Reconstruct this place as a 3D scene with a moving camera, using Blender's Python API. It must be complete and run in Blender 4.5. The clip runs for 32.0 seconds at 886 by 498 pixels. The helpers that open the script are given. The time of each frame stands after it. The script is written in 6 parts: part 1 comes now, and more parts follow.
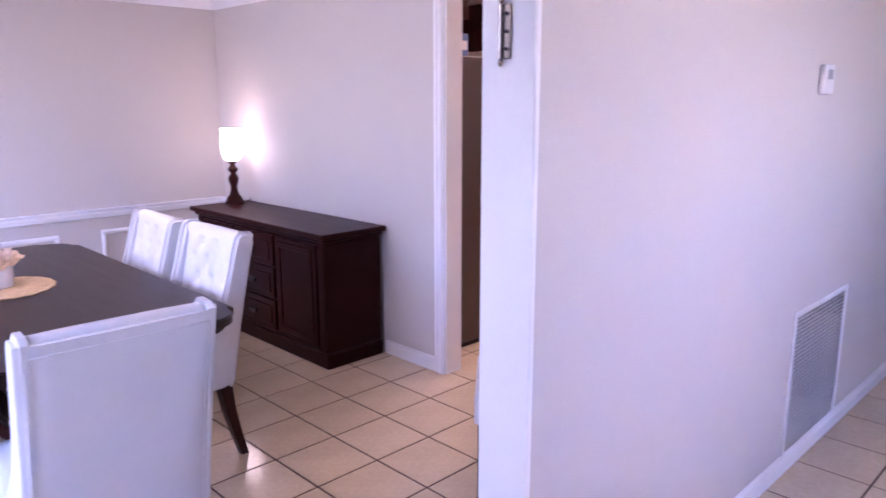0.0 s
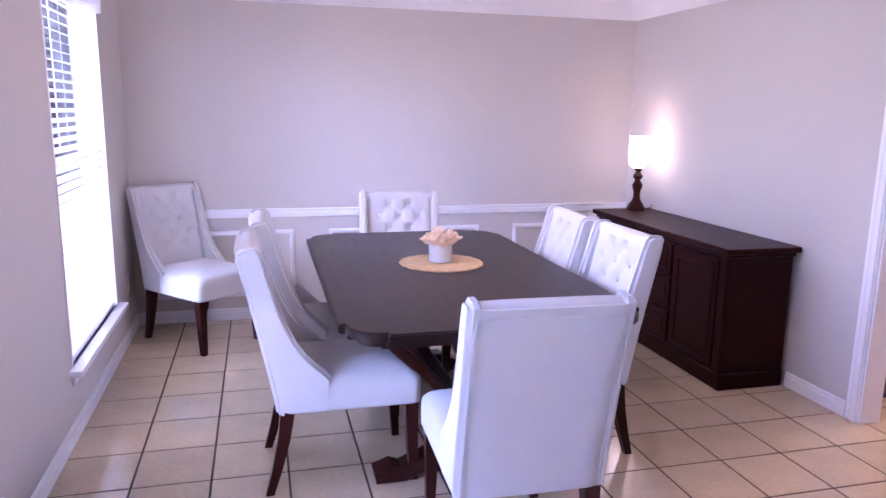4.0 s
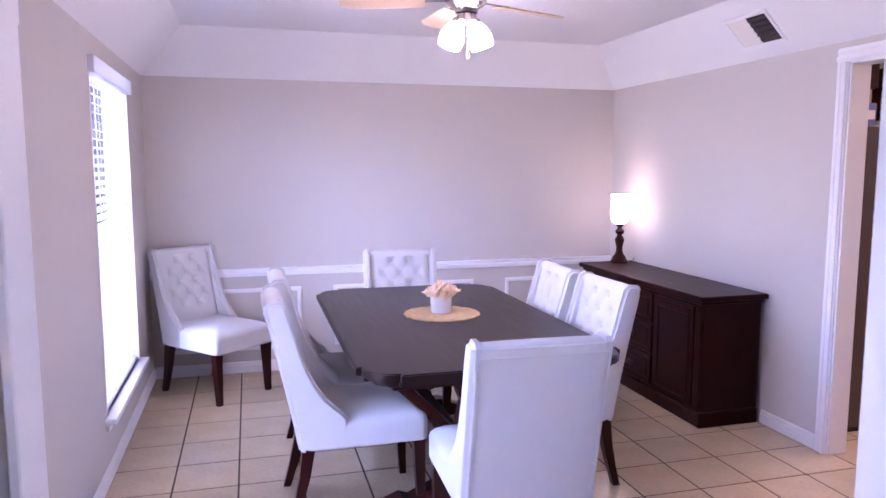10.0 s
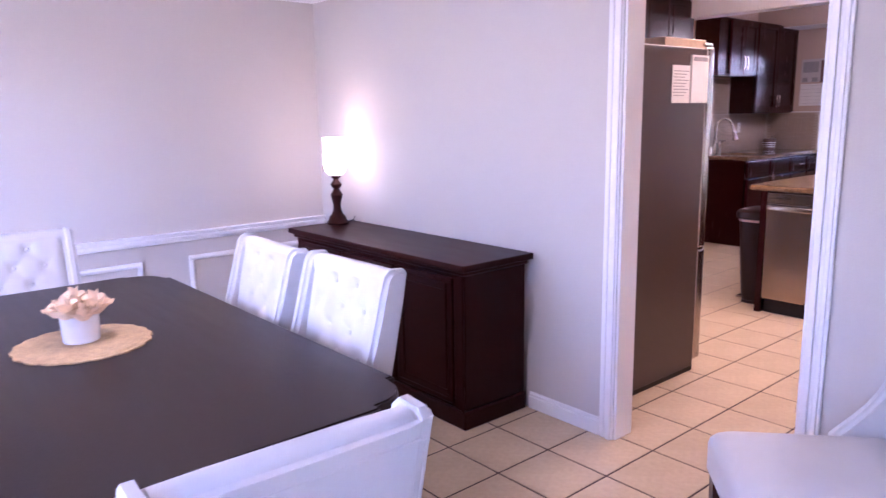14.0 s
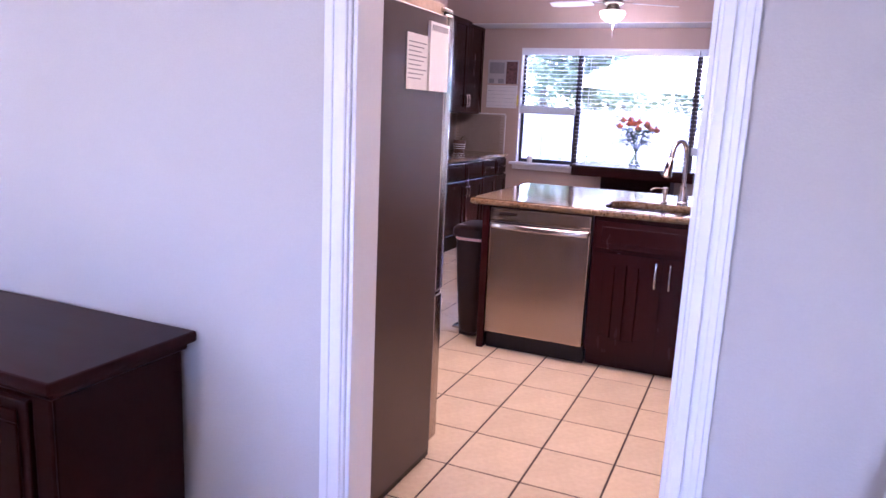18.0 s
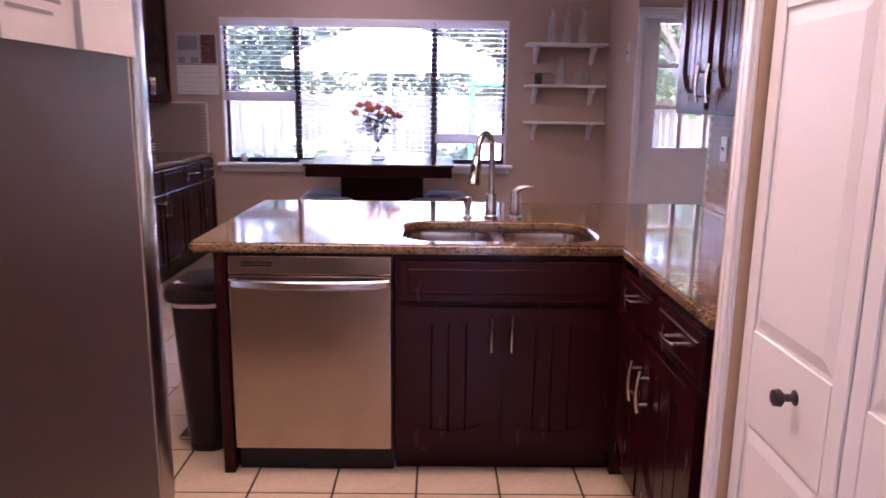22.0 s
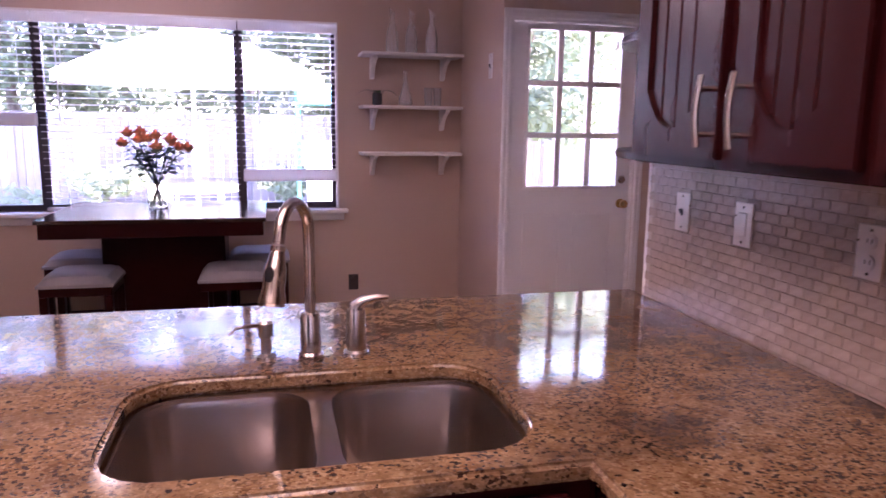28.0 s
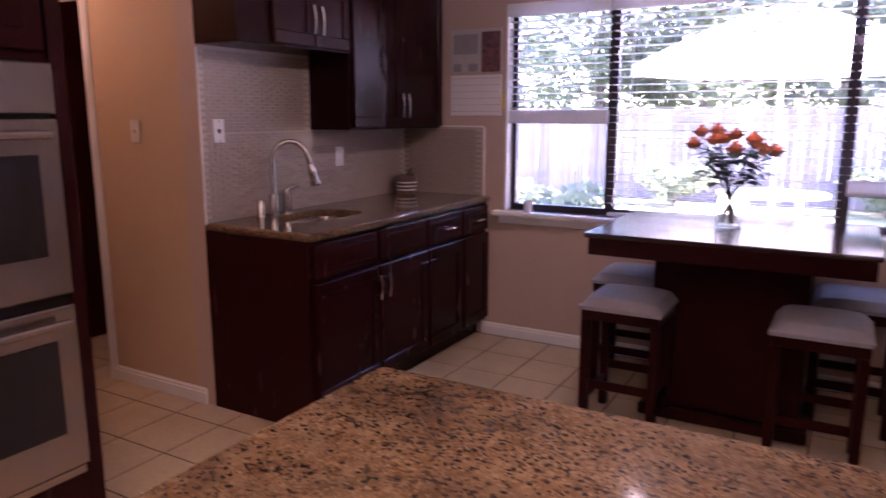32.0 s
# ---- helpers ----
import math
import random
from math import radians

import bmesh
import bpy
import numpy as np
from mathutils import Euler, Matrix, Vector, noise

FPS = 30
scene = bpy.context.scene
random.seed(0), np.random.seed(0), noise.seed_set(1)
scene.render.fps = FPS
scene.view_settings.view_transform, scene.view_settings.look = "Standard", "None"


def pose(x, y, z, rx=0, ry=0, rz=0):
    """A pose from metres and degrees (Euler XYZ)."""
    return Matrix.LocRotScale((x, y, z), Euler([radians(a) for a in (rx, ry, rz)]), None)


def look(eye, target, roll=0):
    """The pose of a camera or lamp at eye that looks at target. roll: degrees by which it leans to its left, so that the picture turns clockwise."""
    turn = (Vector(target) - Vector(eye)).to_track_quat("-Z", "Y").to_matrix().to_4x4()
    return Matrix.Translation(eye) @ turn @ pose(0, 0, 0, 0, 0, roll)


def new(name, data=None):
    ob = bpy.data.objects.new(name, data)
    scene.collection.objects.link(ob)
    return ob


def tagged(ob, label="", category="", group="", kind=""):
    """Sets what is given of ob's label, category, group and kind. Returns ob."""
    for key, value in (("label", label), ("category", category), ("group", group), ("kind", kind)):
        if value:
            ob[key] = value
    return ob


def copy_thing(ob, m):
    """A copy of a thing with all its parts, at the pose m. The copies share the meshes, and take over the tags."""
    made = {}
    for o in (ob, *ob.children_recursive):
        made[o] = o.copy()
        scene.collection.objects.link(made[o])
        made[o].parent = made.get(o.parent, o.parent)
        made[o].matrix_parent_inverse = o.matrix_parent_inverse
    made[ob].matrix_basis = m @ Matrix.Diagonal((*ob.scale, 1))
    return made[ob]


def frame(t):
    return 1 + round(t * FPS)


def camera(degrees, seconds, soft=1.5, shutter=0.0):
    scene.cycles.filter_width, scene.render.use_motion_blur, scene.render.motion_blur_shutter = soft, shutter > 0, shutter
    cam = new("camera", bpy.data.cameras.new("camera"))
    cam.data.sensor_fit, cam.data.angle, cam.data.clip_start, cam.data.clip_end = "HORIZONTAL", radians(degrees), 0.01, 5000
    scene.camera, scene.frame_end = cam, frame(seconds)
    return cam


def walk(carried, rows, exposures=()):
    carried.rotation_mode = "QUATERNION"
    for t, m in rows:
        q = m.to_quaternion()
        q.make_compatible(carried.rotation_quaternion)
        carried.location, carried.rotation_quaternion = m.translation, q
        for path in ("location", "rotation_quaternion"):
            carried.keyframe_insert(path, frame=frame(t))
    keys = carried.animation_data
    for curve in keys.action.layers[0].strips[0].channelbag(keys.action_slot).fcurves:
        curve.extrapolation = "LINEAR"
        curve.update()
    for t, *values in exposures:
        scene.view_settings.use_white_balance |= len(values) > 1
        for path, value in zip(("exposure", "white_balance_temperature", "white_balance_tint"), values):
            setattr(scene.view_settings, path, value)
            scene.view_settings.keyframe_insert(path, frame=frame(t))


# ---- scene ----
cam = camera(63.9, 32.0, 1.5, 0.5)
PATH = [
    (0, (0.278, 0.311, 1.5), (1.656, 1.702, 1.092), -0.1),
    (0.5, (0.267, 0.307, 1.492), (1.534, 1.801, 1.09), 0.1),
    (1, (0.274, 0.307, 1.493), (1.442, 1.881, 1.095), -0.2),
    (1.5, (0.283, 0.345, 1.498), (1.339, 1.996, 1.099), -0.2),
    (2, (0.267, 0.364, 1.491), (1.223, 2.077, 1.098), -0.1),
    (2.5, (0.246, 0.384, 1.481), (1.089, 2.157, 1.097), 0.2),
    (3, (0.229, 0.401, 1.474), (0.944, 2.231, 1.1), 0.4),
    (3.5, (0.199, 0.421, 1.461), (0.778, 2.297, 1.084), 0.3),
    (4, (0.136, 0.339, 1.472), (0.63, 2.239, 1.089), 0.9),
    (4.5, (0.074, 0.288, 1.463), (0.589, 2.186, 1.099), 0.9),
    (6.5, (0.016, -0.049, 1.49), (0.5, 1.865, 1.166), 0.5),
    (7, (0.033, -0.167, 1.497), (0.536, 1.74, 1.167), 0.8),
    (7.5, (0.039, -0.242, 1.499), (0.529, 1.673, 1.193), 0.5),
    (8, (0.045, -0.273, 1.506), (0.534, 1.647, 1.229), 0.6),
    (8.5, (0.046, -0.283, 1.507), (0.553, 1.636, 1.256), 0.1),
    (9, (0.043, -0.248, 1.509), (0.551, 1.67, 1.261), -0.2),
    (9.5, (0.032, -0.145, 1.51), (0.536, 1.774, 1.26), 0.6),
    (10, (-0.001, -0.003, 1.523), (0.522, 1.914, 1.295), 0.0),
    (10.5, (-0.042, 0.151, 1.52), (0.541, 2.05, 1.285), -0.3),
    (11, (-0.038, 0.281, 1.496), (0.537, 2.175, 1.216), 0.7),
    (11.5, (-0.007, 0.442, 1.482), (0.558, 2.334, 1.169), 0.7),
    (12, (0.056, 0.606, 1.484), (0.669, 2.483, 1.168), 1.4),
    (12.5, (0.115, 0.769, 1.473), (0.898, 2.577, 1.13), 1.3),
    (13, (0.18, 0.963, 1.48), (1.162, 2.664, 1.104), 0.1),
    (13.5, (0.338, 1.085, 1.462), (1.49, 2.675, 1.085), -0.9),
    (15.5, (0.657, 1.627, 1.419), (2.207, 2.835, 1.044), 1.3),
    (16, (0.822, 1.772, 1.416), (2.483, 2.819, 1.034), 1.4),
    (16.5, (0.947, 1.898, 1.421), (2.68, 2.819, 1.036), 1.1),
    (17, (1.087, 1.982, 1.412), (2.866, 2.806, 1.016), 2.3),
    (17.5, (1.288, 2.05, 1.405), (3.083, 2.833, 1.002), 2.3),
    (18, (1.469, 2.093, 1.412), (3.27, 2.874, 1.029), 2.6),
    (18.5, (1.612, 2.163, 1.406), (3.419, 2.93, 1.021), 1.5),
    (19, (1.797, 2.295, 1.401), (3.666, 2.894, 1.018), 0.7),
    (19.5, (2.0, 2.431, 1.413), (3.913, 2.853, 1.01), 0.6),
    (20, (2.187, 2.508, 1.391), (4.11, 2.859, 0.967), 0.7),
    (20.5, (2.388, 2.562, 1.399), (4.314, 2.889, 0.967), 1.6),
    (21, (2.526, 2.594, 1.407), (4.46, 2.897, 0.996), 1.4),
    (21.5, (2.704, 2.66, 1.401), (4.657, 2.829, 1.004), 1.4),
    (22, (2.854, 2.732, 1.415), (4.813, 2.714, 1.014), 0.7),
    (22.5, (2.985, 2.772, 1.401), (4.939, 2.65, 0.991), 1.1),
    (23, (3.165, 2.751, 1.392), (5.115, 2.617, 0.97), 0.8),
    (23.5, (3.328, 2.719, 1.403), (5.283, 2.646, 0.986), 1.9),
    (24, (3.456, 2.705, 1.413), (5.415, 2.644, 1.011), 1.6),
    (24.5, (3.617, 2.714, 1.403), (5.571, 2.543, 1.008), 1.8),
    (25, (3.751, 2.737, 1.432), (5.67, 2.319, 1.053), 1.2),
    (25.5, (3.877, 2.757, 1.449), (5.76, 2.17, 1.122), 1.4),
    (27.5, (4.239, 2.593, 1.49), (6.142, 2.061, 1.18), 0.7),
    (28, (4.351, 2.572, 1.468), (6.265, 2.107, 1.122), 0.8),
    (28.5, (4.482, 2.576, 1.463), (6.406, 2.205, 1.062), 1.3),
    (29, (4.578, 2.582, 1.467), (6.532, 2.461, 1.057), 0.0),
    (29.5, (4.727, 2.585, 1.441), (6.683, 2.695, 1.038), -0.3),
    (30, (4.852, 2.572, 1.453), (6.773, 2.947, 1.045), 0.8),
    (30.5, (4.987, 2.558, 1.435), (6.838, 3.201, 1.033), 0.6),
    (31, (5.097, 2.614, 1.442), (6.909, 3.353, 1.03), 0.5),
    (31.5, (5.213, 2.681, 1.452), (7.002, 3.481, 1.055), 0.7),
    (32, (5.276, 2.746, 1.471), (6.982, 3.723, 1.101), -0.0),
]
EXPOSURES = [(0.0, 5.36, 5220, 51), (7.0, 5.36, 5200, 50), (12.0, 5.40, 5200, 50), (14.0, 5.55, 5100, 49), (16.0, 5.68, 4800, 45), (17.5, 5.62, 4820, 45), (19.0, 5.25, 5050, 48), (21.0, 4.97, 5300, 49), (22.0, 4.9, 5320, 50), (23.0, 4.88, 5380, 53), (25.0, 4.82, 5350, 54), (28.0, 4.98, 5450, 58), (30.0, 4.5, 5450, 55), (31.0, 4.5, 5430, 55), (32.0, 4.75, 5550, 55)]
walk(cam, [(t, look(eye, target, roll)) for t, eye, target, roll in PATH], EXPOSURES)

# ---- world, sun, large lights ----
world = bpy.data.worlds.new("world")
scene.world = world
world.use_nodes = True
wn = world.node_tree.nodes
sky = wn.new("ShaderNodeTexSky")
sky.sky_type, sky.sun_disc = "NISHITA", False
sky.sun_elevation, sky.sun_rotation = radians(52), radians(170)
world.node_tree.links.new(sky.outputs[0], wn["Background"].inputs[0])
wn["Background"].inputs[1].default_value = 0.15
sun_data = bpy.data.lights.new("sun", "SUN")
sun_data.energy, sun_data.angle, sun_data.color = 5.0, radians(0.5), (1.0, 0.95, 0.88)
sun = new("sun", sun_data)
sun.matrix_world = look((0, 0, 0), (-0.10, 0.62, -0.80))


def lamp(name, kind, m, watts, colour, size=0.1, size_y=None):
    data = bpy.data.lights.new(name, kind)
    data.energy, data.color = watts, colour
    if kind == "AREA":
        data.shape, data.size, data.size_y = "RECTANGLE", size, size_y or size
    else:
        data.shadow_soft_size = size
    ob = new(name, data)
    ob.matrix_world = m
    return ob


# lamp added as daylight in an unseen entry opening, behind the walker
lamp("added_entry_daylight", "AREA", look((2.5, -1.72, 1.7), (2.5, 2.0, 1.4)), 0.34, (0.62, 0.77, 1.0), 0.6, 0.8)
for y, wide in ((4.19, 1.05), (2.05, 0.93)):
    lamp("window_daylight", "AREA", look((-0.845, y, 1.17), (0.5, y, 1.175)), 1.12 * wide, (0.74, 0.86, 1.0), wide, 1.70)
lamp("fan_bulbs", "POINT", pose(1.05, 3.42, 2.03), 0.95, (1.0, 0.86, 0.68), 0.08)
lamp("breakfast_fan_bulbs", "POINT", pose(8.45, 3.50, 2.262), 0.65, (1.0, 0.84, 0.64), 0.03)
lamp("table_lamp_bulb", "POINT", pose(2.765, 4.93, 1.20), 0.018, (1.0, 0.66, 0.40), 0.06)
lamp("back_hall_bulb", "POINT", pose(7.20, 6.60, 2.30), 0.45, (1.0, 0.58, 0.26), 0.08)


# ---- materials ----
def mat(name, base, rough=0.5, metal=0.0, var=0.06, scale=6.0, fine=60.0, bump=0.05, spec=0.5, coat=0.0, stretch=(1, 1, 1), per_object=0.0, emit=None, power=0.0):
    m = bpy.data.materials.new(name)
    m.use_nodes = True
    nt = m.node_tree
    n, l = nt.nodes, nt.links
    p = n["Principled BSDF"]
    p.inputs["Roughness"].default_value, p.inputs["Metallic"].default_value = rough, metal
    p.inputs["Specular IOR Level"].default_value, p.inputs["Coat Weight"].default_value = spec, coat
    p.inputs["Coat Roughness"].default_value = 0.08
    tc, mp = n.new("ShaderNodeTexCoord"), n.new("ShaderNodeMapping")
    l.new(tc.outputs["Object"], mp.inputs[0])
    mp.inputs["Scale"].default_value = stretch
    big, small = n.new("ShaderNodeTexNoise"), n.new("ShaderNodeTexNoise")
    big.inputs["Scale"].default_value, small.inputs["Scale"].default_value = scale, fine
    big.inputs["Detail"].default_value, small.inputs["Detail"].default_value = 4, 3
    for k in (big, small):
        l.new(mp.outputs[0], k.inputs["Vector"])
    add = n.new("ShaderNodeMath")
    add.operation = "ADD"
    l.new(big.outputs[0], add.inputs[0])
    l.new(small.outputs[0], add.inputs[1])
    span = n.new("ShaderNodeMapRange")
    span.inputs["From Min"].default_value, span.inputs["From Max"].default_value = 0.6, 1.4
    span.inputs["To Min"].default_value, span.inputs["To Max"].default_value = 1 - var, 1 + var
    l.new(add.outputs[0], span.inputs["Value"])
    mul = n.new("ShaderNodeVectorMath")
    mul.operation = "SCALE"
    mul.inputs[0].default_value = base
    l.new(span.outputs[0], mul.inputs["Scale"])
    out = mul.outputs[0]
    if per_object:
        oi, mr, sc = n.new("ShaderNodeObjectInfo"), n.new("ShaderNodeMapRange"), n.new("ShaderNodeVectorMath")
        sc.operation = "SCALE"
        mr.inputs["To Min"].default_value, mr.inputs["To Max"].default_value = 1 - per_object, 1 + per_object
        l.new(oi.outputs["Random"], mr.inputs["Value"])
        l.new(out, sc.inputs[0])
        l.new(mr.outputs[0], sc.inputs["Scale"])
        out = sc.outputs[0]
    l.new(out, p.inputs["Base Color"])
    rr = n.new("ShaderNodeMapRange")
    rr.inputs["To Min"].default_value, rr.inputs["To Max"].default_value = max(0.02, rough * 0.85), min(1, rough * 1.15)
    l.new(big.outputs[0], rr.inputs["Value"])
    l.new(rr.outputs[0], p.inputs["Roughness"])
    if bump:
        b = n.new("ShaderNodeBump")
        b.inputs["Strength"].default_value, b.inputs["Distance"].default_value = bump, 0.01
        l.new(small.outputs[0], b.inputs["Height"])
        l.new(b.outputs[0], p.inputs["Normal"])
    if emit:
        p.inputs["Emission Color"].default_value, p.inputs["Emission Strength"].default_value = (*emit, 1), power
    return m


def glass(name, tint=(1, 1, 1), rough=0.0, thin=False):
    m = bpy.data.materials.new(name)
    m.use_nodes = True
    n, l = m.node_tree.nodes, m.node_tree.links
    p = n["Principled BSDF"]
    if thin:
        mix, tr, gl, fr = n.new("ShaderNodeMixShader"), n.new("ShaderNodeBsdfTransparent"), n.new("ShaderNodeBsdfGlossy"), n.new("ShaderNodeFresnel")
        tr.inputs[0].default_value = (*tint, 1)
        gl.inputs["Roughness"].default_value = 0.02
        l.new(fr.outputs[0], mix.inputs[0])
        l.new(tr.outputs[0], mix.inputs[1])
        l.new(gl.outputs[0], mix.inputs[2])
        l.new(mix.outputs[0], n["Material Output"].inputs[0])
    else:
        p.inputs["Base Color"].default_value = (*tint, 1)
        p.inputs["Transmission Weight"].default_value, p.inputs["Roughness"].default_value, p.inputs["IOR"].default_value = 1.0, rough, 1.45
    return m


def granite():
    m = bpy.data.materials.new("granite")
    m.use_nodes = True
    n, l = m.node_tree.nodes, m.node_tree.links
    p = n["Principled BSDF"]
    tc, mp = n.new("ShaderNodeTexCoord"), n.new("ShaderNodeMapping")
    mp.inputs["Scale"].default_value, mp.inputs["Rotation"].default_value = (1.0, 0.82, 1.0), (0, 0, radians(-32))
    l.new(tc.outputs["Object"], mp.inputs[0])

    def noise_of(scale, detail, rough):
        k = n.new("ShaderNodeTexNoise")
        k.inputs["Scale"].default_value, k.inputs["Detail"].default_value, k.inputs["Roughness"].default_value = scale, detail, rough
        l.new(mp.outputs[0], k.inputs["Vector"])
        return k.outputs[0]

    def ramp(src, stops):
        r = n.new("ShaderNodeValToRGB")
        e = r.color_ramp.elements
        e[0].position, e[0].color = stops[0][0], (*stops[0][1], 1)
        e[1].position, e[1].color = stops[-1][0], (*stops[-1][1], 1)
        for pos, c in stops[1:-1]:
            e.new(pos).color = (*c, 1)
        l.new(src, r.inputs[0])
        return r.outputs[0]

    def mixed(a, b, f):
        k = n.new("ShaderNodeMix")
        k.data_type = "RGBA"
        l.new(f, k.inputs[0])
        l.new(a, k.inputs[6])
        l.new(b, k.inputs[7])
        return k.outputs[2]

    def flecks(scale, least, jitter):
        """Irregular mineral grains: the share of warped cells whose random value passes least."""
        v, nz, mix = n.new("ShaderNodeTexVoronoi"), n.new("ShaderNodeTexNoise"), n.new("ShaderNodeVectorMath")
        nz.inputs["Scale"].default_value, nz.inputs["Detail"].default_value = scale * 0.9, 3
        l.new(mp.outputs[0], nz.inputs["Vector"])
        mix.operation = "MULTIPLY_ADD"
        mix.inputs[1].default_value = (jitter, jitter, jitter)
        l.new(nz.outputs[1], mix.inputs[0])
        l.new(mp.outputs[0], mix.inputs[2])
        l.new(mix.outputs[0], v.inputs["Vector"])
        v.inputs["Scale"].default_value = scale
        sep = n.new("ShaderNodeSeparateColor")
        l.new(v.outputs["Color"], sep.inputs[0])
        return ramp(sep.outputs[0], [(least, (0, 0, 0)), (least + 0.03, (1, 1, 1))])

    def times(a, b):
        k = n.new("ShaderNodeMath")
        k.operation = "MULTIPLY"
        l.new(a, k.inputs[0])
        l.new(b, k.inputs[1])
        return k.outputs[0]

    def plain(c):
        k = n.new("ShaderNodeRGB")
        k.outputs[0].default_value = (*c, 1)
        return k.outputs[0]

    body = ramp(noise_of(26, 6, 0.7), [(0.30, (0.110, 0.060, 0.024)), (0.5, (0.190, 0.118, 0.054)), (0.70, (0.260, 0.178, 0.095))])
    cream = mixed(body, plain((0.255, 0.178, 0.102)), flecks(200, 0.80, 0.005))
    rust = mixed(cream, plain((0.105, 0.046, 0.020)), times(flecks(220, 0.80, 0.005), ramp(noise_of(6, 3, 0.6), [(0.40, (0.1, 0.1, 0.1)), (0.60, (0.9, 0.9, 0.9))])))
    vein = mixed(rust, plain((0.042, 0.025, 0.018)), ramp(noise_of(3.6, 5, 0.7), [(0.48, (0, 0, 0)), (0.66, (0.7, 0.7, 0.7))]))
    dark = mixed(vein, plain((0.028, 0.014, 0.010)), times(flecks(180, 0.81, 0.004), ramp(noise_of(5, 4, 0.65), [(0.38, (0.12, 0.12, 0.12)), (0.56, (1, 1, 1))])))
    dark = mixed(dark, plain((0.024, 0.012, 0.009)), flecks(130, 0.945, 0.006))
    l.new(dark, p.inputs["Base Color"])
    p.inputs["Roughness"].default_value = 0.07
    return m


PAINT = mat("greige_wall_paint", (0.52, 0.475, 0.43), 0.75, var=0.025, scale=1.5, fine=180, bump=0.12)
PAINT_K = mat("taupe_wall_paint", (0.50, 0.375, 0.30), 0.7, var=0.03, scale=1.5, fine=180, bump=0.12)
PAINT_H = mat("tan_wall_paint", (0.54, 0.38, 0.23), 0.7, var=0.03, scale=1.5, fine=180, bump=0.12)
CEIL = mat("white_ceiling_paint", (0.78, 0.76, 0.75), 0.9, var=0.02, scale=2, fine=130, bump=0.35)
TRIM = mat("white_trim_paint", (0.78, 0.76, 0.75), 0.32, var=0.02, scale=3, fine=90, bump=0.04)
TILE = mat("beige_ceramic_tile", (0.54, 0.425, 0.28), 0.12, var=0.10, scale=5, fine=40, bump=0.03, per_object=0.05)
GROUT = mat("dark_grout", (0.045, 0.022, 0.016), 0.9, var=0.2, scale=3, fine=120, bump=0.4)
ESPRESSO = mat("espresso_stained_wood", (0.022, 0.0035, 0.003), 0.32, var=0.12, scale=4, fine=40, bump=0.012, stretch=(4, 1, 4), spec=0.08)
TABLEWOOD = mat("dark_brown_table_wood", (0.018, 0.0095, 0.0075), 0.32, spec=0.2, var=0.22, scale=3, fine=60, bump=0.08, stretch=(12, 1, 1))
TABLEGLOSS = mat("polished_dark_table_wood", (0.030, 0.014, 0.010), 0.14, var=0.22, scale=3, fine=60, bump=0.0, stretch=(12, 1, 1))
LEGWOOD = mat("mahogany_leg_wood", (0.030, 0.0062, 0.004), 0.3, spec=0.15, var=0.25, scale=8, fine=60, bump=0.04, stretch=(6, 6, 1))
CABINET = mat("espresso_cabinet_paint", (0.022, 0.0042, 0.0042), 0.26, var=0.08, scale=5, fine=70, bump=0.003, stretch=(4, 4, 1), spec=0.13)
LINEN = mat("white_linen_upholstery", (0.55, 0.53, 0.52), 0.9, var=0.04, scale=12, fine=420, bump=0.25)
STEEL = mat("brushed_stainless_steel", (0.42, 0.36, 0.32), 0.24, 1.0, var=0.05, scale=5, fine=60, bump=0.012, stretch=(40, 1, 1))
STEEL_V = mat("brushed_stainless_panel", (0.37, 0.30, 0.245), 0.22, 1.0, var=0.06, scale=2, fine=60, bump=0.008, stretch=(1, 1, 60))
FRIDGE = mat("grey_fridge_enamel", (0.070, 0.045, 0.038), 0.36, 0.0, spec=0.3, var=0.05, scale=3, fine=200, bump=0.05)
NICKEL = mat("brushed_nickel", (0.50, 0.455, 0.41), 0.24, 1.0, var=0.05, scale=20, fine=120, bump=0.02)
BRASS = mat("polished_brass", (0.80, 0.58, 0.25), 0.18, 1.0, var=0.05, scale=20, bump=0.0)
BLACK = mat("black_plastic", (0.010, 0.006, 0.006), 0.35, spec=0.25, var=0.2, scale=8, bump=0.05)
OVENGLASS = mat("black_oven_glass", (0.012, 0.009, 0.010), 0.08, var=0.1, scale=4, bump=0.0)
SATIN = mat("satin_metal_plate", (0.62, 0.52, 0.44), 0.28, 0.8, var=0.04, scale=8, bump=0.0)
IVORY = mat("ivory_plate_plastic", (0.70, 0.66, 0.60), 0.35, var=0.03, scale=8, bump=0.0)
WHITE = mat("white_ceramic", (0.80, 0.78, 0.77), 0.25, var=0.03, scale=8, bump=0.02)
BLIND = mat("white_blind_slat", (0.70, 0.69, 0.69), 0.45, var=0.03, scale=6, bump=0.02)
BRONZE = mat("dark_bronze_frame", (0.05, 0.04, 0.045), 0.4, 0.5, var=0.15, scale=8, bump=0.03)
STRAW = mat("woven_straw", (0.50, 0.34, 0.17), 0.85, var=0.30, scale=30, fine=160, bump=0.6)
PEACH = mat("peach_petals", (0.85, 0.66, 0.46), 0.7, var=0.15, scale=30, bump=0.15)
ORANGE = mat("coral_orange_petals", (0.86, 0.34, 0.15), 0.6, var=0.20, scale=30, bump=0.15)
LEAF = mat("dark_green_leaf", (0.026, 0.060, 0.024), 0.45, var=0.35, scale=20, bump=0.15)
MOSAIC = mat("glazed_stone_mosaic", (0.39, 0.315, 0.26), 0.22, var=0.14, scale=30, fine=90, bump=0.08, per_object=0.13)
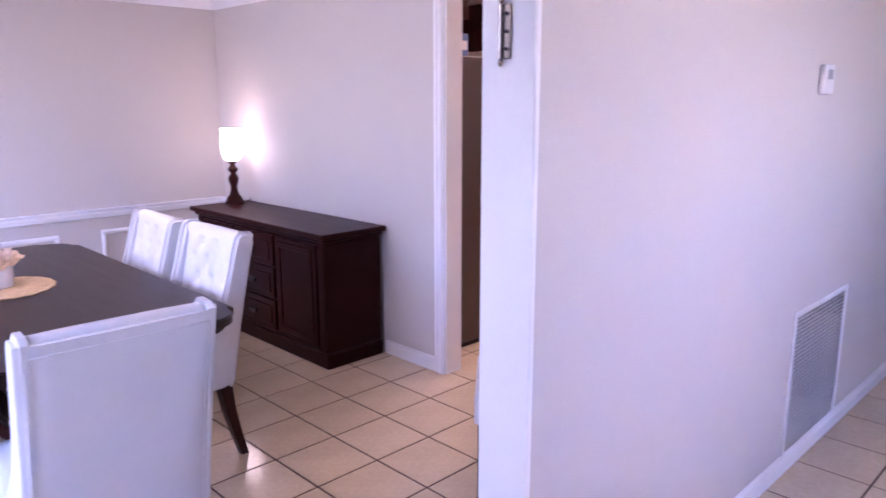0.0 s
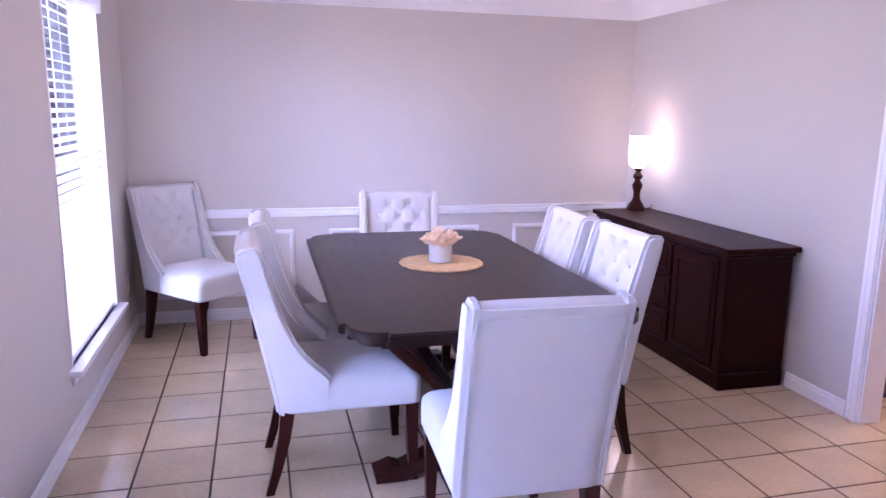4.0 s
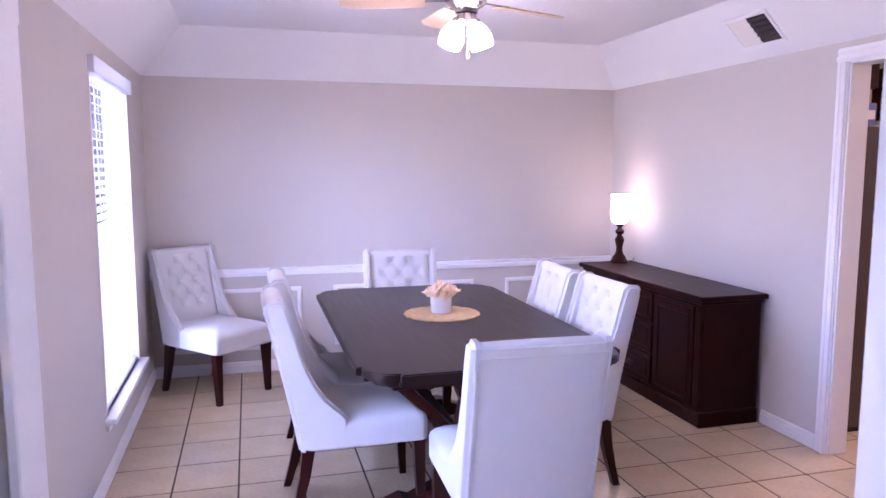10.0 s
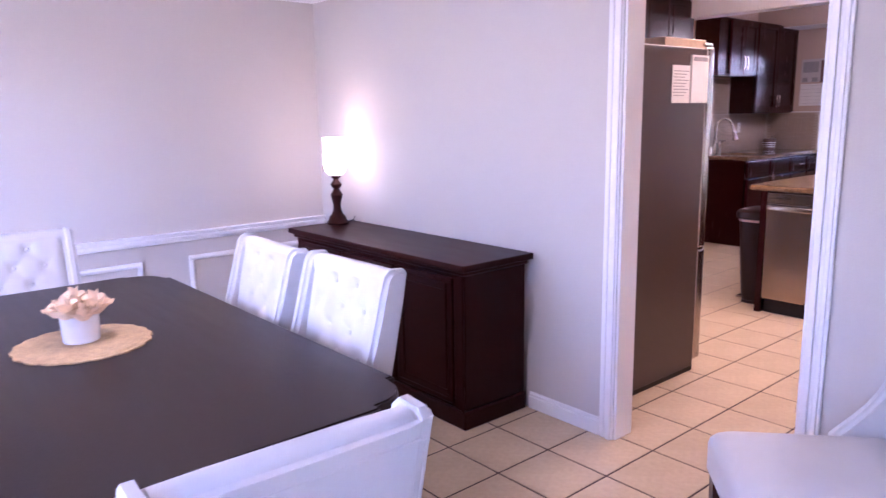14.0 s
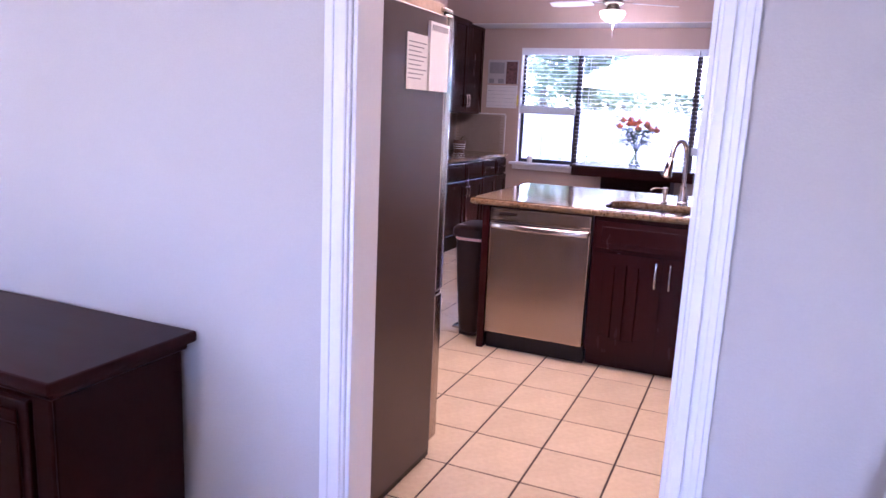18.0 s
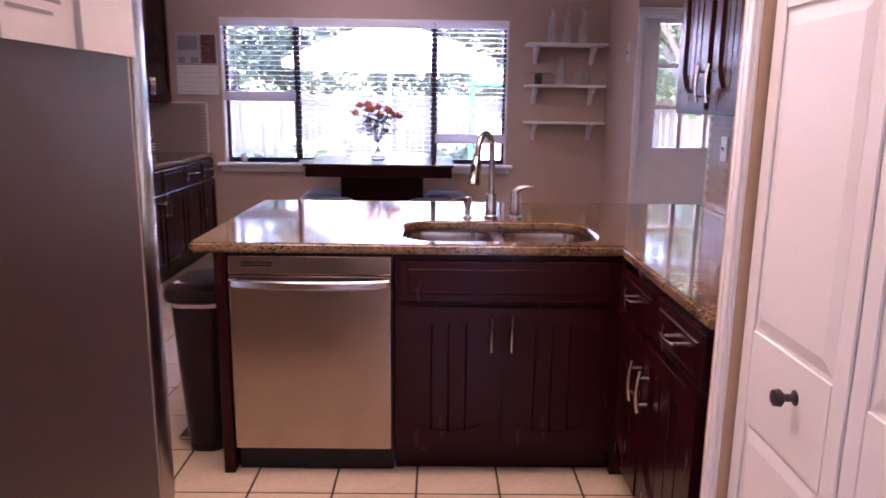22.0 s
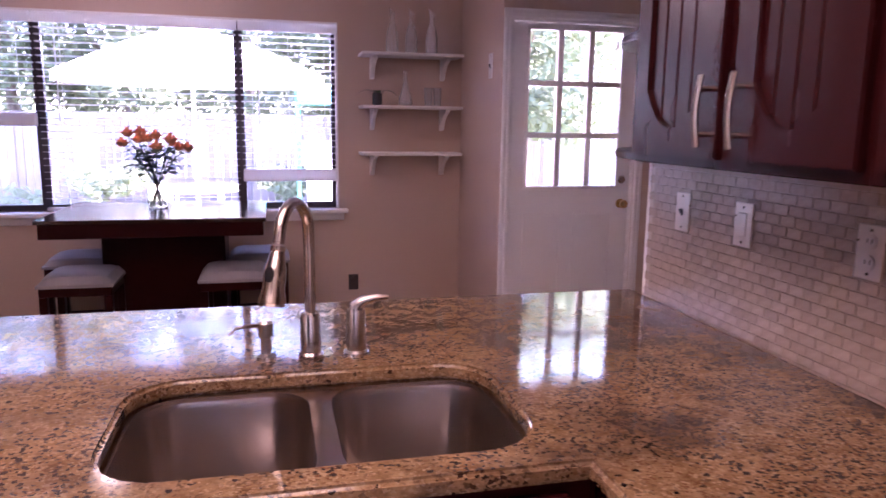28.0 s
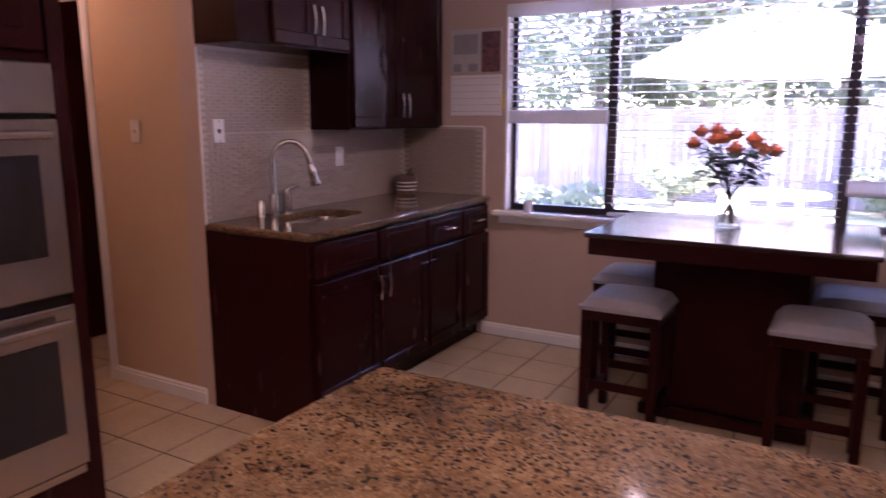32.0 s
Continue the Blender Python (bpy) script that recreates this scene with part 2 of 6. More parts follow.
MOSAIC_G = mat("mosaic_grout", (0.45, 0.375, 0.315), 0.85, var=0.08, scale=20, fine=120, bump=0.2)
GREYSEAT = mat("grey_woven_seat_fabric", (0.30, 0.29, 0.31), 0.85, var=0.08, scale=15, fine=350, bump=0.25)
PAPER = mat("white_paper", (0.76, 0.74, 0.72), 0.8, var=0.03, scale=10, bump=0.03)
INK = mat("grey_print", (0.30, 0.29, 0.30), 0.8, var=0.1, scale=20, bump=0.0)
bt = BLIND.node_tree
b_mix, b_tr = bt.nodes.new("ShaderNodeMixShader"), bt.nodes.new("ShaderNodeBsdfTranslucent")
b_tr.inputs[0].default_value, b_mix.inputs[0].default_value = (0.9, 0.9, 0.92, 1), 0.4
bt.links.new(bt.nodes["Principled BSDF"].outputs[0], b_mix.inputs[1])
bt.links.new(b_tr.outputs[0], b_mix.inputs[2])
bt.links.new(b_mix.outputs[0], bt.nodes["Material Output"].inputs[0])
GLASS, PANE = glass("clear_glass"), glass("window_glass", thin=True)
SHELFGLASS = glass("whitened_shelf_glass", thin=True)
dt = SHELFGLASS.node_tree
dt.nodes["Fresnel"].inputs[0].default_value = 1.2
# diffuse white mixed in, standing in for window reflections on clear glass
d_mix, d_df = dt.nodes.new("ShaderNodeMixShader"), dt.nodes.new("ShaderNodeBsdfDiffuse")
d_df.inputs[0].default_value, d_mix.inputs[0].default_value = (0.85, 0.85, 0.86, 1), 0.14
dt.links.new(dt.nodes["Material Output"].inputs[0].links[0].from_socket, d_mix.inputs[1])
dt.links.new(d_df.outputs[0], d_mix.inputs[2])
dt.links.new(d_mix.outputs[0], dt.nodes["Material Output"].inputs[0])
BLADE = mat("pale_oak_fan_blade", (0.55, 0.40, 0.26), 0.45, var=0.2, scale=4, fine=50, bump=0.05, stretch=(1, 10, 1))
GLOW_D = mat("lit_frosted_glass", (0.9, 0.88, 0.85), 0.4, bump=0, emit=(1.0, 0.90, 0.78), power=0.25)
GLOW_L = mat("lit_lamp_shade_glass", (0.9, 0.86, 0.8), 0.4, bump=0, emit=(1.0, 0.80, 0.56), power=0.25)
GLOW_B = mat("lit_amber_bowl_glass", (0.9, 0.82, 0.7), 0.4, bump=0, emit=(1.0, 0.80, 0.50), power=0.09)
# glow for the unseen panel that is added over the kitchen
GLOW_K = mat("added_panel_glow", (0.9, 0.9, 0.9), 0.5, bump=0, emit=(1.0, 0.73, 0.45), power=0.33)


# ---- mesh helpers ----
def box(bm, x0, x1, y0, y1, z0, z1, bevel=0.0, seg=1):
    lo, hi = (min(x0, x1), min(y0, y1), min(z0, z1)), (max(x0, x1), max(y0, y1), max(z0, z1))
    c = Vector([(a + b) / 2 for a, b in zip(lo, hi)])
    s = Matrix.Diagonal([b - a for a, b in zip(lo, hi)] + [1])
    v = bmesh.ops.create_cube(bm, size=1, matrix=Matrix.Translation(c) @ s)["verts"]
    if bevel:
        e = {k for q in v for k in q.link_edges}
        bmesh.ops.bevel(bm, geom=list(e), offset=bevel, segments=seg, profile=0.5, affect="EDGES")
    return bm


def cyl(bm, c, r, h, seg=16, axis="z", r2=None, bevel=0.0):
    turn = {"z": Matrix.Identity(4), "x": Matrix.Rotation(radians(90), 4, "Y"), "y": Matrix.Rotation(radians(-90), 4, "X")}[axis]
    v = bmesh.ops.create_cone(bm, cap_ends=True, segments=seg, radius1=r, radius2=r if r2 is None else r2, depth=h, matrix=Matrix.Translation(c) @ turn)["verts"]
    if bevel:
        e = {k for q in v for k in q.link_edges if len(k.link_faces) == 2 and any(len(f.verts) > 4 for f in k.link_faces)}
        bmesh.ops.bevel(bm, geom=list(e), offset=bevel, segments=2, affect="EDGES")
    return bm


def lathe(bm, profile, c=(0, 0, 0), seg=20, cap=True):
    rings = []
    for r, z in profile:
        rings.append([bm.verts.new((c[0] + r * math.cos(2 * math.pi * i / seg), c[1] + r * math.sin(2 * math.pi * i / seg), c[2] + z)) for i in range(seg)])
    for a, b in zip(rings, rings[1:]):
        for i in range(seg):
            bm.faces.new((a[i], a[(i + 1) % seg], b[(i + 1) % seg], b[i]))
    if cap:
        bm.faces.new(rings[0][::-1])
        bm.faces.new(rings[-1])
    return bm


def tube(bm, pts, r, seg=10, r_end=None):
    pts = [Vector(p) for p in pts]
    rings = []
    side = None
    for i, p in enumerate(pts):
        d = (pts[min(i + 1, len(pts) - 1)] - pts[max(i - 1, 0)]).normalized()
        if side is None:
            side = d.orthogonal().normalized()
        side = (side - d * side.dot(d)).normalized()
        up = d.cross(side)
        k = r if r_end is None else r + (r_end - r) * i / (len(pts) - 1)
        rings.append([bm.verts.new(p + k * (math.cos(2 * math.pi * j / seg) * side + math.sin(2 * math.pi * j / seg) * up)) for j in range(seg)])
    for a, b in zip(rings, rings[1:]):
        for j in range(seg):
            bm.faces.new((a[j], a[(j + 1) % seg], b[(j + 1) % seg], b[j]))
    bm.faces.new(rings[0][::-1])
    bm.faces.new(rings[-1])
    return bm


def prism(bm, outline, lo, hi, axis="z", bevel=0.0, seg=1):
    """An outline in the plane across axis, drawn out from lo to hi along it."""
    def put(a, b, h):
        return {"z": (a, b, h), "x": (h, a, b), "y": (a, h, b)}[axis]
    low, top = [bm.verts.new(put(a, b, lo)) for a, b in outline], [bm.verts.new(put(a, b, hi)) for a, b in outline]
    n = len(outline)
    faces = [bm.faces.new(low[::-1]), bm.faces.new(top)] + [bm.faces.new((low[i], low[(i + 1) % n], top[(i + 1) % n], top[i])) for i in range(n)]
    bmesh.ops.recalc_face_normals(bm, faces=faces)
    if bevel:
        bmesh.ops.bevel(bm, geom=list(set(faces[0].edges) | set(faces[1].edges)), offset=bevel, segments=seg, affect="EDGES")
    return bm


def finish(name, bm, material, smooth=True):
    bmesh.ops.recalc_face_normals(bm, faces=bm.faces[:])
    me = bpy.data.meshes.new(name)
    crisp = []
    if smooth:
        # a bevel's narrow faces keep apart from the large flat ones, so those stay flat
        bm.normal_update()
        bm.edges.index_update()
        for e in bm.edges:
            if len(e.link_faces) == 2:
                f, g = e.link_faces
                a, b = f.calc_area(), g.calc_area()
                if max(a, b) > 15 * min(a, b) and f.normal.dot(g.normal) < 0.9962:
                    crisp.append(e.index)
    bm.to_mesh(me)
    bm.free()
    me.materials.append(material)
    if smooth:
        me.shade_smooth()
        me.set_sharp_from_angle(angle=radians(35))
        for i in crisp:
            me.edges[i].use_edge_sharp = True
    return me


def part(name, bm, material, parent=None, label="", smooth=True):
    ob = new(name, finish(name, bm, material, smooth))
    if parent:
        ob.parent = parent
    return tagged(ob, label)


def solo(name, bm, material, label, category, group="", kind="", smooth=True):
    return tagged(part(name, bm, material, smooth=smooth), label, category, group, kind)


def thing(name, label, category, group="", m=None, kind=""):
    ob = new(name)
    ob.empty_display_size = 0.1
    if m:
        ob.matrix_basis = m
    return tagged(ob, label, category, group, kind)


def B():
    return bmesh.new()


def bx(*a, **k):
    return box(bmesh.new(), *a, **k)


def wall(name, axis, lo, hi, a0, a1, z0, z1, holes, material, label):
    """A wall across axis, from lo to hi thick, that runs from a0 to a1, with openings (a0, a1, z0, z1) through it."""
    bm = B()
    cuts = sorted({a0, a1, *[h[0] for h in holes], *[h[1] for h in holes]})
    for p, q in zip(cuts, cuts[1:]):
        mid, zs = (p + q) / 2, [z0]
        for h in sorted(holes, key=lambda k: k[2]):
            if h[0] <= mid <= h[1]:
                zs += [h[2], h[3]]
        zs.append(z1)
        for b, t in zip(zs[::2], zs[1::2]):
            if t - b > 1e-4:
                box(bm, *((lo, hi, p, q) if axis == "x" else (p, q, lo, hi)), b, t)
    bmesh.ops.remove_doubles(bm, verts=bm.verts[:], dist=1e-5)
    return solo(name, bm, material, label, "wall", kind="structure", smooth=False)

# ---- the large structure ----
XW, XE, YN, YS = -0.70, 2.93, 5.38, 1.363      # dining room faces
XK, YKS, YKN, XKE = 3.05, 1.363, 5.475, 9.50   # kitchen faces
ZT = 2.155                                     # where the dining room's ceiling begins to slope
WIN1, WIN2 = (3.66, 4.72, 0.32, 2.03), (1.58, 2.52, 0.30, 2.03)
PWIN = (-0.52, 0.12, 0.62, 1.24)
KWIN, KDOOR = (2.10, 4.70, 0.86, 2.15), (0.29, 1.14, 0.0, 2.10)

solo("ground", box(B(), -60, 80, -70, 80, -0.30, -0.16), mat("dry_lawn", (0.20, 0.20, 0.10), 0.95, var=0.3, scale=2, fine=60, bump=0.5), "sunlit lawn that spreads round the house", "ground", kind="structure", smooth=False)
floor = solo("floor", bx(-1.9, 9.9, -1.9, 8.2, -0.15, -0.0018), GROUT, "floor bed of dark grout under beige ceramic tiles", "floor", kind="structure", smooth=False)

wall("wall_dining_west", "x", XW - 0.16, XW, -1.75, YN + 0.12, 0, 3.0, [WIN1, WIN2], PAINT, "greige painted wall with two tall windows")
wall("wall_dining_north", "y", YN, YN + 0.12, XW, XE + 0.12, 0, 3.0, [], PAINT, "greige painted wall with white chair rail")
wall("wall_dining_east", "x", XE, XK, YS, YN, 0, 3.0, [(2.19, 2.975, 0, 2.05)], PAINT, "greige painted wall with a cased doorway")
wall("wall_dining_south", "y", 1.235, YS, XW, 5.0, 0, 3.0, [(-0.385, 1.465, 0, 2.08)], PAINT, "pale painted partition with a wide opening")
# the opening in this unseen wall is put there to light the hall
wall("wall_entry_south", "y", -1.9, -1.75, XW - 0.16, 5.6, 0, 3.0, [(2.2, 2.8, 1.3, 2.1)], PAINT, "unseen plain entry wall with an opening added for light")
wall("wall_hall_east", "x", 5.45, 5.6, -1.75, 1.235, 0, 3.0, [], PAINT, "plain wall at the end of the hall")
wall("wall_kitchen_south", "y", 1.235, YKS, 5.0, 6.46, 0, 3.0, [], PAINT_K, "taupe painted wall behind the sink counter")
wall("wall_pantry", "y", 1.94, 2.05, XK, 4.51, 0, 3.0, [(3.55, 4.41, 0, 2.04)], PAINT_H, "tan painted pantry wall with bifold doors")
wall("wall_pantry_end", "x", 4.39, 4.51, YKS, 1.94, 0, 3.0, [], PAINT_H, "tan painted end of the pantry")
wall("wall_passage_header", "y", 1.235, YKS, 6.46, 8.55, 2.24, 3.0, [], TRIM, "white painted header over the side entry")
wall("wall_side_return", "y", 1.08, 1.20, 8.70, XKE, 0, 3.0, [], PAINT_K, "taupe painted return wall with a light switch")
wall("wall_side_door", "x", 8.55, 8.70, -0.6, 1.20, 0, 3.0, [KDOOR, PWIN], PAINT_K, "wall with a glazed back door")
wall("wall_side_passage", "y", -0.75, -0.6, 5.6, 8.70, 0, 3.0, [], PAINT_K, "plain wall of the side passage")
wall("wall_kitchen_east", "x", XKE, XKE + 0.16, 1.08, 8.2, 0, 3.0, [KWIN], PAINT_K, "taupe painted wall with a wide three-part window")
wall("wall_kitchen_north", "y", YKN, YKN + 0.12, 7.69, XKE, 0, 3.0, [], PAINT_K, "taupe painted wall behind the small sink")
wall("wall_back_hall", "x", 7.69, 7.81, YKN + 0.12, 6.30, 0, 3.0, [], PAINT_H, "tan painted wall with a light switch")
wall("wall_kitchen_north_west", "y", 5.62, 5.74, XK, 6.66, 0, 3.0, [], PAINT_K, "plain kitchen wall behind the wall oven")
wall("wall_back_hall_west", "x", 6.54, 6.66, 5.74, 8.0, 0, 3.0, [], PAINT_H, "plain wall of the back hall")
wall("wall_back_hall_end", "y", 8.05, 8.2, 6.54, XKE, 0, 3.0, [], PAINT_H, "plain wall at the end of the back hall")

# ceilings
bm = B()
q, k = 0.30, 1.0
v = [bm.verts.new(p) for p in ((XW, YS, ZT), (XE, YS, ZT), (XE, YN, ZT), (XW, YN, ZT))]
u = [bm.verts.new(p) for p in ((XW + q, YS + q, ZT + q * k), (XE - q, YS + q, ZT + q * k), (XE - q, YN - q, ZT + q * k), (XW + q, YN - q, ZT + q * k))]
w = [bm.verts.new((p.co.x, p.co.y, 3.0)) for p in v]
for i in range(4):
    bm.faces.new((v[i], v[(i + 1) % 4], u[(i + 1) % 4], u[i]))
    bm.faces.new((v[i], v[(i + 1) % 4], w[(i + 1) % 4], w[i]))
bm.faces.new(u)
bm.faces.new(w)
solo("ceiling_dining", bm, CEIL, "white textured tray ceiling with sloped sides", "ceiling", kind="structure", smooth=False)
solo("ceiling_hall", bx(XW, 5.6, -1.9, 1.235, 2.60, 3.0), CEIL, "white textured hall ceiling", "ceiling", kind="structure", smooth=False)
bm = B()
box(bm, XK, 6.60, YKS, 5.62, 2.62, 3.0)
box(bm, 6.78, XKE, 1.08, YKN, 2.82, 3.0)
box(bm, 5.6, 8.70, -0.75, 1.235, 2.6, 3.0)
box(bm, 6.54, XKE, YKN, 8.2, 2.45, 3.0)
solo("ceiling_kitchen", bm, CEIL, "white textured kitchen ceiling", "ceiling", kind="structure", smooth=False)
solo("ceiling_beam", bx(6.60, 6.78, YKS, YKN, 2.27, 3.0), TRIM, "white dropped beam between kitchen and breakfast area", "beam", kind="structure", smooth=False)
solo("window_soffit", bx(9.08, XKE, 1.19, YKN, 2.37, 2.82), PAINT_K, "taupe soffit over the breakfast window", "soffit", kind="structure", smooth=False)
solo("window_soffit_underside", bx(9.08, XKE, 1.19, YKN, 2.364, 2.3695), CEIL, "white underside of the window soffit", "soffit", kind="structure", smooth=False)
# unseen slab, added to close the gaps over the ceilings
solo("roof", bx(-1.2, 10.2, -2.3, 8.4, 3.0, 3.15), BRONZE, "unseen flat roof slab added to close the house", "roof", kind="structure", smooth=False)


def run(name, axis, face, out, a0, a1, z0, z1, label, category="trim", material=None, steps=((0, 1, 1.0), (0.0, 0.0, 0))):
    """A moulded strip along a wall face; steps give (from, to, how far out) as shares of its height."""
    bm = B()
    for f0, f1, o in steps:
        if f1 > f0:
            p, r = face, face + out * o
            z_a, z_b = z0 + f0 * (z1 - z0), z0 + f1 * (z1 - z0)
            box(bm, *((p, r, a0, a1) if axis == "x" else (a0, a1, p, r)), z_a, z_b, bevel=min(0.003, abs(out) * 0.2))
    return solo(name, bm, material or TRIM, label, category, kind="structure")


BASE = ((0, 0.72, 1.0), (0.72, 0.9, 0.75), (0.9, 1.0, 0.45))
RAIL = ((0, 0.25, 0.5), (0.25, 0.6, 0.8), (0.6, 0.82, 0.6), (0.82, 1.0, 1.0))
W_BASE = "white painted wooden baseboard along the wall"
run("baseboard", "x", XW, 0.014, YS, YN, 0, 0.085, W_BASE, "baseboard", steps=BASE)
run("baseboard", "y", YN, -0.014, XW + 0.016, XE, 0, 0.085, W_BASE, "baseboard", steps=BASE)
run("baseboard", "x", XE, -0.014, 3.049, 3.475, 0, 0.085, W_BASE, "baseboard", steps=BASE)
run("baseboard", "x", XE, -0.014, YS + 0.002, 2.10, 0, 0.085, W_BASE, "baseboard", steps=BASE)
run("baseboard", "y", YS, 0.014, 1.50, XE - 0.016, 0, 0.085, W_BASE, "baseboard", steps=BASE)
run("baseboard", "y", 1.235, -0.014, 1.50, 5.45, 0, 0.085, W_BASE, "baseboard", steps=BASE)
run("baseboard", "x", XKE, -0.014, 1.205, 4.86, 0, 0.085, W_BASE, "baseboard", steps=BASE)
run("baseboard", "x", 7.69, -0.014, 5.53, 6.28, 0, 0.085, W_BASE, "baseboard", steps=BASE)
run("baseboard", "y", 1.20, 0.014, 8.72, XKE - 0.016, 0, 0.085, W_BASE, "baseboard", steps=BASE)
run("chair_rail", "y", YN, -0.03, XW, XE, 0.725, 0.785, "white moulded chair rail across the wall", "chair rail", steps=RAIL)


def wall_panel(a0, a1, z0, z1):
    """A picture-frame moulding on the wall under the chair rail."""
    root = thing("wall_panel_moulding", "white picture-frame moulding under the chair rail", "moulding", "wall mouldings", kind="structure")
    w = 0.03
    for name, b in (("top_strip", (a0, a1, z1 - w, z1)), ("bottom_strip", (a0, a1, z0, z0 + w)), ("side_strip", (a0, a0 + w, z0 + w, z1 - w)), ("side_strip", (a1 - w, a1, z0 + w, z1 - w))):
        bm = B()
        box(bm, b[0], b[1], YN - 0.012, YN, b[2], b[3], bevel=0.003)
        box(bm, b[0] + 0.009, b[1] - 0.009, YN - 0.019, YN - 0.012, b[2] + 0.009, b[3] - 0.009, bevel=0.002)
        part(name, bm, TRIM, root)


for a0, a1 in ((-0.58, 0.36), (0.60, 1.72), (1.99, 2.80)):
    wall_panel(a0, a1, 0.17, 0.635)


def casing(name, axis, face, out, a0, a1, top, w, label, jamb=None):
    """Door casing with a stepped profile round an opening, and the lining of the opening."""
    root = thing(name, label, "door casing", kind="structure")
    for nm, b in (("casing_side", (a0 - w, a0, 0, top)), ("casing_side", (a1, a1 + w, 0, top)), ("casing_head", (a0 - w, a1 + w, top, top + w))):
        bm = B()
        for f0, f1, o in ((0, 1, 0.55), (0.1, 0.42, 1.0), (0.62, 0.85, 0.8)):
            if nm == "casing_head":
                c = (b[0], b[1], b[2] + f0 * w, b[2] + f1 * w)
            elif b[0] < a0:
                c = (a0 - f1 * w, a0 - f0 * w, b[2], b[3])
            else:
                c = (a1 + f0 * w, a1 + f1 * w, b[2], b[3])
            p, r = face, face + out * o
            box(bm, *((p, r, c[0], c[1]) if axis == "x" else (c[0], c[1], p, r)), c[2], c[3], bevel=0.002)
        part(nm, bm, TRIM, root)
    if jamb is not None:
        for c in ((a0 - 0.0, a0 + 0.012, 0, top), (a1 - 0.012, a1, 0, top), (a0 + 0.012, a1 - 0.012, top - 0.012, top)):
            part("jamb_lining", bx(*((min(face, jamb) - 0.001, max(face, jamb) + 0.001, c[0], c[1]) if axis == "x" else (c[0], c[1], min(face, jamb) - 0.001, max(face, jamb) + 0.001)), c[2], c[3], bevel=0.002), TRIM, root)
    return root


casing("doorway_1", "x", XE, -0.02, 2.19, 2.975, 2.05, 0.072, "white moulded casing of the kitchen doorway", XK)
casing("doorway_3", "x", XK, 0.02, 2.19, 2.975, 2.05, 0.072, "white moulded casing on the kitchen side of the doorway")
casing("doorway_2", "y", 2.05, 0.018, 3.55, 4.41, 2.04, 0.07, "white moulded casing round the pantry doors")
casing("door_frame_1", "x", 8.55, -0.02, 0.29, 1.14, 2.10, 0.057, "white moulded casing of the back door", 8.70)

# lining of the wide opening, with a door catch on it
root = thing("opening_lining", "white painted lining of the wide dining room opening", "door lining", kind="structure")
part("jamb_lining", bx(1.447, 1.465, 1.225, 1.373, 0, 2.08, bevel=0.003), TRIM, root)
part("jamb_lining", bx(-0.385, -0.367, 1.225, 1.373, 0, 2.08, bevel=0.003), TRIM, root)
part("head_lining", bx(-0.367, 1.447, 1.225, 1.373, 2.062, 2.08, bevel=0.003), TRIM, root)
root = thing("jamb_hinge", "nickel hinge leaf screwed to the white jamb", "hinge")
part("leaf", bx(1.441, 1.447, 1.288, 1.318, 1.585, 1.695, bevel=0.002), NICKEL, root)
bm = B()
cyl(bm, (1.439, 1.312, 1.64), 0.006, 0.11, 12)
lathe(bm, [(0.003, 0), (0.007, 0.005), (0.003, 0.015)], (1.439, 1.312, 1.695), 10)
lathe(bm, [(0.003, 0), (0.007, 0.010), (0.003, 0.015)], (1.439, 1.312, 1.570), 10)
part("pin", bm, NICKEL, root)
for z in (1.605, 1.64, 1.675):
    part("screw", cyl(B(), (1.440, 1.298, z), 0.004, 0.004, 8, "x"), BRONZE, root)



def blind(parent, axis, at, a0, a1, z0, z1, tilt, pitch=0.044, width=0.05):
    """Slats, ladder cords and the bottom rail of a venetian blind."""
    n = int((z1 - z0 - 0.03) / pitch)
    bm = B()
    box(bm, -width / 2, width / 2, a0, a1, -0.0013, 0.0013)
    bmesh.ops.rotate(bm, verts=bm.verts[:], matrix=Matrix.Rotation(radians(tilt), 3, "Y"))
    me = finish("slat", bm, BLIND, False)
    for i in range(n):
        s = new("slat", me)
        s.parent = parent
        s.location = (at, 0, z1 - (i + 0.7) * pitch)
    part("bottom_rail", bx(at - 0.026, at + 0.026, a0, a1, z0, z0 + 0.022, bevel=0.004), BLIND, parent)
    for f in (0.12, 0.5, 0.88):
        y = a0 + f * (a1 - a0)
        part("ladder_cord", bx(at - 0.027, at - 0.0255, y, y + 0.003, z0 + 0.02, z1), BLIND, parent)


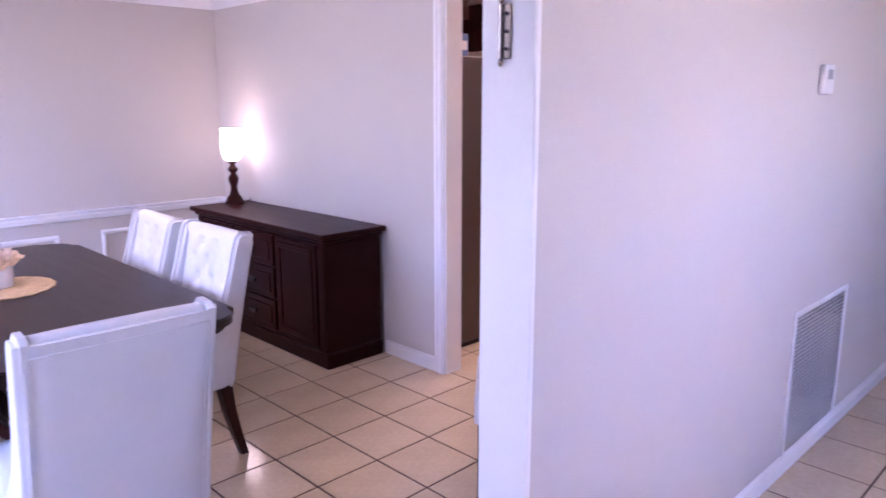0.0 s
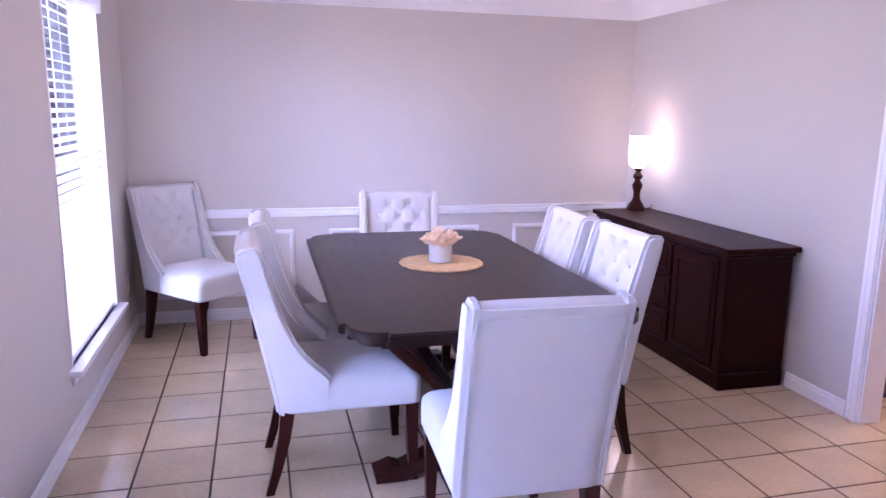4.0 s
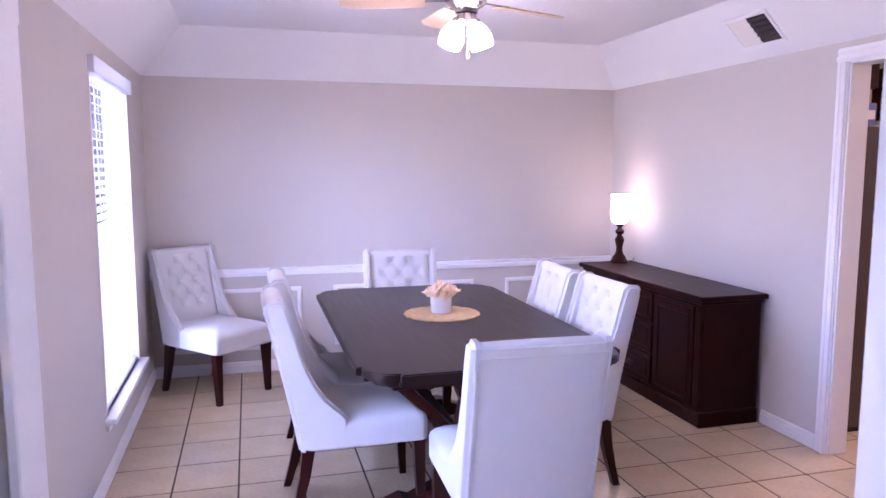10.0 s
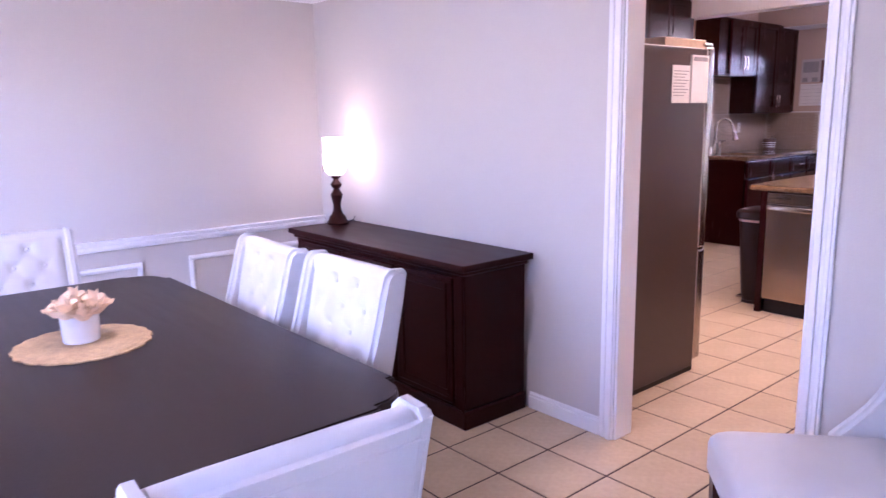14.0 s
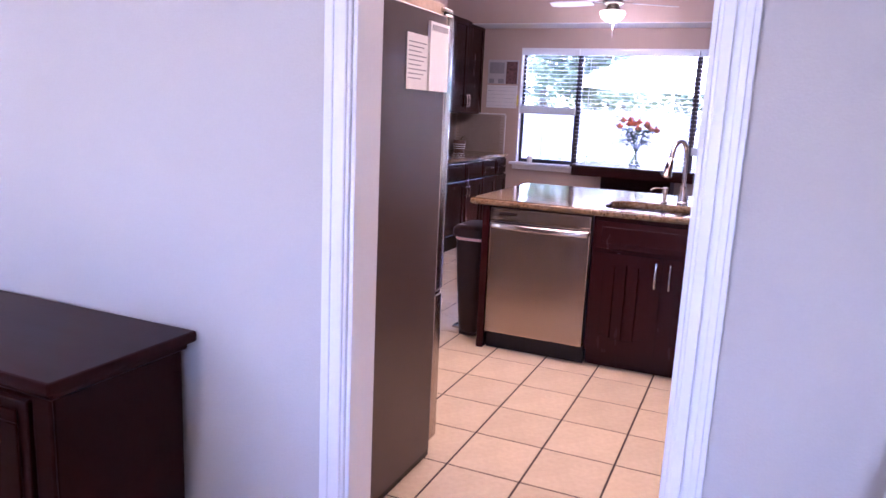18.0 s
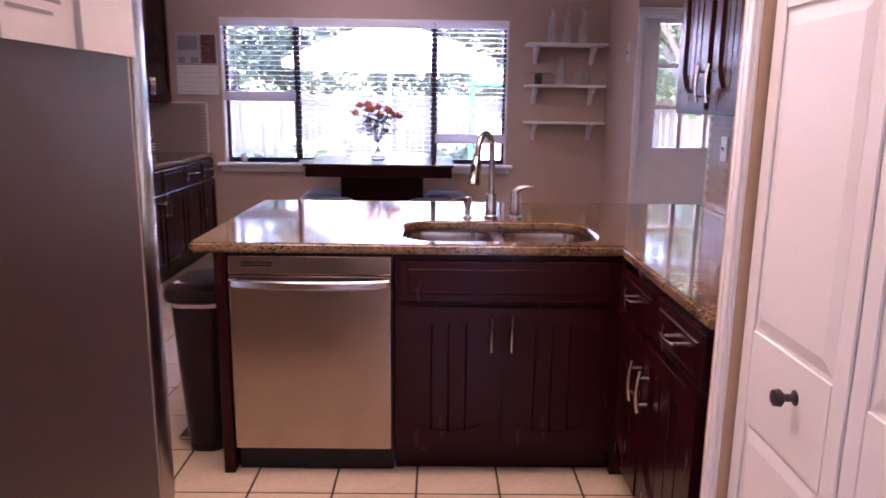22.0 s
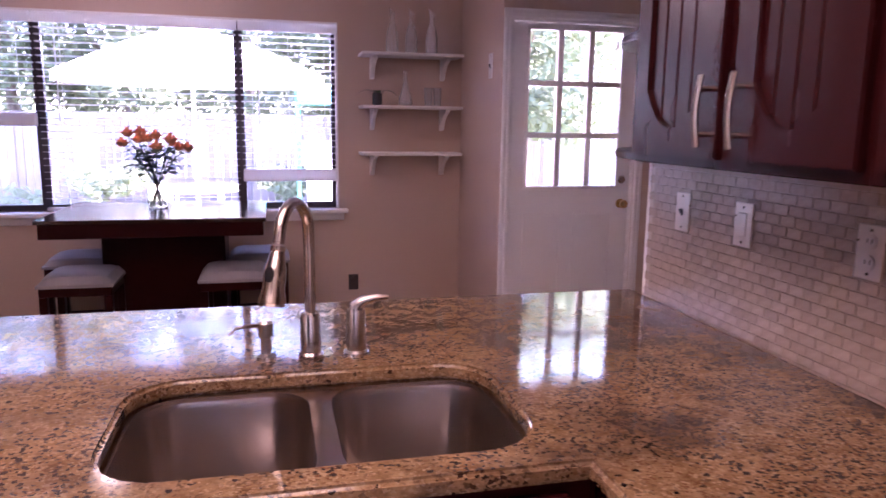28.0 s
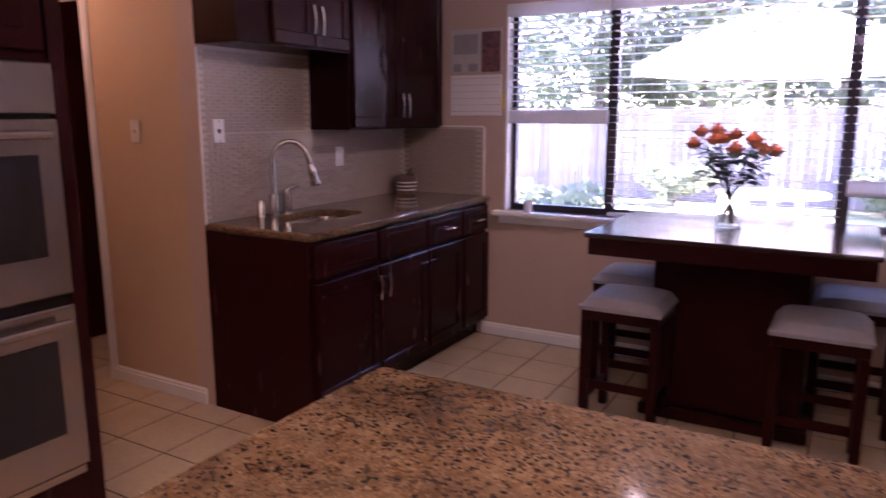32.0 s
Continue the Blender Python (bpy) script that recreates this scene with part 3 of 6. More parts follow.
def tall_window(y0, y1, z0, z1, name):
    root = thing(name, "tall white window with a horizontal blind and deep sill", "window", kind="structure")
    x = XW
    for nm, b in (("frame_side", (y0, y0 + 0.035, z0, z1)), ("frame_side", (y1 - 0.035, y1, z0, z1)), ("frame_head", (y0, y1, z1 - 0.035, z1)), ("frame_bottom", (y0, y1, z0, z0 + 0.035)), ("meeting_rail", (y0, y1, (z0 + z1) / 2 - 0.02, (z0 + z1) / 2 + 0.02))):
        part(nm, bx(x - 0.135, x - 0.10, *b, bevel=0.003), TRIM, root)
    g = part("pane", bx(x - 0.12, x - 0.116, y0 + 0.03, y1 - 0.03, z0 + 0.03, z1 - 0.03), PANE, root, smooth=False)
    g.visible_shadow = False
    part("window_sill", bx(x - 0.10, x + 0.055, y0 - 0.06, y1 + 0.06, z0 - 0.03, z0, bevel=0.006, seg=2), TRIM, root)
    part("apron", bx(x, x + 0.014, y0 - 0.03, y1 + 0.03, z0 - 0.075, z0 - 0.03, bevel=0.003), TRIM, root)
    part("reveal_side", bx(x - 0.10, x + 0.004, y0 - 0.001, y0 + 0.008, z0, z1), TRIM, root)
    part("reveal_side", bx(x - 0.10, x + 0.004, y1 - 0.008, y1 + 0.001, z0, z1), TRIM, root)
    b = thing("window_blind", "white horizontal window blind, slats tilted open", "blind", "dining blinds")
    part("valance", bx(x - 0.03, x + 0.03, y0 - 0.012, y1 + 0.012, z1 - 0.07, z1 + 0.012, bevel=0.006, seg=2), BLIND, b)
    blind(b, "x", x - 0.035, y0 + 0.012, y1 - 0.012, z0 + 0.005, z1 - 0.07, 18)
    part("tilt_wand", tube(B(), [(x + 0.002, y0 + 0.10, z1 - 0.08), (x + 0.004, y0 + 0.10, z1 - 0.75)], 0.004, 6), BLIND, b)


tall_window(*WIN1, "window_1")
tall_window(*WIN2, "window_2")


def breakfast_window():
    y0, y1, z0, z1 = KWIN
    x = XKE
    root = thing("window_3", "wide three-part window with dark bronze sashes", "window", kind="structure")
    m1, m2 = 2.77, 4.03
    for nm, a, b in (("mullion", m1 - 0.03, m1 + 0.03), ("mullion", m2 - 0.03, m2 + 0.03), ("frame_side", y0, y0 + 0.04), ("frame_side", y1 - 0.04, y1)):
        part(nm, bx(x + 0.075, x + 0.125, a, b, z0, z1, bevel=0.003), BRONZE, root)
    for nm, a, b in (("frame_head", z1 - 0.04, z1), ("frame_bottom", z0, z0 + 0.04)):
        part(nm, bx(x + 0.076, x + 0.124, y0 + 0.04, y1 - 0.04, a, b, bevel=0.003), BRONZE, root)
    for a, b in ((m2 + 0.03, y1 - 0.04),):
        part("meeting_rail", bx(x + 0.08, x + 0.118, a, b, 1.455, 1.495, bevel=0.003), BRONZE, root)
    for a, b in ((y0 + 0.03, m1 - 0.02), (m1 + 0.02, m2 - 0.02), (m2 + 0.02, y1 - 0.03)):
        g = part("pane", bx(x + 0.098, x + 0.102, a, b, z0 + 0.03, z1 - 0.03), PANE, root, smooth=False)
        g.visible_shadow = False
    for a, b in ((y0 - 0.001, y0 + 0.012), (y1 - 0.012, y1 + 0.001)):
        part("reveal_side", bx(x - 0.004, x + 0.075, a, b, z0, z1), TRIM, root)
    part("reveal_head", bx(x - 0.004, x + 0.075, y0, y1, z1 - 0.012, z1 + 0.001), TRIM, root)
    part("window_sill", bx(x - 0.075, x + 0.075, y0 - 0.06, y1 + 0.06, z0 - 0.03, z0, bevel=0.006, seg=2), TRIM, root)
    part("apron", bx(x - 0.016, x, y0 - 0.035, y1 + 0.035, z0 - 0.085, z0 - 0.03, bevel=0.004), TRIM, root)
    lab = "white horizontal window blind, slats open to the garden"
    for a, b, bottom in ((y0 + 0.012, m1 - 0.012, 1.055), (m1 + 0.012, m2 - 0.012, z0 + 0.005), (m2 + 0.012, y1 - 0.012, 1.42)):
        bl = thing("window_blind", lab if bottom < 1.0 else "white horizontal window blind, drawn partly up", "blind", "breakfast blinds")
        part("valance", bx(x - 0.005, x + 0.05, a - 0.008, b + 0.008, z1 - 0.075, z1 - 0.013, bevel=0.005, seg=2), BLIND, bl)
        blind(bl, "x", x + 0.035, a, b, bottom, z1 - 0.075, 4)
        if bottom > 1.0:
            part("gathered_slats", bx(x + 0.01, x + 0.06, a, b, bottom, bottom + 0.085, bevel=0.006), BLIND, bl)
        part("tilt_wand", tube(B(), [(x + 0.006, b - 0.12, z1 - 0.08), (x + 0.006, b - 0.12, z1 - 0.7)], 0.004, 6), BLIND, bl)
        for d, zz in ((0.33, 0.17), (0.31, 0.24)):
            part("cord_pull", lathe(B(), [(0.002, 0.03), (0.006, 0.012), (0.007, 0), (0.002, -0.004)], (x + 0.0, a + d * 0.9, z1 - zz), 8), BLIND, bl)


breakfast_window()


def passage_window():
    """A narrow window with a blind beside the back door."""
    (y0, y1, z0, z1), x = PWIN, 8.55
    root = thing("window_4", "narrow white window beside the back door", "window", kind="structure")
    for nm, b in (("frame_side", (y0, y0 + 0.035, z0, z1)), ("frame_side", (y1 - 0.035, y1, z0, z1)), ("frame_head", (y0 + 0.035, y1 - 0.035, z1 - 0.035, z1)), ("frame_bottom", (y0 + 0.035, y1 - 0.035, z0, z0 + 0.035))):
        part(nm, bx(x + 0.09, x + 0.13, *b, bevel=0.003), BRONZE, root)
    g = part("pane", bx(x + 0.108, x + 0.112, y0 + 0.03, y1 - 0.03, z0 + 0.03, z1 - 0.03), PANE, root, smooth=False)
    g.visible_shadow = False
    part("window_sill", bx(x - 0.05, x + 0.09, y0 - 0.05, y1 + 0.05, z0 - 0.03, z0, bevel=0.006, seg=2), TRIM, root)
    b = thing("window_blind", "white horizontal blind in the narrow window, slats open", "blind", "passage blinds")
    part("valance", bx(x + 0.002, x + 0.06, y0 + 0.005, y1 - 0.005, z1 - 0.065, z1 - 0.002, bevel=0.005), BLIND, b)
    blind(b, "x", x + 0.045, y0 + 0.012, y1 - 0.012, z0 + 0.005, z1 - 0.065, 16)


passage_window()


def back_door():
    y0, y1, z1, x = KDOOR[0] + 0.014, KDOOR[1] - 0.014, KDOOR[3] - 0.016, 8.58
    root = thing("door_1", "white painted back door with nine glass panes", "door", kind="structure")
    py0, py1, pz0, pz1 = 0.40, 1.015, 1.09, 2.045
    bm = B()
    for b in ((y0, py0, 0.01, z1), (py1, y1, 0.01, z1), (py0, py1, 0.01, pz0), (py0, py1, pz1, z1)):
        box(bm, x, x + 0.042, *b)
    part("slab", bm, TRIM, root, smooth=False)
    for i in (1, 2):
        y = py0 + i * (py1 - py0) / 3
        part("muntin", bx(x - 0.002, x + 0.044, y - 0.017, y + 0.017, pz0, pz1, bevel=0.004), TRIM, root)
        z = pz0 + i * (pz1 - pz0) / 3
        part("muntin", bx(x - 0.001, x + 0.043, py0, py1, z - 0.017, z + 0.017, bevel=0.004), TRIM, root)
    for i in range(3):
        for j in range(3):
            a, c = py0 + i * (py1 - py0) / 3, pz0 + j * (pz1 - pz0) / 3
            g = part("pane", bx(x + 0.018, x + 0.021, a, a + (py1 - py0) / 3, c, c + (pz1 - pz0) / 3), PANE, root, smooth=False)
            g.visible_shadow = False
    for nm, b in (("glazing_bead", (py0 - 0.02, py0, pz0 - 0.02, pz1 + 0.02)), ("glazing_bead", (py1, py1 + 0.02, pz0 - 0.02, pz1 + 0.02)), ("glazing_bead", (py0, py1, pz1, pz1 + 0.02)), ("glazing_bead", (py0, py1, pz0 - 0.02, pz0))):
        part(nm, bx(x - 0.007, x, *b, bevel=0.003), TRIM, root)
    for a, b in ((0.42, 0.69), (0.77, 1.03)):
        bm = B()
        for c in ((a, b, 0.90, 0.915), (a, b, 0.19, 0.205), (a, a + 0.015, 0.205, 0.90), (b - 0.015, b, 0.205, 0.90)):
            box(bm, x - 0.006, x, *c, bevel=0.002)
        part("raised_panel", bm, TRIM, root)
    kn = part("knob", lathe(B(), [(0.030, 0), (0.030, 0.006), (0.012, 0.012), (0.012, 0.03), (0.028, 0.045), (0.026, 0.062), (0.01, 0.070)], seg=18), BRASS, root, "polished brass knob")
    kn.matrix_basis = pose(x, 0.36, 0.975, 0, -90, 0)
    kn = part("deadbolt", lathe(B(), [(0.026, 0), (0.026, 0.01), (0.018, 0.018), (0.005, 0.02)], seg=18), NICKEL, root, "nickel deadbolt")
    kn.matrix_basis = pose(x, 0.36, 1.13, 0, -90, 0)


back_door()


def bifold(a0, a1, name):
    """One leaf of the pantry's bifold door with three raised panels."""
    y = 2.03
    root = thing(name, "white six-panel bifold pantry door leaf, closed", "door", kind="structure")
    part("slab", bx(a0 + 0.002, a1 - 0.002, y - 0.035, y - 0.006, 0.012, 2.02), TRIM, root, smooth=False)
    w = a1 - a0
    st = 0.05
    zs = ((0.19, 0.72), (0.935, 1.61), (1.69, 1.94))
    bm = B()
    cuts = [0.012] + [c for z in zs for c in z] + [2.02]
    for c0, c1 in zip(cuts[::2], cuts[1::2]):
        box(bm, a0 + st, a1 - st, y - 0.006, y, c0, c1, bevel=0.003)
    box(bm, a0 + 0.002, a0 + st, y - 0.006, y, 0.012, 2.02, bevel=0.003)
    box(bm, a1 - st, a1 - 0.002, y - 0.006, y, 0.012, 2.02, bevel=0.003)
    part("stiles_and_rails", bm, TRIM, root)
    for z0, z1 in zs:
        bm = B()
        v = [bm.verts.new(p) for p in ((a0 + st + 0.008, y - 0.0055, z0 + 0.008), (a1 - st - 0.008, y - 0.0055, z0 + 0.008), (a1 - st - 0.008, y - 0.0055, z1 - 0.008), (a0 + st + 0.008, y - 0.0055, z1 - 0.008))]
        d = 0.035
        u = [bm.verts.new(p) for p in ((a0 + st + d, y + 0.001, z0 + d), (a1 - st - d, y + 0.001, z0 + d), (a1 - st - d, y + 0.001, z1 - d), (a0 + st + d, y + 0.001, z1 - d))]
        for i in range(4):
            bm.faces.new((v[i], v[(i + 1) % 4], u[(i + 1) % 4], u[i]))
        bm.faces.new(u)
        part("raised_panel", bm, TRIM, root, smooth=False)
    return root


for i, (hi, lo) in enumerate(((4.402, 3.983), (3.979, 3.560))):
    leaf = bifold(lo, hi, "door_%d" % (i + 2))
    if i == 0:
        kn = part("knob", lathe(B(), [(0.016, 0), (0.008, 0.006), (0.008, 0.02), (0.018, 0.03), (0.016, 0.042), (0.005, 0.046)], seg=14), BRONZE, leaf, "dark bronze knob")
        kn.matrix_basis = pose(4.15, 2.03, 0.86, -90, 0, 0)

# ---- dining room ----
def dining_chair(m):
    """An upholstered wing chair that faces +y, its origin on the floor under the seat."""
    root = thing("dining_chair", "white linen dining chair with tufted wing back and dark legs", "chair", "dining chairs", m)
    hw = 0.245

    def rear(z):
        """How far back the outer back stands at a height."""
        return -0.268 - 0.135 * (max(0.0, z - 0.335) / 0.63) ** 1.12

    # side wings, one sheet each with a swept front edge
    deep = ((0.958, 0.088), (0.90, 0.092), (0.82, 0.095), (0.74, 0.100), (0.67, 0.110), (0.61, 0.128), (0.565, 0.150), (0.53, 0.176), (0.50, 0.202), (0.47, 0.226))
    prof = [(rear(z), z) for z in (0.335, 0.45, 0.55, 0.65, 0.75, 0.85, 0.93, 0.958)] + [(rear(0.96) + 0.014, 0.974), (rear(0.96) + 0.066, 0.977)]
    prof += [(rear(z) + d, z) for z, d in deep] + [(-0.070, 0.335)]
    for s in (-1, 1):
        a, b = sorted((s * hw, s * (hw - 0.046)))
        part("wing", prism(B(), prof, a, b, "x", bevel=0.014, seg=3), LINEN, root)
    # outer back, slightly bowed, with a piped border
    bm = B()
    nx, nz = 9, 10
    front, back = [], []
    for i in range(nz + 1):
        z = 0.335 + (0.955 - 0.335) * i / nz
        fr, rr = [], []
        for j in range(nx + 1):
            x = -0.243 + 0.486 * j / nx
            edge = 0.014 * (1 if j in (0, nx) else 0)
            fr.append(bm.verts.new((x, rear(z) + 0.02, z)))
            rr.append(bm.verts.new((x, rear(z) - 0.004 + edge - 0.006 * math.cos(math.pi * x / 0.5), z)))
        front.append(fr)
        back.append(rr)
    for g in (front, back):
        for i in range(nz):
            for j in range(nx):
                bm.faces.new((g[i][j], g[i][j + 1], g[i + 1][j + 1], g[i + 1][j]))
    for j in range(nx):
        bm.faces.new((front[nz][j], front[nz][j + 1], back[nz][j + 1], back[nz][j]))
        bm.faces.new((front[0][j], front[0][j + 1], back[0][j + 1], back[0][j]))
    for i in range(nz):
        for j in (0, nx):
            bm.faces.new((front[i][j], front[i + 1][j], back[i + 1][j], back[i][j]))
    part("outer_back", bm, LINEN, root)
    zs = [0.345 + 0.06 * i for i in range(10)]
    path = [(-0.226, rear(z) - 0.0045, z) for z in zs] + [(x, rear(0.925) - 0.0095, 0.925) for x in (-0.218, -0.11, 0.0, 0.11, 0.218)] + [(0.226, rear(z) - 0.0045, z) for z in zs[::-1]]
    part("piping", tube(B(), path, 0.0026, 6), LINEN, root)
    # tufted inner back
    buttons = [(x, z) for r, z in enumerate((0.60, 0.675, 0.75, 0.825, 0.90)) for x in ((-0.06, 0.06) if r % 2 == 0 else (-0.12, 0, 0.12))]
    bm = B()
    nx, nz = 36, 44
    grid = []
    for i in range(nz + 1):
        z = 0.46 + 0.505 * i / nz
        row = []
        for j in range(nx + 1):
            x = -0.200 + 0.400 * j / nx
            edge = min(1.0, (0.200 - abs(x)) / 0.03, (0.968 - z) / 0.035)
            d = 0.022 * max(0.0, edge) ** 0.5
            for bx_, bz in buttons:
                r2 = (x - bx_) ** 2 + (z - bz) ** 2
                d -= 0.016 * math.exp(-r2 / 0.0006)
            u, w = (x / 0.12 + (z - 0.60) / 0.15 + 0.5), (x / 0.12 - (z - 0.60) / 0.15 + 0.5)
            if 0.57 < z < 0.93 and abs(x) < 0.15:
                fold = min(u % 1, 1 - u % 1, w % 1, 1 - w % 1)
                d -= 0.0045 * math.exp(-(fold / 0.09) ** 2)
            row.append(bm.verts.new((x, rear(z) + 0.052 + d, z)))
        grid.append(row)
    for i in range(nz):
        for j in range(nx):
            bm.faces.new((grid[i][j], grid[i][j + 1], grid[i + 1][j + 1], grid[i + 1][j]))
    part("tufted_back", bm, LINEN, root)
    for x, z in buttons:
        b = part("button", lathe(B(), [(0.0085, 0), (0.0085, 0.003), (0.006, 0.006), (0.001, 0.0075)], seg=10), LINEN, root)
        b.matrix_basis = pose(x, rear(z) + 0.056, z, -90, 0, 0)
    y = rear(0.945) + 0.036
    part("top_roll", tube(B(), [(-0.205, y, 0.934), (-0.12, y, 0.936), (0.12, y, 0.936), (0.205, y, 0.934)], 0.036, 16), LINEN, root)
    # seat, one crowned upholstered block
    bm = B()
    rings = []
    for inset, z in ((0.008, 0.335), (0.0, 0.343), (0.0, 0.425), (0.004, 0.442), (0.016, 0.458), (0.04, 0.474), (0.08, 0.488), (0.13, 0.496), (0.19, 0.499)):
        ring = []
        x1, y0, y1, r = 0.242 - inset, -0.255 + inset, 0.285 - inset, 0.03
        for cx, cy, a in ((x1 - r, y1 - r, 0), (-x1 + r, y1 - r, 90), (-x1 + r, y0 + r, 180), (x1 - r, y0 + r, 270)):
            for i in range(5):
                t = radians(a + 22.5 * i)
                ring.append(bm.verts.new((cx + r * math.cos(t), cy + r * math.sin(t), z)))
        rings.append(ring)
    for a, b in zip(rings, rings[1:]):
        for i in range(len(a)):
            bm.faces.new((a[i], a[(i + 1) % len(a)], b[(i + 1) % len(a)], b[i]))
    bm.faces.new(rings[0][::-1])
    bm.faces.new(rings[-1])
    part("seat", bm, LINEN, root)
    for x, y, dy in ((-0.205, 0.245, 0.012), (0.205, 0.245, 0.012), (-0.205, -0.235, -0.075), (0.205, -0.235, -0.075)):
        bm = B()
        rows = []
        for f in (0, 0.35, 0.7, 1.0):
            h, c = 0.0265 - 0.0105 * f, y + dy * f ** 1.4
            rows.append([bm.verts.new((x + p * h, c + q_ * h, 0.34 * (1 - f))) for p, q_ in ((-1, -1), (1, -1), (1, 1), (-1, 1))])
        for a, b in zip(rows, rows[1:]):
            for i in range(4):
                bm.faces.new((a[i], a[(i + 1) % 4], b[(i + 1) % 4], b[i]))
        bm.faces.new(rows[0])
        bm.faces.new(rows[-1])
        part("leg", bm, LEGWOOD, root)
    return root


chair = dining_chair(pose(0.915, 2.455, 0, 0, 0, -2))
for x, y, rz in ((0.446, 3.15, -90), (0.49, 3.77, -90), (1.355, 3.15, 91), (1.33, 3.70, 87), (0.95, 4.34, 176), (-0.235, 4.97, -139), (2.42, 1.885, 41)):
    copy_thing(chair, pose(x, y, 0, 0, 0, rz))


def dining_table():
    root = thing("dining_table", "dark brown wooden trestle dining table with notched corners", "table", m=pose(0.95, 3.515, 0))
    a, b, r = 0.57, 0.985, 0.13

    def outline(k):
        pts = []
        for sx, sy in ((1, 1), (-1, 1), (-1, -1), (1, -1)):
            corner = []
            corner.append((sx * (a - k), sy * (b - r - 0.02)))
            corner.append((sx * (a - 0.022 - k), sy * (b - r - 0.02)))
            for i in range(6):
                t = i / 5 * math.pi / 2
                corner.append((sx * (a - r - 0.005 + (r - 0.02 - k) * math.cos(t)), sy * (b - r - 0.005 + (r - 0.02 - k) * math.sin(t))))
            corner.append((sx * (a - r - 0.02), sy * (b - 0.022 - k)))
            corner.append((sx * (a - r - 0.02), sy * (b - k)))
            if sx * sy < 0:
                corner.reverse()
            pts += corner
        return pts

    part("tabletop", prism(B(), outline(0), 0.715, 0.75, bevel=0.005, seg=2), TABLEWOOD, root)
    part("edge_moulding", prism(B(), outline(0.03), 0.69, 0.7145, bevel=0.006, seg=2), TABLEWOOD, root)
    part("apron", bx(-0.42, 0.42, -0.72, 0.72, 0.62, 0.689, bevel=0.004), LEGWOOD, root)
    for s in (-1, 1):
        y = s * 0.55
        part("post", prism(B(), [(-0.10, 0.10), (-0.07, 0.20), (-0.09, 0.34), (-0.06, 0.48), (-0.12, 0.62), (0.12, 0.62), (0.06, 0.48), (0.09, 0.34), (0.07, 0.20), (0.10, 0.10)], y - 0.04, y + 0.04, "y", bevel=0.006), LEGWOOD, root)
        part("foot", prism(B(), [(-0.40, 0.0), (-0.41, 0.05), (-0.34, 0.075), (-0.30, 0.06), (-0.14, 0.13), (0.14, 0.13), (0.30, 0.06), (0.34, 0.075), (0.41, 0.05), (0.40, 0.0), (0.28, 0.0), (0.22, 0.025), (-0.22, 0.025), (-0.28, 0.0)], y - 0.05, y + 0.05, "y", bevel=0.008), LEGWOOD, root)
        part("cross_bearer", bx(-0.38, 0.38, y - 0.05, y + 0.05, 0.565, 0.6195, bevel=0.006), LEGWOOD, root)
        for t in (-1, 1):
            bm = B()
            prism(bm, [(t * 0.06, 0.33), (t * 0.11, 0.33), (t * 0.36, 0.565), (t * 0.29, 0.565)], y - 0.028, y + 0.028, "y", bevel=0.005)
            part("brace", bm, LEGWOOD, root)
    part("stretcher", bx(-0.035, 0.035, -0.51, 0.51, 0.14, 0.23, bevel=0.006), LEGWOOD, root)


dining_table()

# straw mat and flower pot
bm = B()
prof = [(0.001, 0.006)] + [(0.012 * i, 0.0062 + 0.0022 * (i % 2)) for i in range(1, 16)] + [(0.186, 0.004)]
lathe(bm, prof, (0, 0, 0), 48, cap=False)
mat_root = thing("placemat", "round woven straw placemat with scalloped edge on the table", "placemat", m=pose(0.97, 3.575, 0.75))
part("woven_disc", bm, STRAW, mat_root)
bm = B()
pts = []
for i in range(144):
    a = 2 * math.pi * i / 144
    r = 0.195 + 0.008 * abs(math.sin(9 * a))
    pts.append((r * math.cos(a), r * math.sin(a)))
part("scalloped_edge", prism(bm, pts, 0.0005, 0.0055), STRAW, mat_root)


def rose(bm, c, r, rng, rings=(3, 5, 6)):
    """A flower head of cupped overlapping petals, the outer ones opening."""
    for k, count in enumerate(rings):
        for i in range(count):
            mid, half = 2 * math.pi * (i + 0.37 * k + 0.1 * rng.random()) / count, 2.1 * math.pi / count * 0.62
            rows = []
            for v in (0, 0.35, 0.7, 1.0):
                row = []
                for u in (-1, -0.5, 0, 0.5, 1):
                    rad = r * (0.30 + 0.27 * k) * (0.45 + 0.62 * v ** 0.6) + r * 0.16 * k * v ** 3
                    z = r * (-0.75 + (1.55 - 0.28 * k) * v * (1 - 0.16 * u * u)) - r * 0.10 * k * v ** 3
                    a = mid + half * u * (0.55 + 0.45 * math.sin(math.pi * min(1, v + 0.25) * 0.8))
                    row.append(bm.verts.new(Vector(c) + Vector((rad * math.cos(a), rad * math.sin(a), z))))
                rows.append(row)
            for a, b in zip(rows, rows[1:]):
                for j in range(4):
                    bm.faces.new((a[j], a[j + 1], b[j + 1], b[j]))


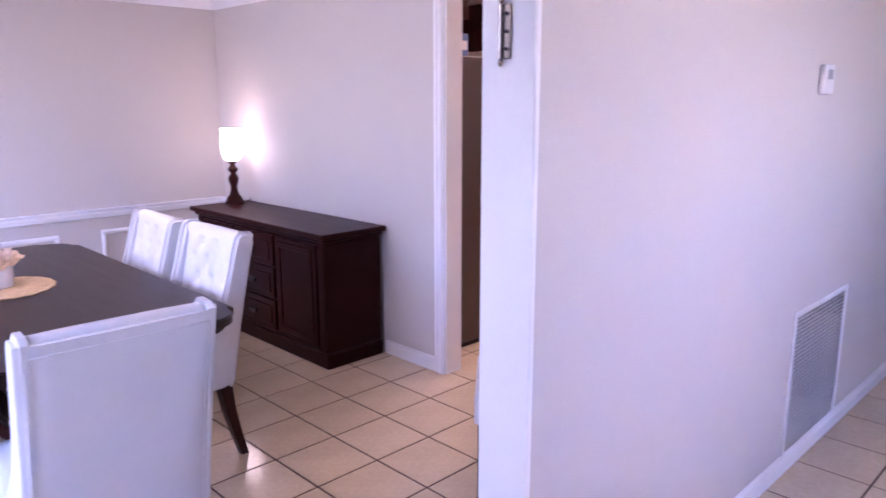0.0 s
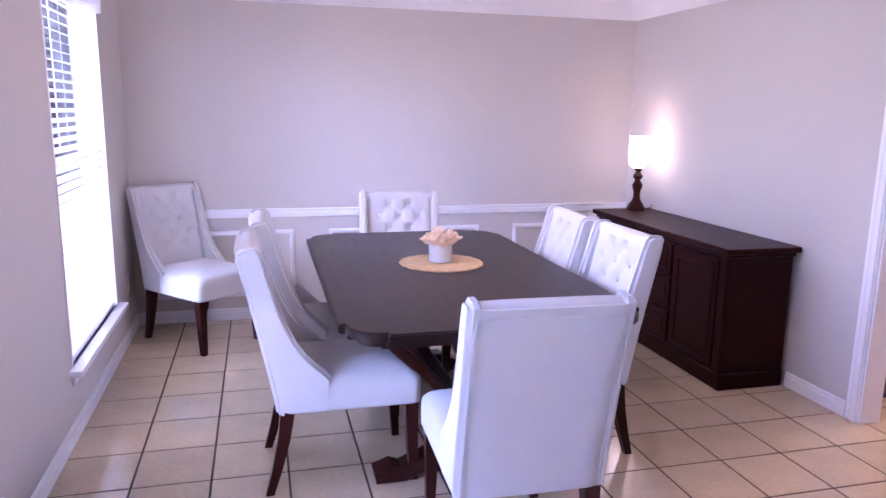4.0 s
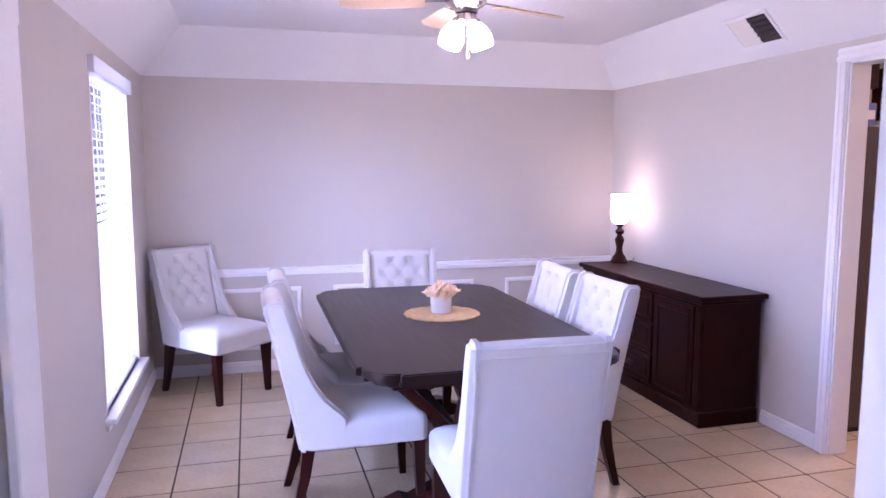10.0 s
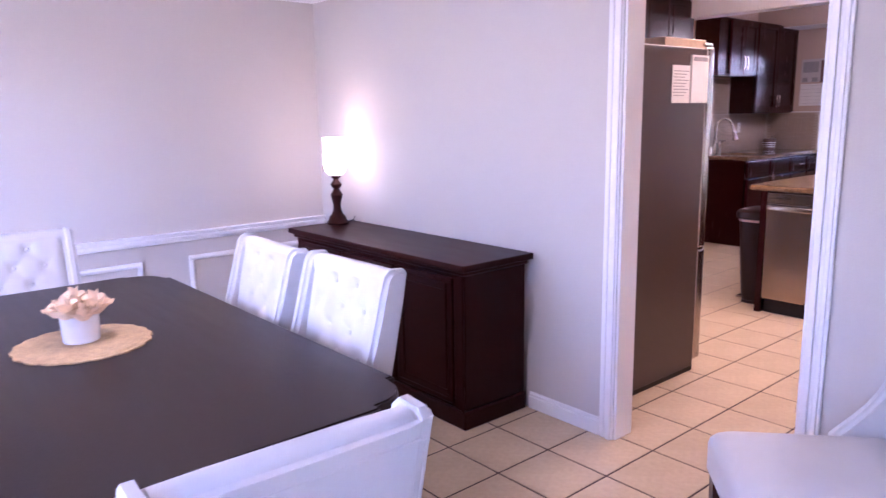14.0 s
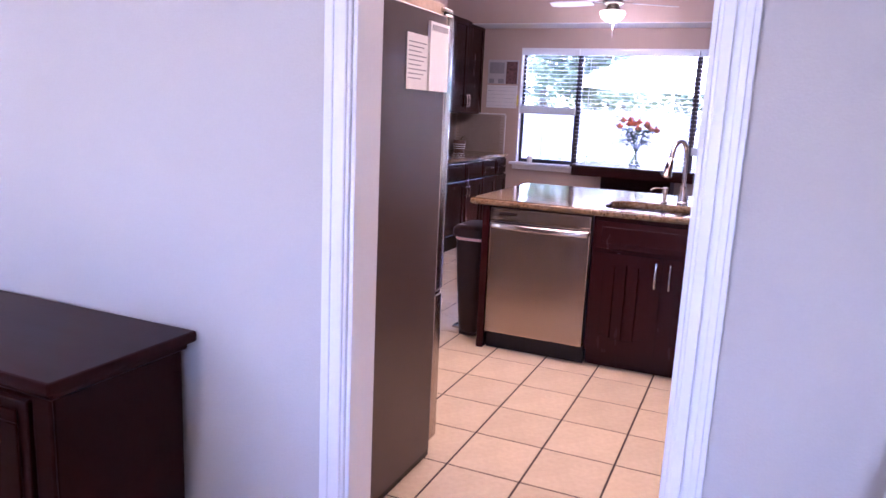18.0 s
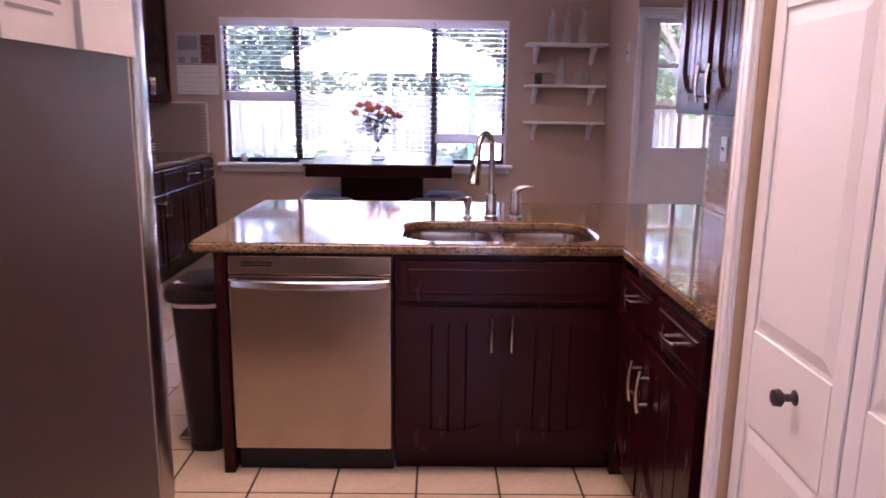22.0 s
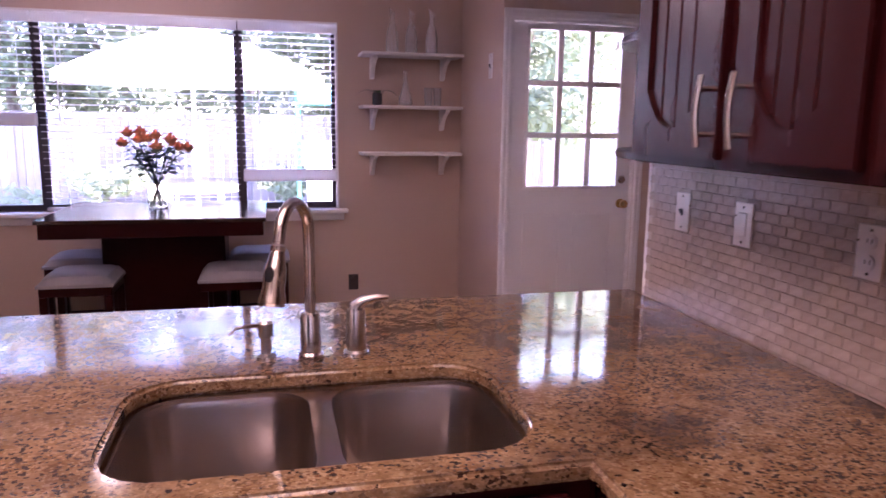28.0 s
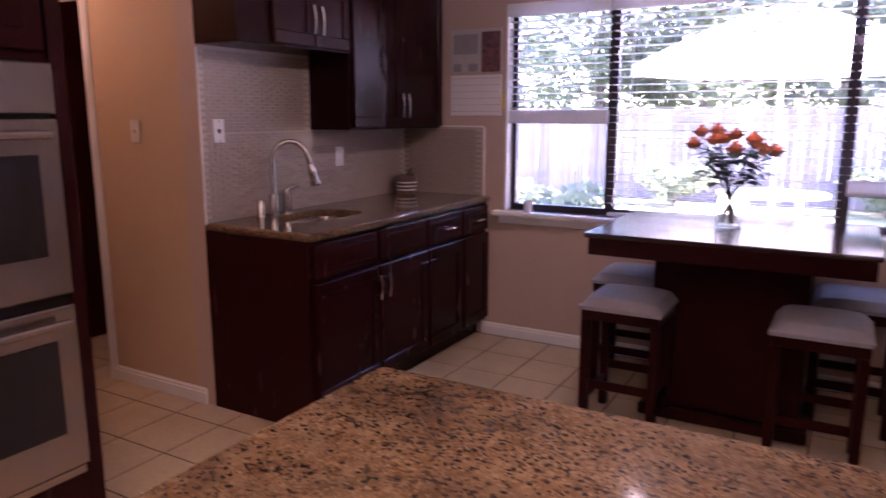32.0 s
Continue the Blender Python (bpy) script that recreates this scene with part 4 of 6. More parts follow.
def leaf_blade(bm, base, way, length, width, droop=0.3):
    way = Vector(way).normalized()
    side = way.cross(Vector((0, 0, 1)))
    side = side.normalized() if side.length > 1e-3 else Vector((1, 0, 0))
    rows = []
    for i in range(5):
        f = i / 4
        p = Vector(base) + way * length * f - Vector((0, 0, droop * length * f * f))
        w = width * math.sin(math.pi * (0.12 + 0.86 * f)) * 0.5
        rows.append([bm.verts.new(p - side * w + Vector((0, 0, 0.12 * w))), bm.verts.new(p), bm.verts.new(p + side * w + Vector((0, 0, 0.12 * w)))])
    for a, b in zip(rows, rows[1:]):
        for j in range(2):
            bm.faces.new((a[j], a[j + 1], b[j + 1], b[j]))


rng = random.Random(4)
pot = thing("flower_pot", "small white ceramic pot of peach silk roses", "flower pot", m=pose(0.97, 3.595, 0.757))
part("pot", lathe(B(), [(0.050, 0), (0.054, 0.004), (0.058, 0.085), (0.056, 0.088), (0.052, 0.084), (0.05, 0.07), (0.004, 0.068)], seg=28), WHITE, pot)
for x, y, z, r in ((-0.040, -0.025, 0.120, 0.047), (0.042, -0.02, 0.123, 0.049), (0.0, 0.040, 0.130, 0.047), (0.0, -0.048, 0.106, 0.038), (-0.055, 0.03, 0.108, 0.036), (0.060, 0.035, 0.110, 0.036)):
    bm = B()
    rose(bm, Vector((x, y, z)), r, rng)
    part("rose_head", bm, PEACH, pot)
for i in range(14):
    a = i * 0.45
    bm = B()
    tube(bm, [(0.03 * math.cos(a), 0.03 * math.sin(a), 0.085), (0.075 * math.cos(a), 0.075 * math.sin(a), 0.13 + 0.02 * rng.random())], 0.0016, 5, 0.0006)
    part("straw_sprig", bm, STRAW, pot)


def handle_bar(bm, c, length, axis, out, r=0.005, rise=0.03):
    """A bowed bar pull; axis is the way it runs and out the way it stands off."""
    c, axis, out = Vector(c), Vector(axis), Vector(out)
    pts = [c - axis * length / 2 + out * (rise * (0.75 + 0.25)) * 0.8]
    pts = [c + axis * length * (t - 0.5) + out * rise * (0.82 + 0.3 * math.sin(math.pi * t)) for t in [i / 8 for i in range(9)]]
    tube(bm, pts, r, 8)
    for t in (-0.32, 0.32):
        tube(bm, [c + axis * length * t - out * 0.001, c + axis * length * t + out * rise * 0.98], r * 0.85, 8)
    return bm


def sideboard():
    root = thing("sideboard", "espresso stained wooden sideboard with three drawers and doors", "sideboard")
    x0, x1, y0, y1 = 2.497, 2.905, 3.478, 4.972
    part("body", bx(x0 + 0.012, x1, y0 + 0.012, y1 - 0.012, 0.09, 0.735, bevel=0.004), ESPRESSO, root)
    part("plinth", bx(x0, x1, y0, y1, 0.0, 0.0895, bevel=0.006), ESPRESSO, root)
    bm = B()
    box(bm, x0 - 0.012, x1, y0 - 0.012, y1 + 0.012, 0.7355, 0.758, bevel=0.005)
    box(bm, x0 - 0.035, x1 + 0.01, y0 - 0.035, y1 + 0.035, 0.7585, 0.79, bevel=0.006, seg=2)
    part("top", bm, ESPRESSO, root)
    for a, b in ((y0 + 0.012, y0 + 0.07), (y1 - 0.07, y1 - 0.012)):
        part("corner_post", bx(x0, x0 + 0.0115, a, b, 0.0905, 0.735, bevel=0.003), ESPRESSO, root)
    cols = ((y0 + 0.08, y0 + 0.50, "door"), (y0 + 0.52, y0 + 0.98, "drawer"), (y0 + 1.0, y0 + 1.42, "door"))
    for a, b, kind in cols:
        if kind == "door":
            d = part("door", bx(x0 - 0.006, x0 + 0.0115, a, b, 0.115, 0.715, bevel=0.003), ESPRESSO, root)
            bm = B()
            for c in ((a + 0.03, b - 0.03, 0.655, 0.69), (a + 0.03, b - 0.03, 0.14, 0.175), (a + 0.03, a + 0.065, 0.175, 0.655), (b - 0.065, b - 0.03, 0.175, 0.655)):
                box(bm, x0 - 0.014, x0 - 0.006, *c, bevel=0.003)
            part("door_frame", bm, ESPRESSO, d)
        else:
            for i in range(3):
                z = 0.115 + i * 0.203
                d = part("drawer", bx(x0 - 0.010, x0 + 0.0115, a, b, z, z + 0.193, bevel=0.004), ESPRESSO, root)
                part("drawer_panel", bx(x0 - 0.016, x0 - 0.010, a + 0.035, b - 0.035, z + 0.035, z + 0.158, bevel=0.004), ESPRESSO, d)
                part("cup_pull", prism(B(), [((a + b) / 2 - 0.045, z + 0.11), ((a + b) / 2 - 0.03, z + 0.08), ((a + b) / 2 + 0.03, z + 0.08), ((a + b) / 2 + 0.045, z + 0.11)], x0 - 0.036, x0 - 0.016, "x", bevel=0.004), BRONZE, d)


sideboard()

lamp_root = thing("table_lamp", "lit table lamp with frosted glass shade and turned base", "lamp", m=pose(2.765, 4.93, 0.79))
part("base", lathe(B(), [(0.066, 0), (0.068, 0.012), (0.055, 0.026), (0.05, 0.045), (0.036, 0.06), (0.026, 0.085), (0.024, 0.12), (0.034, 0.16), (0.038, 0.18), (0.026, 0.20), (0.018, 0.215), (0.032, 0.23), (0.036, 0.245), (0.022, 0.262), (0.016, 0.275), (0.03, 0.288), (0.034, 0.298), (0.01, 0.30)], seg=24), LEGWOOD, lamp_root)
part("shade", lathe(B(), [(0.038, 0.300), (0.062, 0.325), (0.074, 0.37), (0.075, 0.42), (0.07, 0.47), (0.068, 0.50), (0.076, 0.525), (0.073, 0.525), (0.064, 0.50), (0.066, 0.47), (0.071, 0.42), (0.07, 0.37), (0.058, 0.327), (0.034, 0.303)], seg=28, cap=False), GLOW_L, lamp_root, "glowing frosted glass shade").visible_shadow = False
part("cord", tube(B(), [(0.06, 0.01, 0.004), (0.11, 0.03, 0.004), (0.135, 0.02, 0.01), (0.138, 0.02, 0.03)], 0.003, 6), BRONZE, lamp_root)


def ceiling_fan(name, m, label, shade_parts, blades, drop, span, phase, blade_mat):
    root = thing(name, label, "ceiling fan", m=m)
    part("canopy", lathe(B(), [(0.07, 0), (0.068, -0.03), (0.03, -0.055), (0.015, -0.06)], seg=20), NICKEL, root)
    if drop > 0.07:
        part("downrod", cyl(B(), (0, 0, -0.05 - drop / 2), 0.012, drop, 12), NICKEL, root)
    z = -0.06 - drop
    part("motor", lathe(B(), [(0.03, 0.02), (0.085, 0.0), (0.105, -0.035), (0.10, -0.08), (0.06, -0.105), (0.055, -0.125), (0.03, -0.13)], (0, 0, z), 24), NICKEL, root)
    for i in range(blades):
        a = phase + 360 * i / blades
        b = part("blade", prism(B(), [(0.20, -0.05), (0.30, -0.062), (span - 0.06, -0.07), (span, -0.045), (span, 0.045), (span - 0.06, 0.07), (0.30, 0.062), (0.20, 0.05)], -0.004, 0.004, bevel=0.002), blade_mat, root)
        b.matrix_basis = pose(0, 0, z - 0.07, 0, 0, a) @ pose(0, 0, 0, 11, 0, 0)
        k = part("blade_iron", prism(B(), [(0.09, -0.012), (0.18, -0.012), (0.24, -0.035), (0.26, 0.0), (0.24, 0.035), (0.18, 0.012), (0.09, 0.012)], 0.0045, 0.009, bevel=0.001), NICKEL, root)
        k.matrix_basis = b.matrix_basis
    shade_parts(root, z - 0.13)


def tulip_shades(root, z):
    part("light_fitter", lathe(B(), [(0.05, 0.0), (0.055, -0.03), (0.035, -0.055), (0.01, -0.06)], (0, 0, z), 20), NICKEL, root)
    for a in (0, 180):
        s = part("glass_shade", lathe(B(), [(0.024, 0.0), (0.040, -0.012), (0.060, -0.045), (0.071, -0.085), (0.070, -0.12), (0.062, -0.15), (0.056, -0.15), (0.064, -0.12), (0.065, -0.085), (0.054, -0.045), (0.034, -0.014), (0.018, -0.003)], seg=24, cap=False), GLOW_D, root, "glowing white glass shade")
        s.matrix_basis = pose(0, 0, z - 0.03, 0, 0, a) @ pose(0.045, 0, -0.008, 0, -20, 0) @ Matrix.Scale(0.86, 4)
        part("lamp_holder", lathe(B(), [(0.020, 0.0), (0.026, -0.004), (0.026, -0.018), (0.016, -0.024)], (0.045 * math.cos(radians(a)), 0.045 * math.sin(radians(a)), z - 0.018), 14), NICKEL, root)
    ch = part("pull_chain", tube(B(), [(0.0, -0.03, z - 0.05), (0.0, -0.03, z - 0.17)], 0.003, 6), NICKEL, root)
    part("chain_bob", lathe(B(), [(0.003, 0.04), (0.008, 0.02), (0.009, 0.0), (0.003, -0.012)], (0.0, -0.03, z - 0.20), 10), BLADE, root)


def bowl_shade(root, z):
    part("light_fitter", lathe(B(), [(0.06, 0.01), (0.075, 0.0), (0.07, -0.03)], (0, 0, z), 20), NICKEL, root)
    part("glass_bowl", lathe(B(), [(0.115, -0.02), (0.12, -0.045), (0.10, -0.085), (0.06, -0.11), (0.008, -0.12), (0.001, -0.12)], (0, 0, z), 24), GLOW_B, root, "glowing frosted glass bowl")
    part("pull_chain", tube(B(), [(0.07, 0, z - 0.02), (0.072, 0, z - 0.26)], 0.002, 6), NICKEL, root)


ceiling_fan("ceiling_fan", pose(1.05, 3.42, ZT + 0.30), "brushed nickel ceiling fan with oak blades and lit shades", tulip_shades, 5, 0.0, 0.62, 20, BLADE)
ceiling_fan("ceiling_fan", pose(8.45, 3.50, 2.82), "brushed nickel ceiling fan with white blades and lit bowl", bowl_shade, 5, 0.22, 0.62, 12, WHITE)


def register(name, m, w, h, slats, label, dark, half=False):
    """A grille with a frame and slats, facing -z of its own."""
    root = thing(name, label, "vent", m=m)
    # a dark sheet behind the slats stands in for the duct's shade
    part("shade_backing", bx(-w / 2 + 0.015, w / 2 - 0.015, -h / 2 + 0.015, h / 2 - 0.015, 0.0005, 0.003), dark, root, smooth=False)
    for b in ((-w / 2, w / 2, -h / 2, -h / 2 + 0.025), (-w / 2, w / 2, h / 2 - 0.025, h / 2), (-w / 2, -w / 2 + 0.025, -h / 2 + 0.025, h / 2 - 0.025), (w / 2 - 0.025, w / 2, -h / 2 + 0.025, h / 2 - 0.025)):
        part("frame", bx(*b, -0.008, 0.0, bevel=0.003), TRIM, root)
    bm = B()
    if half:
        part("damper_plate", bx(0.0, w / 2 - 0.025, -h / 2 + 0.025, h / 2 - 0.025, -0.004, 0.0), IVORY, root, smooth=False)
    box(bm, -w / 2 + 0.025, 0.0 if half else w / 2 - 0.025, -0.007, 0.007, -0.0006, 0.0006)
    bmesh.ops.rotate(bm, verts=bm.verts[:], matrix=Matrix.Rotation(radians(38), 3, "X"))
    # in the half-shut vent the open slats are coloured dark as if shaded
    me = finish("slat", bm, BRONZE if half else TRIM, False)
    for i in range(slats):
        s = new("slat", me)
        s.parent = root
        s.location = (0, -h / 2 + 0.03 + (h - 0.06) * (i + 0.5) / slats, -0.004)


register("ceiling_vent", pose(2.79, 3.525, 2.294, 0, 0, 90) @ pose(0, 0, 0, 45, 0, 0), 0.36, 0.23, 5, "white metal ceiling vent, half shut, open louvres coloured dark as shade", BLACK, True)
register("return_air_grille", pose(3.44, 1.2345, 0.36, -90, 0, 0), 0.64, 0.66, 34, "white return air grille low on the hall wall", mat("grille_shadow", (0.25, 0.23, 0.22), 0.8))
th = thing("thermostat", "small white thermostat on the hall wall", "thermostat")
part("housing", bx(3.12, 3.22, 1.212, 1.2345, 1.52, 1.63, bevel=0.006, seg=2), WHITE, th)
part("screen", bx(3.145, 3.195, 1.2105, 1.2118, 1.575, 1.61), INK, th, smooth=False)


def plate(name, m, kind, material=IVORY, label="ivory switch plate screwed to the wall"):
    """A wall plate facing -y."""
    root = thing(name, label, "outlet" if kind == "outlet" else "switch", m=m)
    part("plate", bx(-0.036, 0.036, -0.006, 0.0, -0.058, 0.058, bevel=0.003, seg=2), material, root)
    if kind == "outlet":
        for z in (-0.022, 0.022):
            part("socket", cyl(B(), (0, -0.007, z), 0.016, 0.004, 16, "y"), material, root)
            part("slot", bx(-0.007, -0.005, -0.0096, -0.0088, z - 0.004, z + 0.006), BLACK, root)
            part("slot", bx(0.005, 0.007, -0.0096, -0.0088, z - 0.004, z + 0.006), BLACK, root)
    elif kind == "toggle":
        part("toggle", prism(B(), [(-0.006, -0.012), (-0.016, 0.004), (-0.012, 0.010), (-0.006, 0.006)], -0.005, 0.005, "x"), BRONZE if material is not IVORY else IVORY, root)
    else:
        part("rocker", bx(-0.016, 0.016, -0.010, -0.006, -0.032, 0.032, bevel=0.002), material, root)
    for z in (-0.046, 0.046):
        part("screw", cyl(B(), (0, -0.0065, z), 0.0032, 0.002, 8, "y"), NICKEL, root)


plate("wall_outlet", pose(XW + 0.001, 5.12, 0.36, 0, 0, 90), "outlet", WHITE, "white wall outlet near the corner")

# ---- kitchen ----
def rounded(x0, x1, y0, y1, r, n=5):
    pts = []
    for cx, cy, a in ((x1 - r, y1 - r, 0), (x0 + r, y1 - r, 90), (x0 + r, y0 + r, 180), (x1 - r, y0 + r, 270)):
        for i in range(n + 1):
            t = radians(a + 90 * i / n)
            pts.append((cx + r * math.cos(t), cy + r * math.sin(t)))
    return pts


def slab(bm, outer, holes, z0, z1, bevel=0.0, seg=2):
    """A flat sheet with holes through it, from z0 to z1."""
    edges = []
    for loop in (outer, *holes):
        v = [bm.verts.new((a, b, z1)) for a, b in loop]
        edges += [bm.edges.new((v[i], v[(i + 1) % len(v)])) for i in range(len(v))]
    faces = [f for f in bmesh.ops.triangle_fill(bm, use_beauty=True, edges=edges)["geom"] if isinstance(f, bmesh.types.BMFace)]
    for e in edges:
        e.tag = True
    ext = bmesh.ops.extrude_face_region(bm, geom=faces)["geom"]
    bmesh.ops.translate(bm, verts=[g for g in ext if isinstance(g, bmesh.types.BMVert)], vec=(0, 0, z0 - z1))
    bmesh.ops.recalc_face_normals(bm, faces=bm.faces[:])
    if bevel:
        rim = [e for e in bm.edges if len(e.link_faces) == 2 and e.calc_face_angle(0) > 1.2 and abs(e.verts[0].co.z - e.verts[1].co.z) < 1e-5]
        bmesh.ops.bevel(bm, geom=rim, offset=bevel, segments=seg, affect="EDGES")
    return bm


def bowl(bm, x0, x1, y0, y1, z1, depth, r=0.07):
    rings = []
    for inset, z in ((0, z1), (0.004, z1 - 0.02), (0.012, z1 - depth * 0.8), (0.03, z1 - depth * 0.95), (0.06, z1 - depth)):
        rings.append([bm.verts.new((a, b, z)) for a, b in rounded(x0 + inset, x1 - inset, y0 + inset, y1 - inset, max(0.02, r - inset * 0.3))])
    for a, b in zip(rings, rings[1:]):
        for i in range(len(a)):
            bm.faces.new((a[i], a[(i + 1) % len(a)], b[(i + 1) % len(a)], b[i]))
    bm.faces.new(rings[-1])
    return bm


GRANITE = granite()
top = [(5.372, 3.615), (5.372, 2.065), (4.516, 2.065), (4.516, 1.366), (6.54, 1.366), (6.54, 3.615), (6.53, 3.632), (5.388, 3.632)]
hole = rounded(5.455, 5.905, 2.108, 2.868, 0.12, 6)
solo("granite_counter", slab(B(), top, [hole], 0.877, 0.915, bevel=0.009, seg=3), GRANITE, "polished speckled brown granite counter with sink cut-out", "countertop")

sink = thing("kitchen_sink", "stainless steel double bowl undermount kitchen sink", "sink")
b1, b2 = (5.465, 5.895, 2.505, 2.858), (5.465, 5.895, 2.118, 2.460)
part("rim", slab(B(), rounded(5.44, 5.92, 2.093, 2.883, 0.12, 6), [rounded(*b1, 0.09), rounded(*b2, 0.09)], 0.862, 0.8765), STEEL, sink)
part("bowl", bowl(B(), *b1, 0.866, 0.20, 0.09), STEEL, sink)
part("bowl", bowl(B(), *b2, 0.866, 0.20, 0.09), STEEL, sink)
for y in (2.68, 2.29):
    part("drain", lathe(B(), [(0.045, 0.004), (0.042, 0.006), (0.03, 0.002), (0.012, 0.0)], (5.70, y, 0.667), 20), NICKEL, sink)


def faucet(m, scale=1.0, name="kitchen_faucet", label="brushed nickel gooseneck pull-down kitchen faucet", R=0.069):
    root = thing(name, label, "faucet", m=m)
    part("base", lathe(B(), [(0.031, 0), (0.031, 0.008), (0.026, 0.014), (0.0245, 0.10), (0.021, 0.108), (0.014, 0.11)], seg=20), NICKEL, root)
    pts = [(0, 0, 0.10), (0, 0, 0.29 * scale)]
    zc = 0.330 * scale
    for i in range(1, 13):
        a = math.pi * i / 12 * 0.94
        pts.append((-R + R * math.cos(a), 0, zc + R * math.sin(a) * 1.15))
    out = (Vector(pts[-1]) - Vector(pts[-2])).normalized()
    pts.append(tuple(Vector(pts[-1]) + out * 0.03))
    part("neck", tube(B(), pts, 0.0135, 14), NICKEL, root)
    e, d = Vector(pts[-1]), (Vector(pts[-1]) - Vector(pts[-2])).normalized()
    head = part("spray_head", lathe(B(), [(0.0135, 0.012), (0.0165, 0.008), (0.0165, -0.002), (0.0150, -0.004), (0.0175, -0.016), (0.0240, -0.040), (0.0250, -0.062), (0.0240, -0.082), (0.0300, -0.108), (0.0310, -0.116), (0.0250, -0.122), (0.0220, -0.116)], seg=20), NICKEL, root)
    head.matrix_basis = Matrix.Translation(e) @ Vector((0, 0, -1)).rotation_difference(d).to_matrix().to_4x4()
    k = part("spray_button", lathe(B(), [(0.011, -0.001), (0.010, 0.002), (0.002, 0.004)], seg=14), BLACK, root)
    k.matrix_basis = head.matrix_basis @ pose(-0.0245, 0, -0.055, 0, -90, 0) @ Matrix.Diagonal((1.6, 1, 1, 1))
    return root


faucet(pose(6.015, 2.49, 0.915, 0, 0, -30), 0.90)


def lever(m):
    root = thing("side_lever", "brushed nickel single lever control beside the faucet", "lever", m=m)
    part("column", lathe(B(), [(0.032, 0), (0.031, 0.007), (0.025, 0.012), (0.0235, 0.10), (0.021, 0.112)], seg=18), NICKEL, root)
    part("lever_arm", tube(B(), [(0, 0.002, 0.095), (0.0, 0.0, 0.118), (-0.003, -0.018, 0.132), (-0.006, -0.045, 0.139), (-0.008, -0.078, 0.140)], 0.019, 12, 0.006), NICKEL, root)


def soap(m):
    root = thing("soap_dispenser", "brushed nickel soap dispenser set in the counter", "soap dispenser", m=m)
    part("base", lathe(B(), [(0.024, 0), (0.023, 0.008), (0.013, 0.014), (0.012, 0.05), (0.018, 0.056), (0.018, 0.088), (0.012, 0.094)], seg=16), NICKEL, root)
    part("spout", tube(B(), [(0, 0, 0.082), (-0.012, 0.035, 0.086), (-0.022, 0.066, 0.084), (-0.028, 0.082, 0.070)], 0.005, 8, 0.004), NICKEL, root)


lever(pose(6.016, 2.382, 0.915))
soap(pose(6.015, 2.594, 0.915))


def arch_door(root, name, w, h, m, material=None, arch_top=True, arch_bottom=True, planks=4, handle=None, lift_most=0.085):
    """A frame with curved corners over a beadboard panel, facing -y, hung at its lower left corner."""
    material = material or CABINET
    d = bpy.data.objects.new(name, None)
    bm = B()
    st = min(0.062, w * 0.2)
    x0, x1, z0, z1 = st, w - st, st, h - st
    inner, n = [], 16

    def curve(sign, zb):
        pts = []
        for i in range(n + 1):
            t = i / n
            x = x0 + (x1 - x0) * t
            lift = lift_most * (1 - min(1.0, min(t, 1 - t) / 0.48)) ** 2
            pts.append((x, zb + sign * lift))
        return pts
    inner += curve(1, z0) if arch_bottom else [(x0, z0), (x1, z0)]
    inner += (curve(-1, z1) if arch_top else [(x0, z1), (x1, z1)])[::-1]
    slab(bm, [(0, 0), (w, 0), (w, h), (0, h)], [inner], 0, 0.021, bevel=0.003, seg=2)
    bmesh.ops.rotate(bm, verts=bm.verts[:], matrix=Matrix.Rotation(radians(90), 3, "X"))
    door = part(name, bm, material, root)
    door.matrix_basis = m
    for i in range(planks):
        a, b = x0 - 0.005 + (x1 - x0 + 0.01) * i / planks, x0 - 0.005 + (x1 - x0 + 0.01) * (i + 1) / planks
        part("bead_plank", bx(a + 0.0012, b - 0.0012, -0.011, -0.002, z0 - 0.01, z1 + 0.01, bevel=0.003), material, door)
    if handle:
        hx, hz = handle
        part("bar_handle", handle_bar(B(), (hx, -0.021, hz), 0.14, (0, 0, 1), (0, -1, 0), 0.0068, 0.027), NICKEL, door, "curved nickel bar handle")
    return door


def drawer_front(root, w, h, m, handle=True, material=None, name="drawer"):
    d = part(name, bx(0, w, -0.020, 0, 0, h, bevel=0.004, seg=2), material or CABINET, root)
    d.matrix_basis = m
    part("drawer_panel", bx(0.03, w - 0.03, -0.024, -0.020, 0.03, h - 0.03, bevel=0.003), material or CABINET, d)
    if handle:
        part("bar_handle", handle_bar(B(), (w / 2, -0.023, h / 2), 0.11, (1, 0, 0), (0, -1, 0), 0.0055, 0.03), NICKEL, d, "curved nickel bar handle")
    return d


# peninsula: sink base, end panel
face_w = lambda y, z: pose(5.395, y, z, 0, 0, -90)   # a door that faces west, hung at its north edge
cab = thing("sink_base_cabinet", "espresso sink base cabinet with beadboard doors", "cabinet")
part("body", bx(5.396, 6.35, 2.05, 2.885, 0.10, 0.860 - 0.21), CABINET, cab, smooth=False)
part("front_frame", bx(5.396, 5.43, 2.05, 2.885, 0.6505, 0.876), CABINET, cab, smooth=False)
part("toe_kick", bx(5.45, 6.30, 2.05, 2.885, 0.0, 0.0995), CABINET, cab, smooth=False)
drawer_front(cab, 0.77, 0.155, face_w(2.865, 0.70), False, name="false_drawer_front")
arch_door(cab, "door", 0.375, 0.555, face_w(2.870, 0.125), handle=(0.345, 0.46), lift_most=0.03)
arch_door(cab, "door", 0.375, 0.555, face_w(2.480, 0.125), handle=(0.030, 0.46), lift_most=0.03)
end = thing("peninsula_end_panel", "espresso wooden end panel of the peninsula", "cabinet panel")
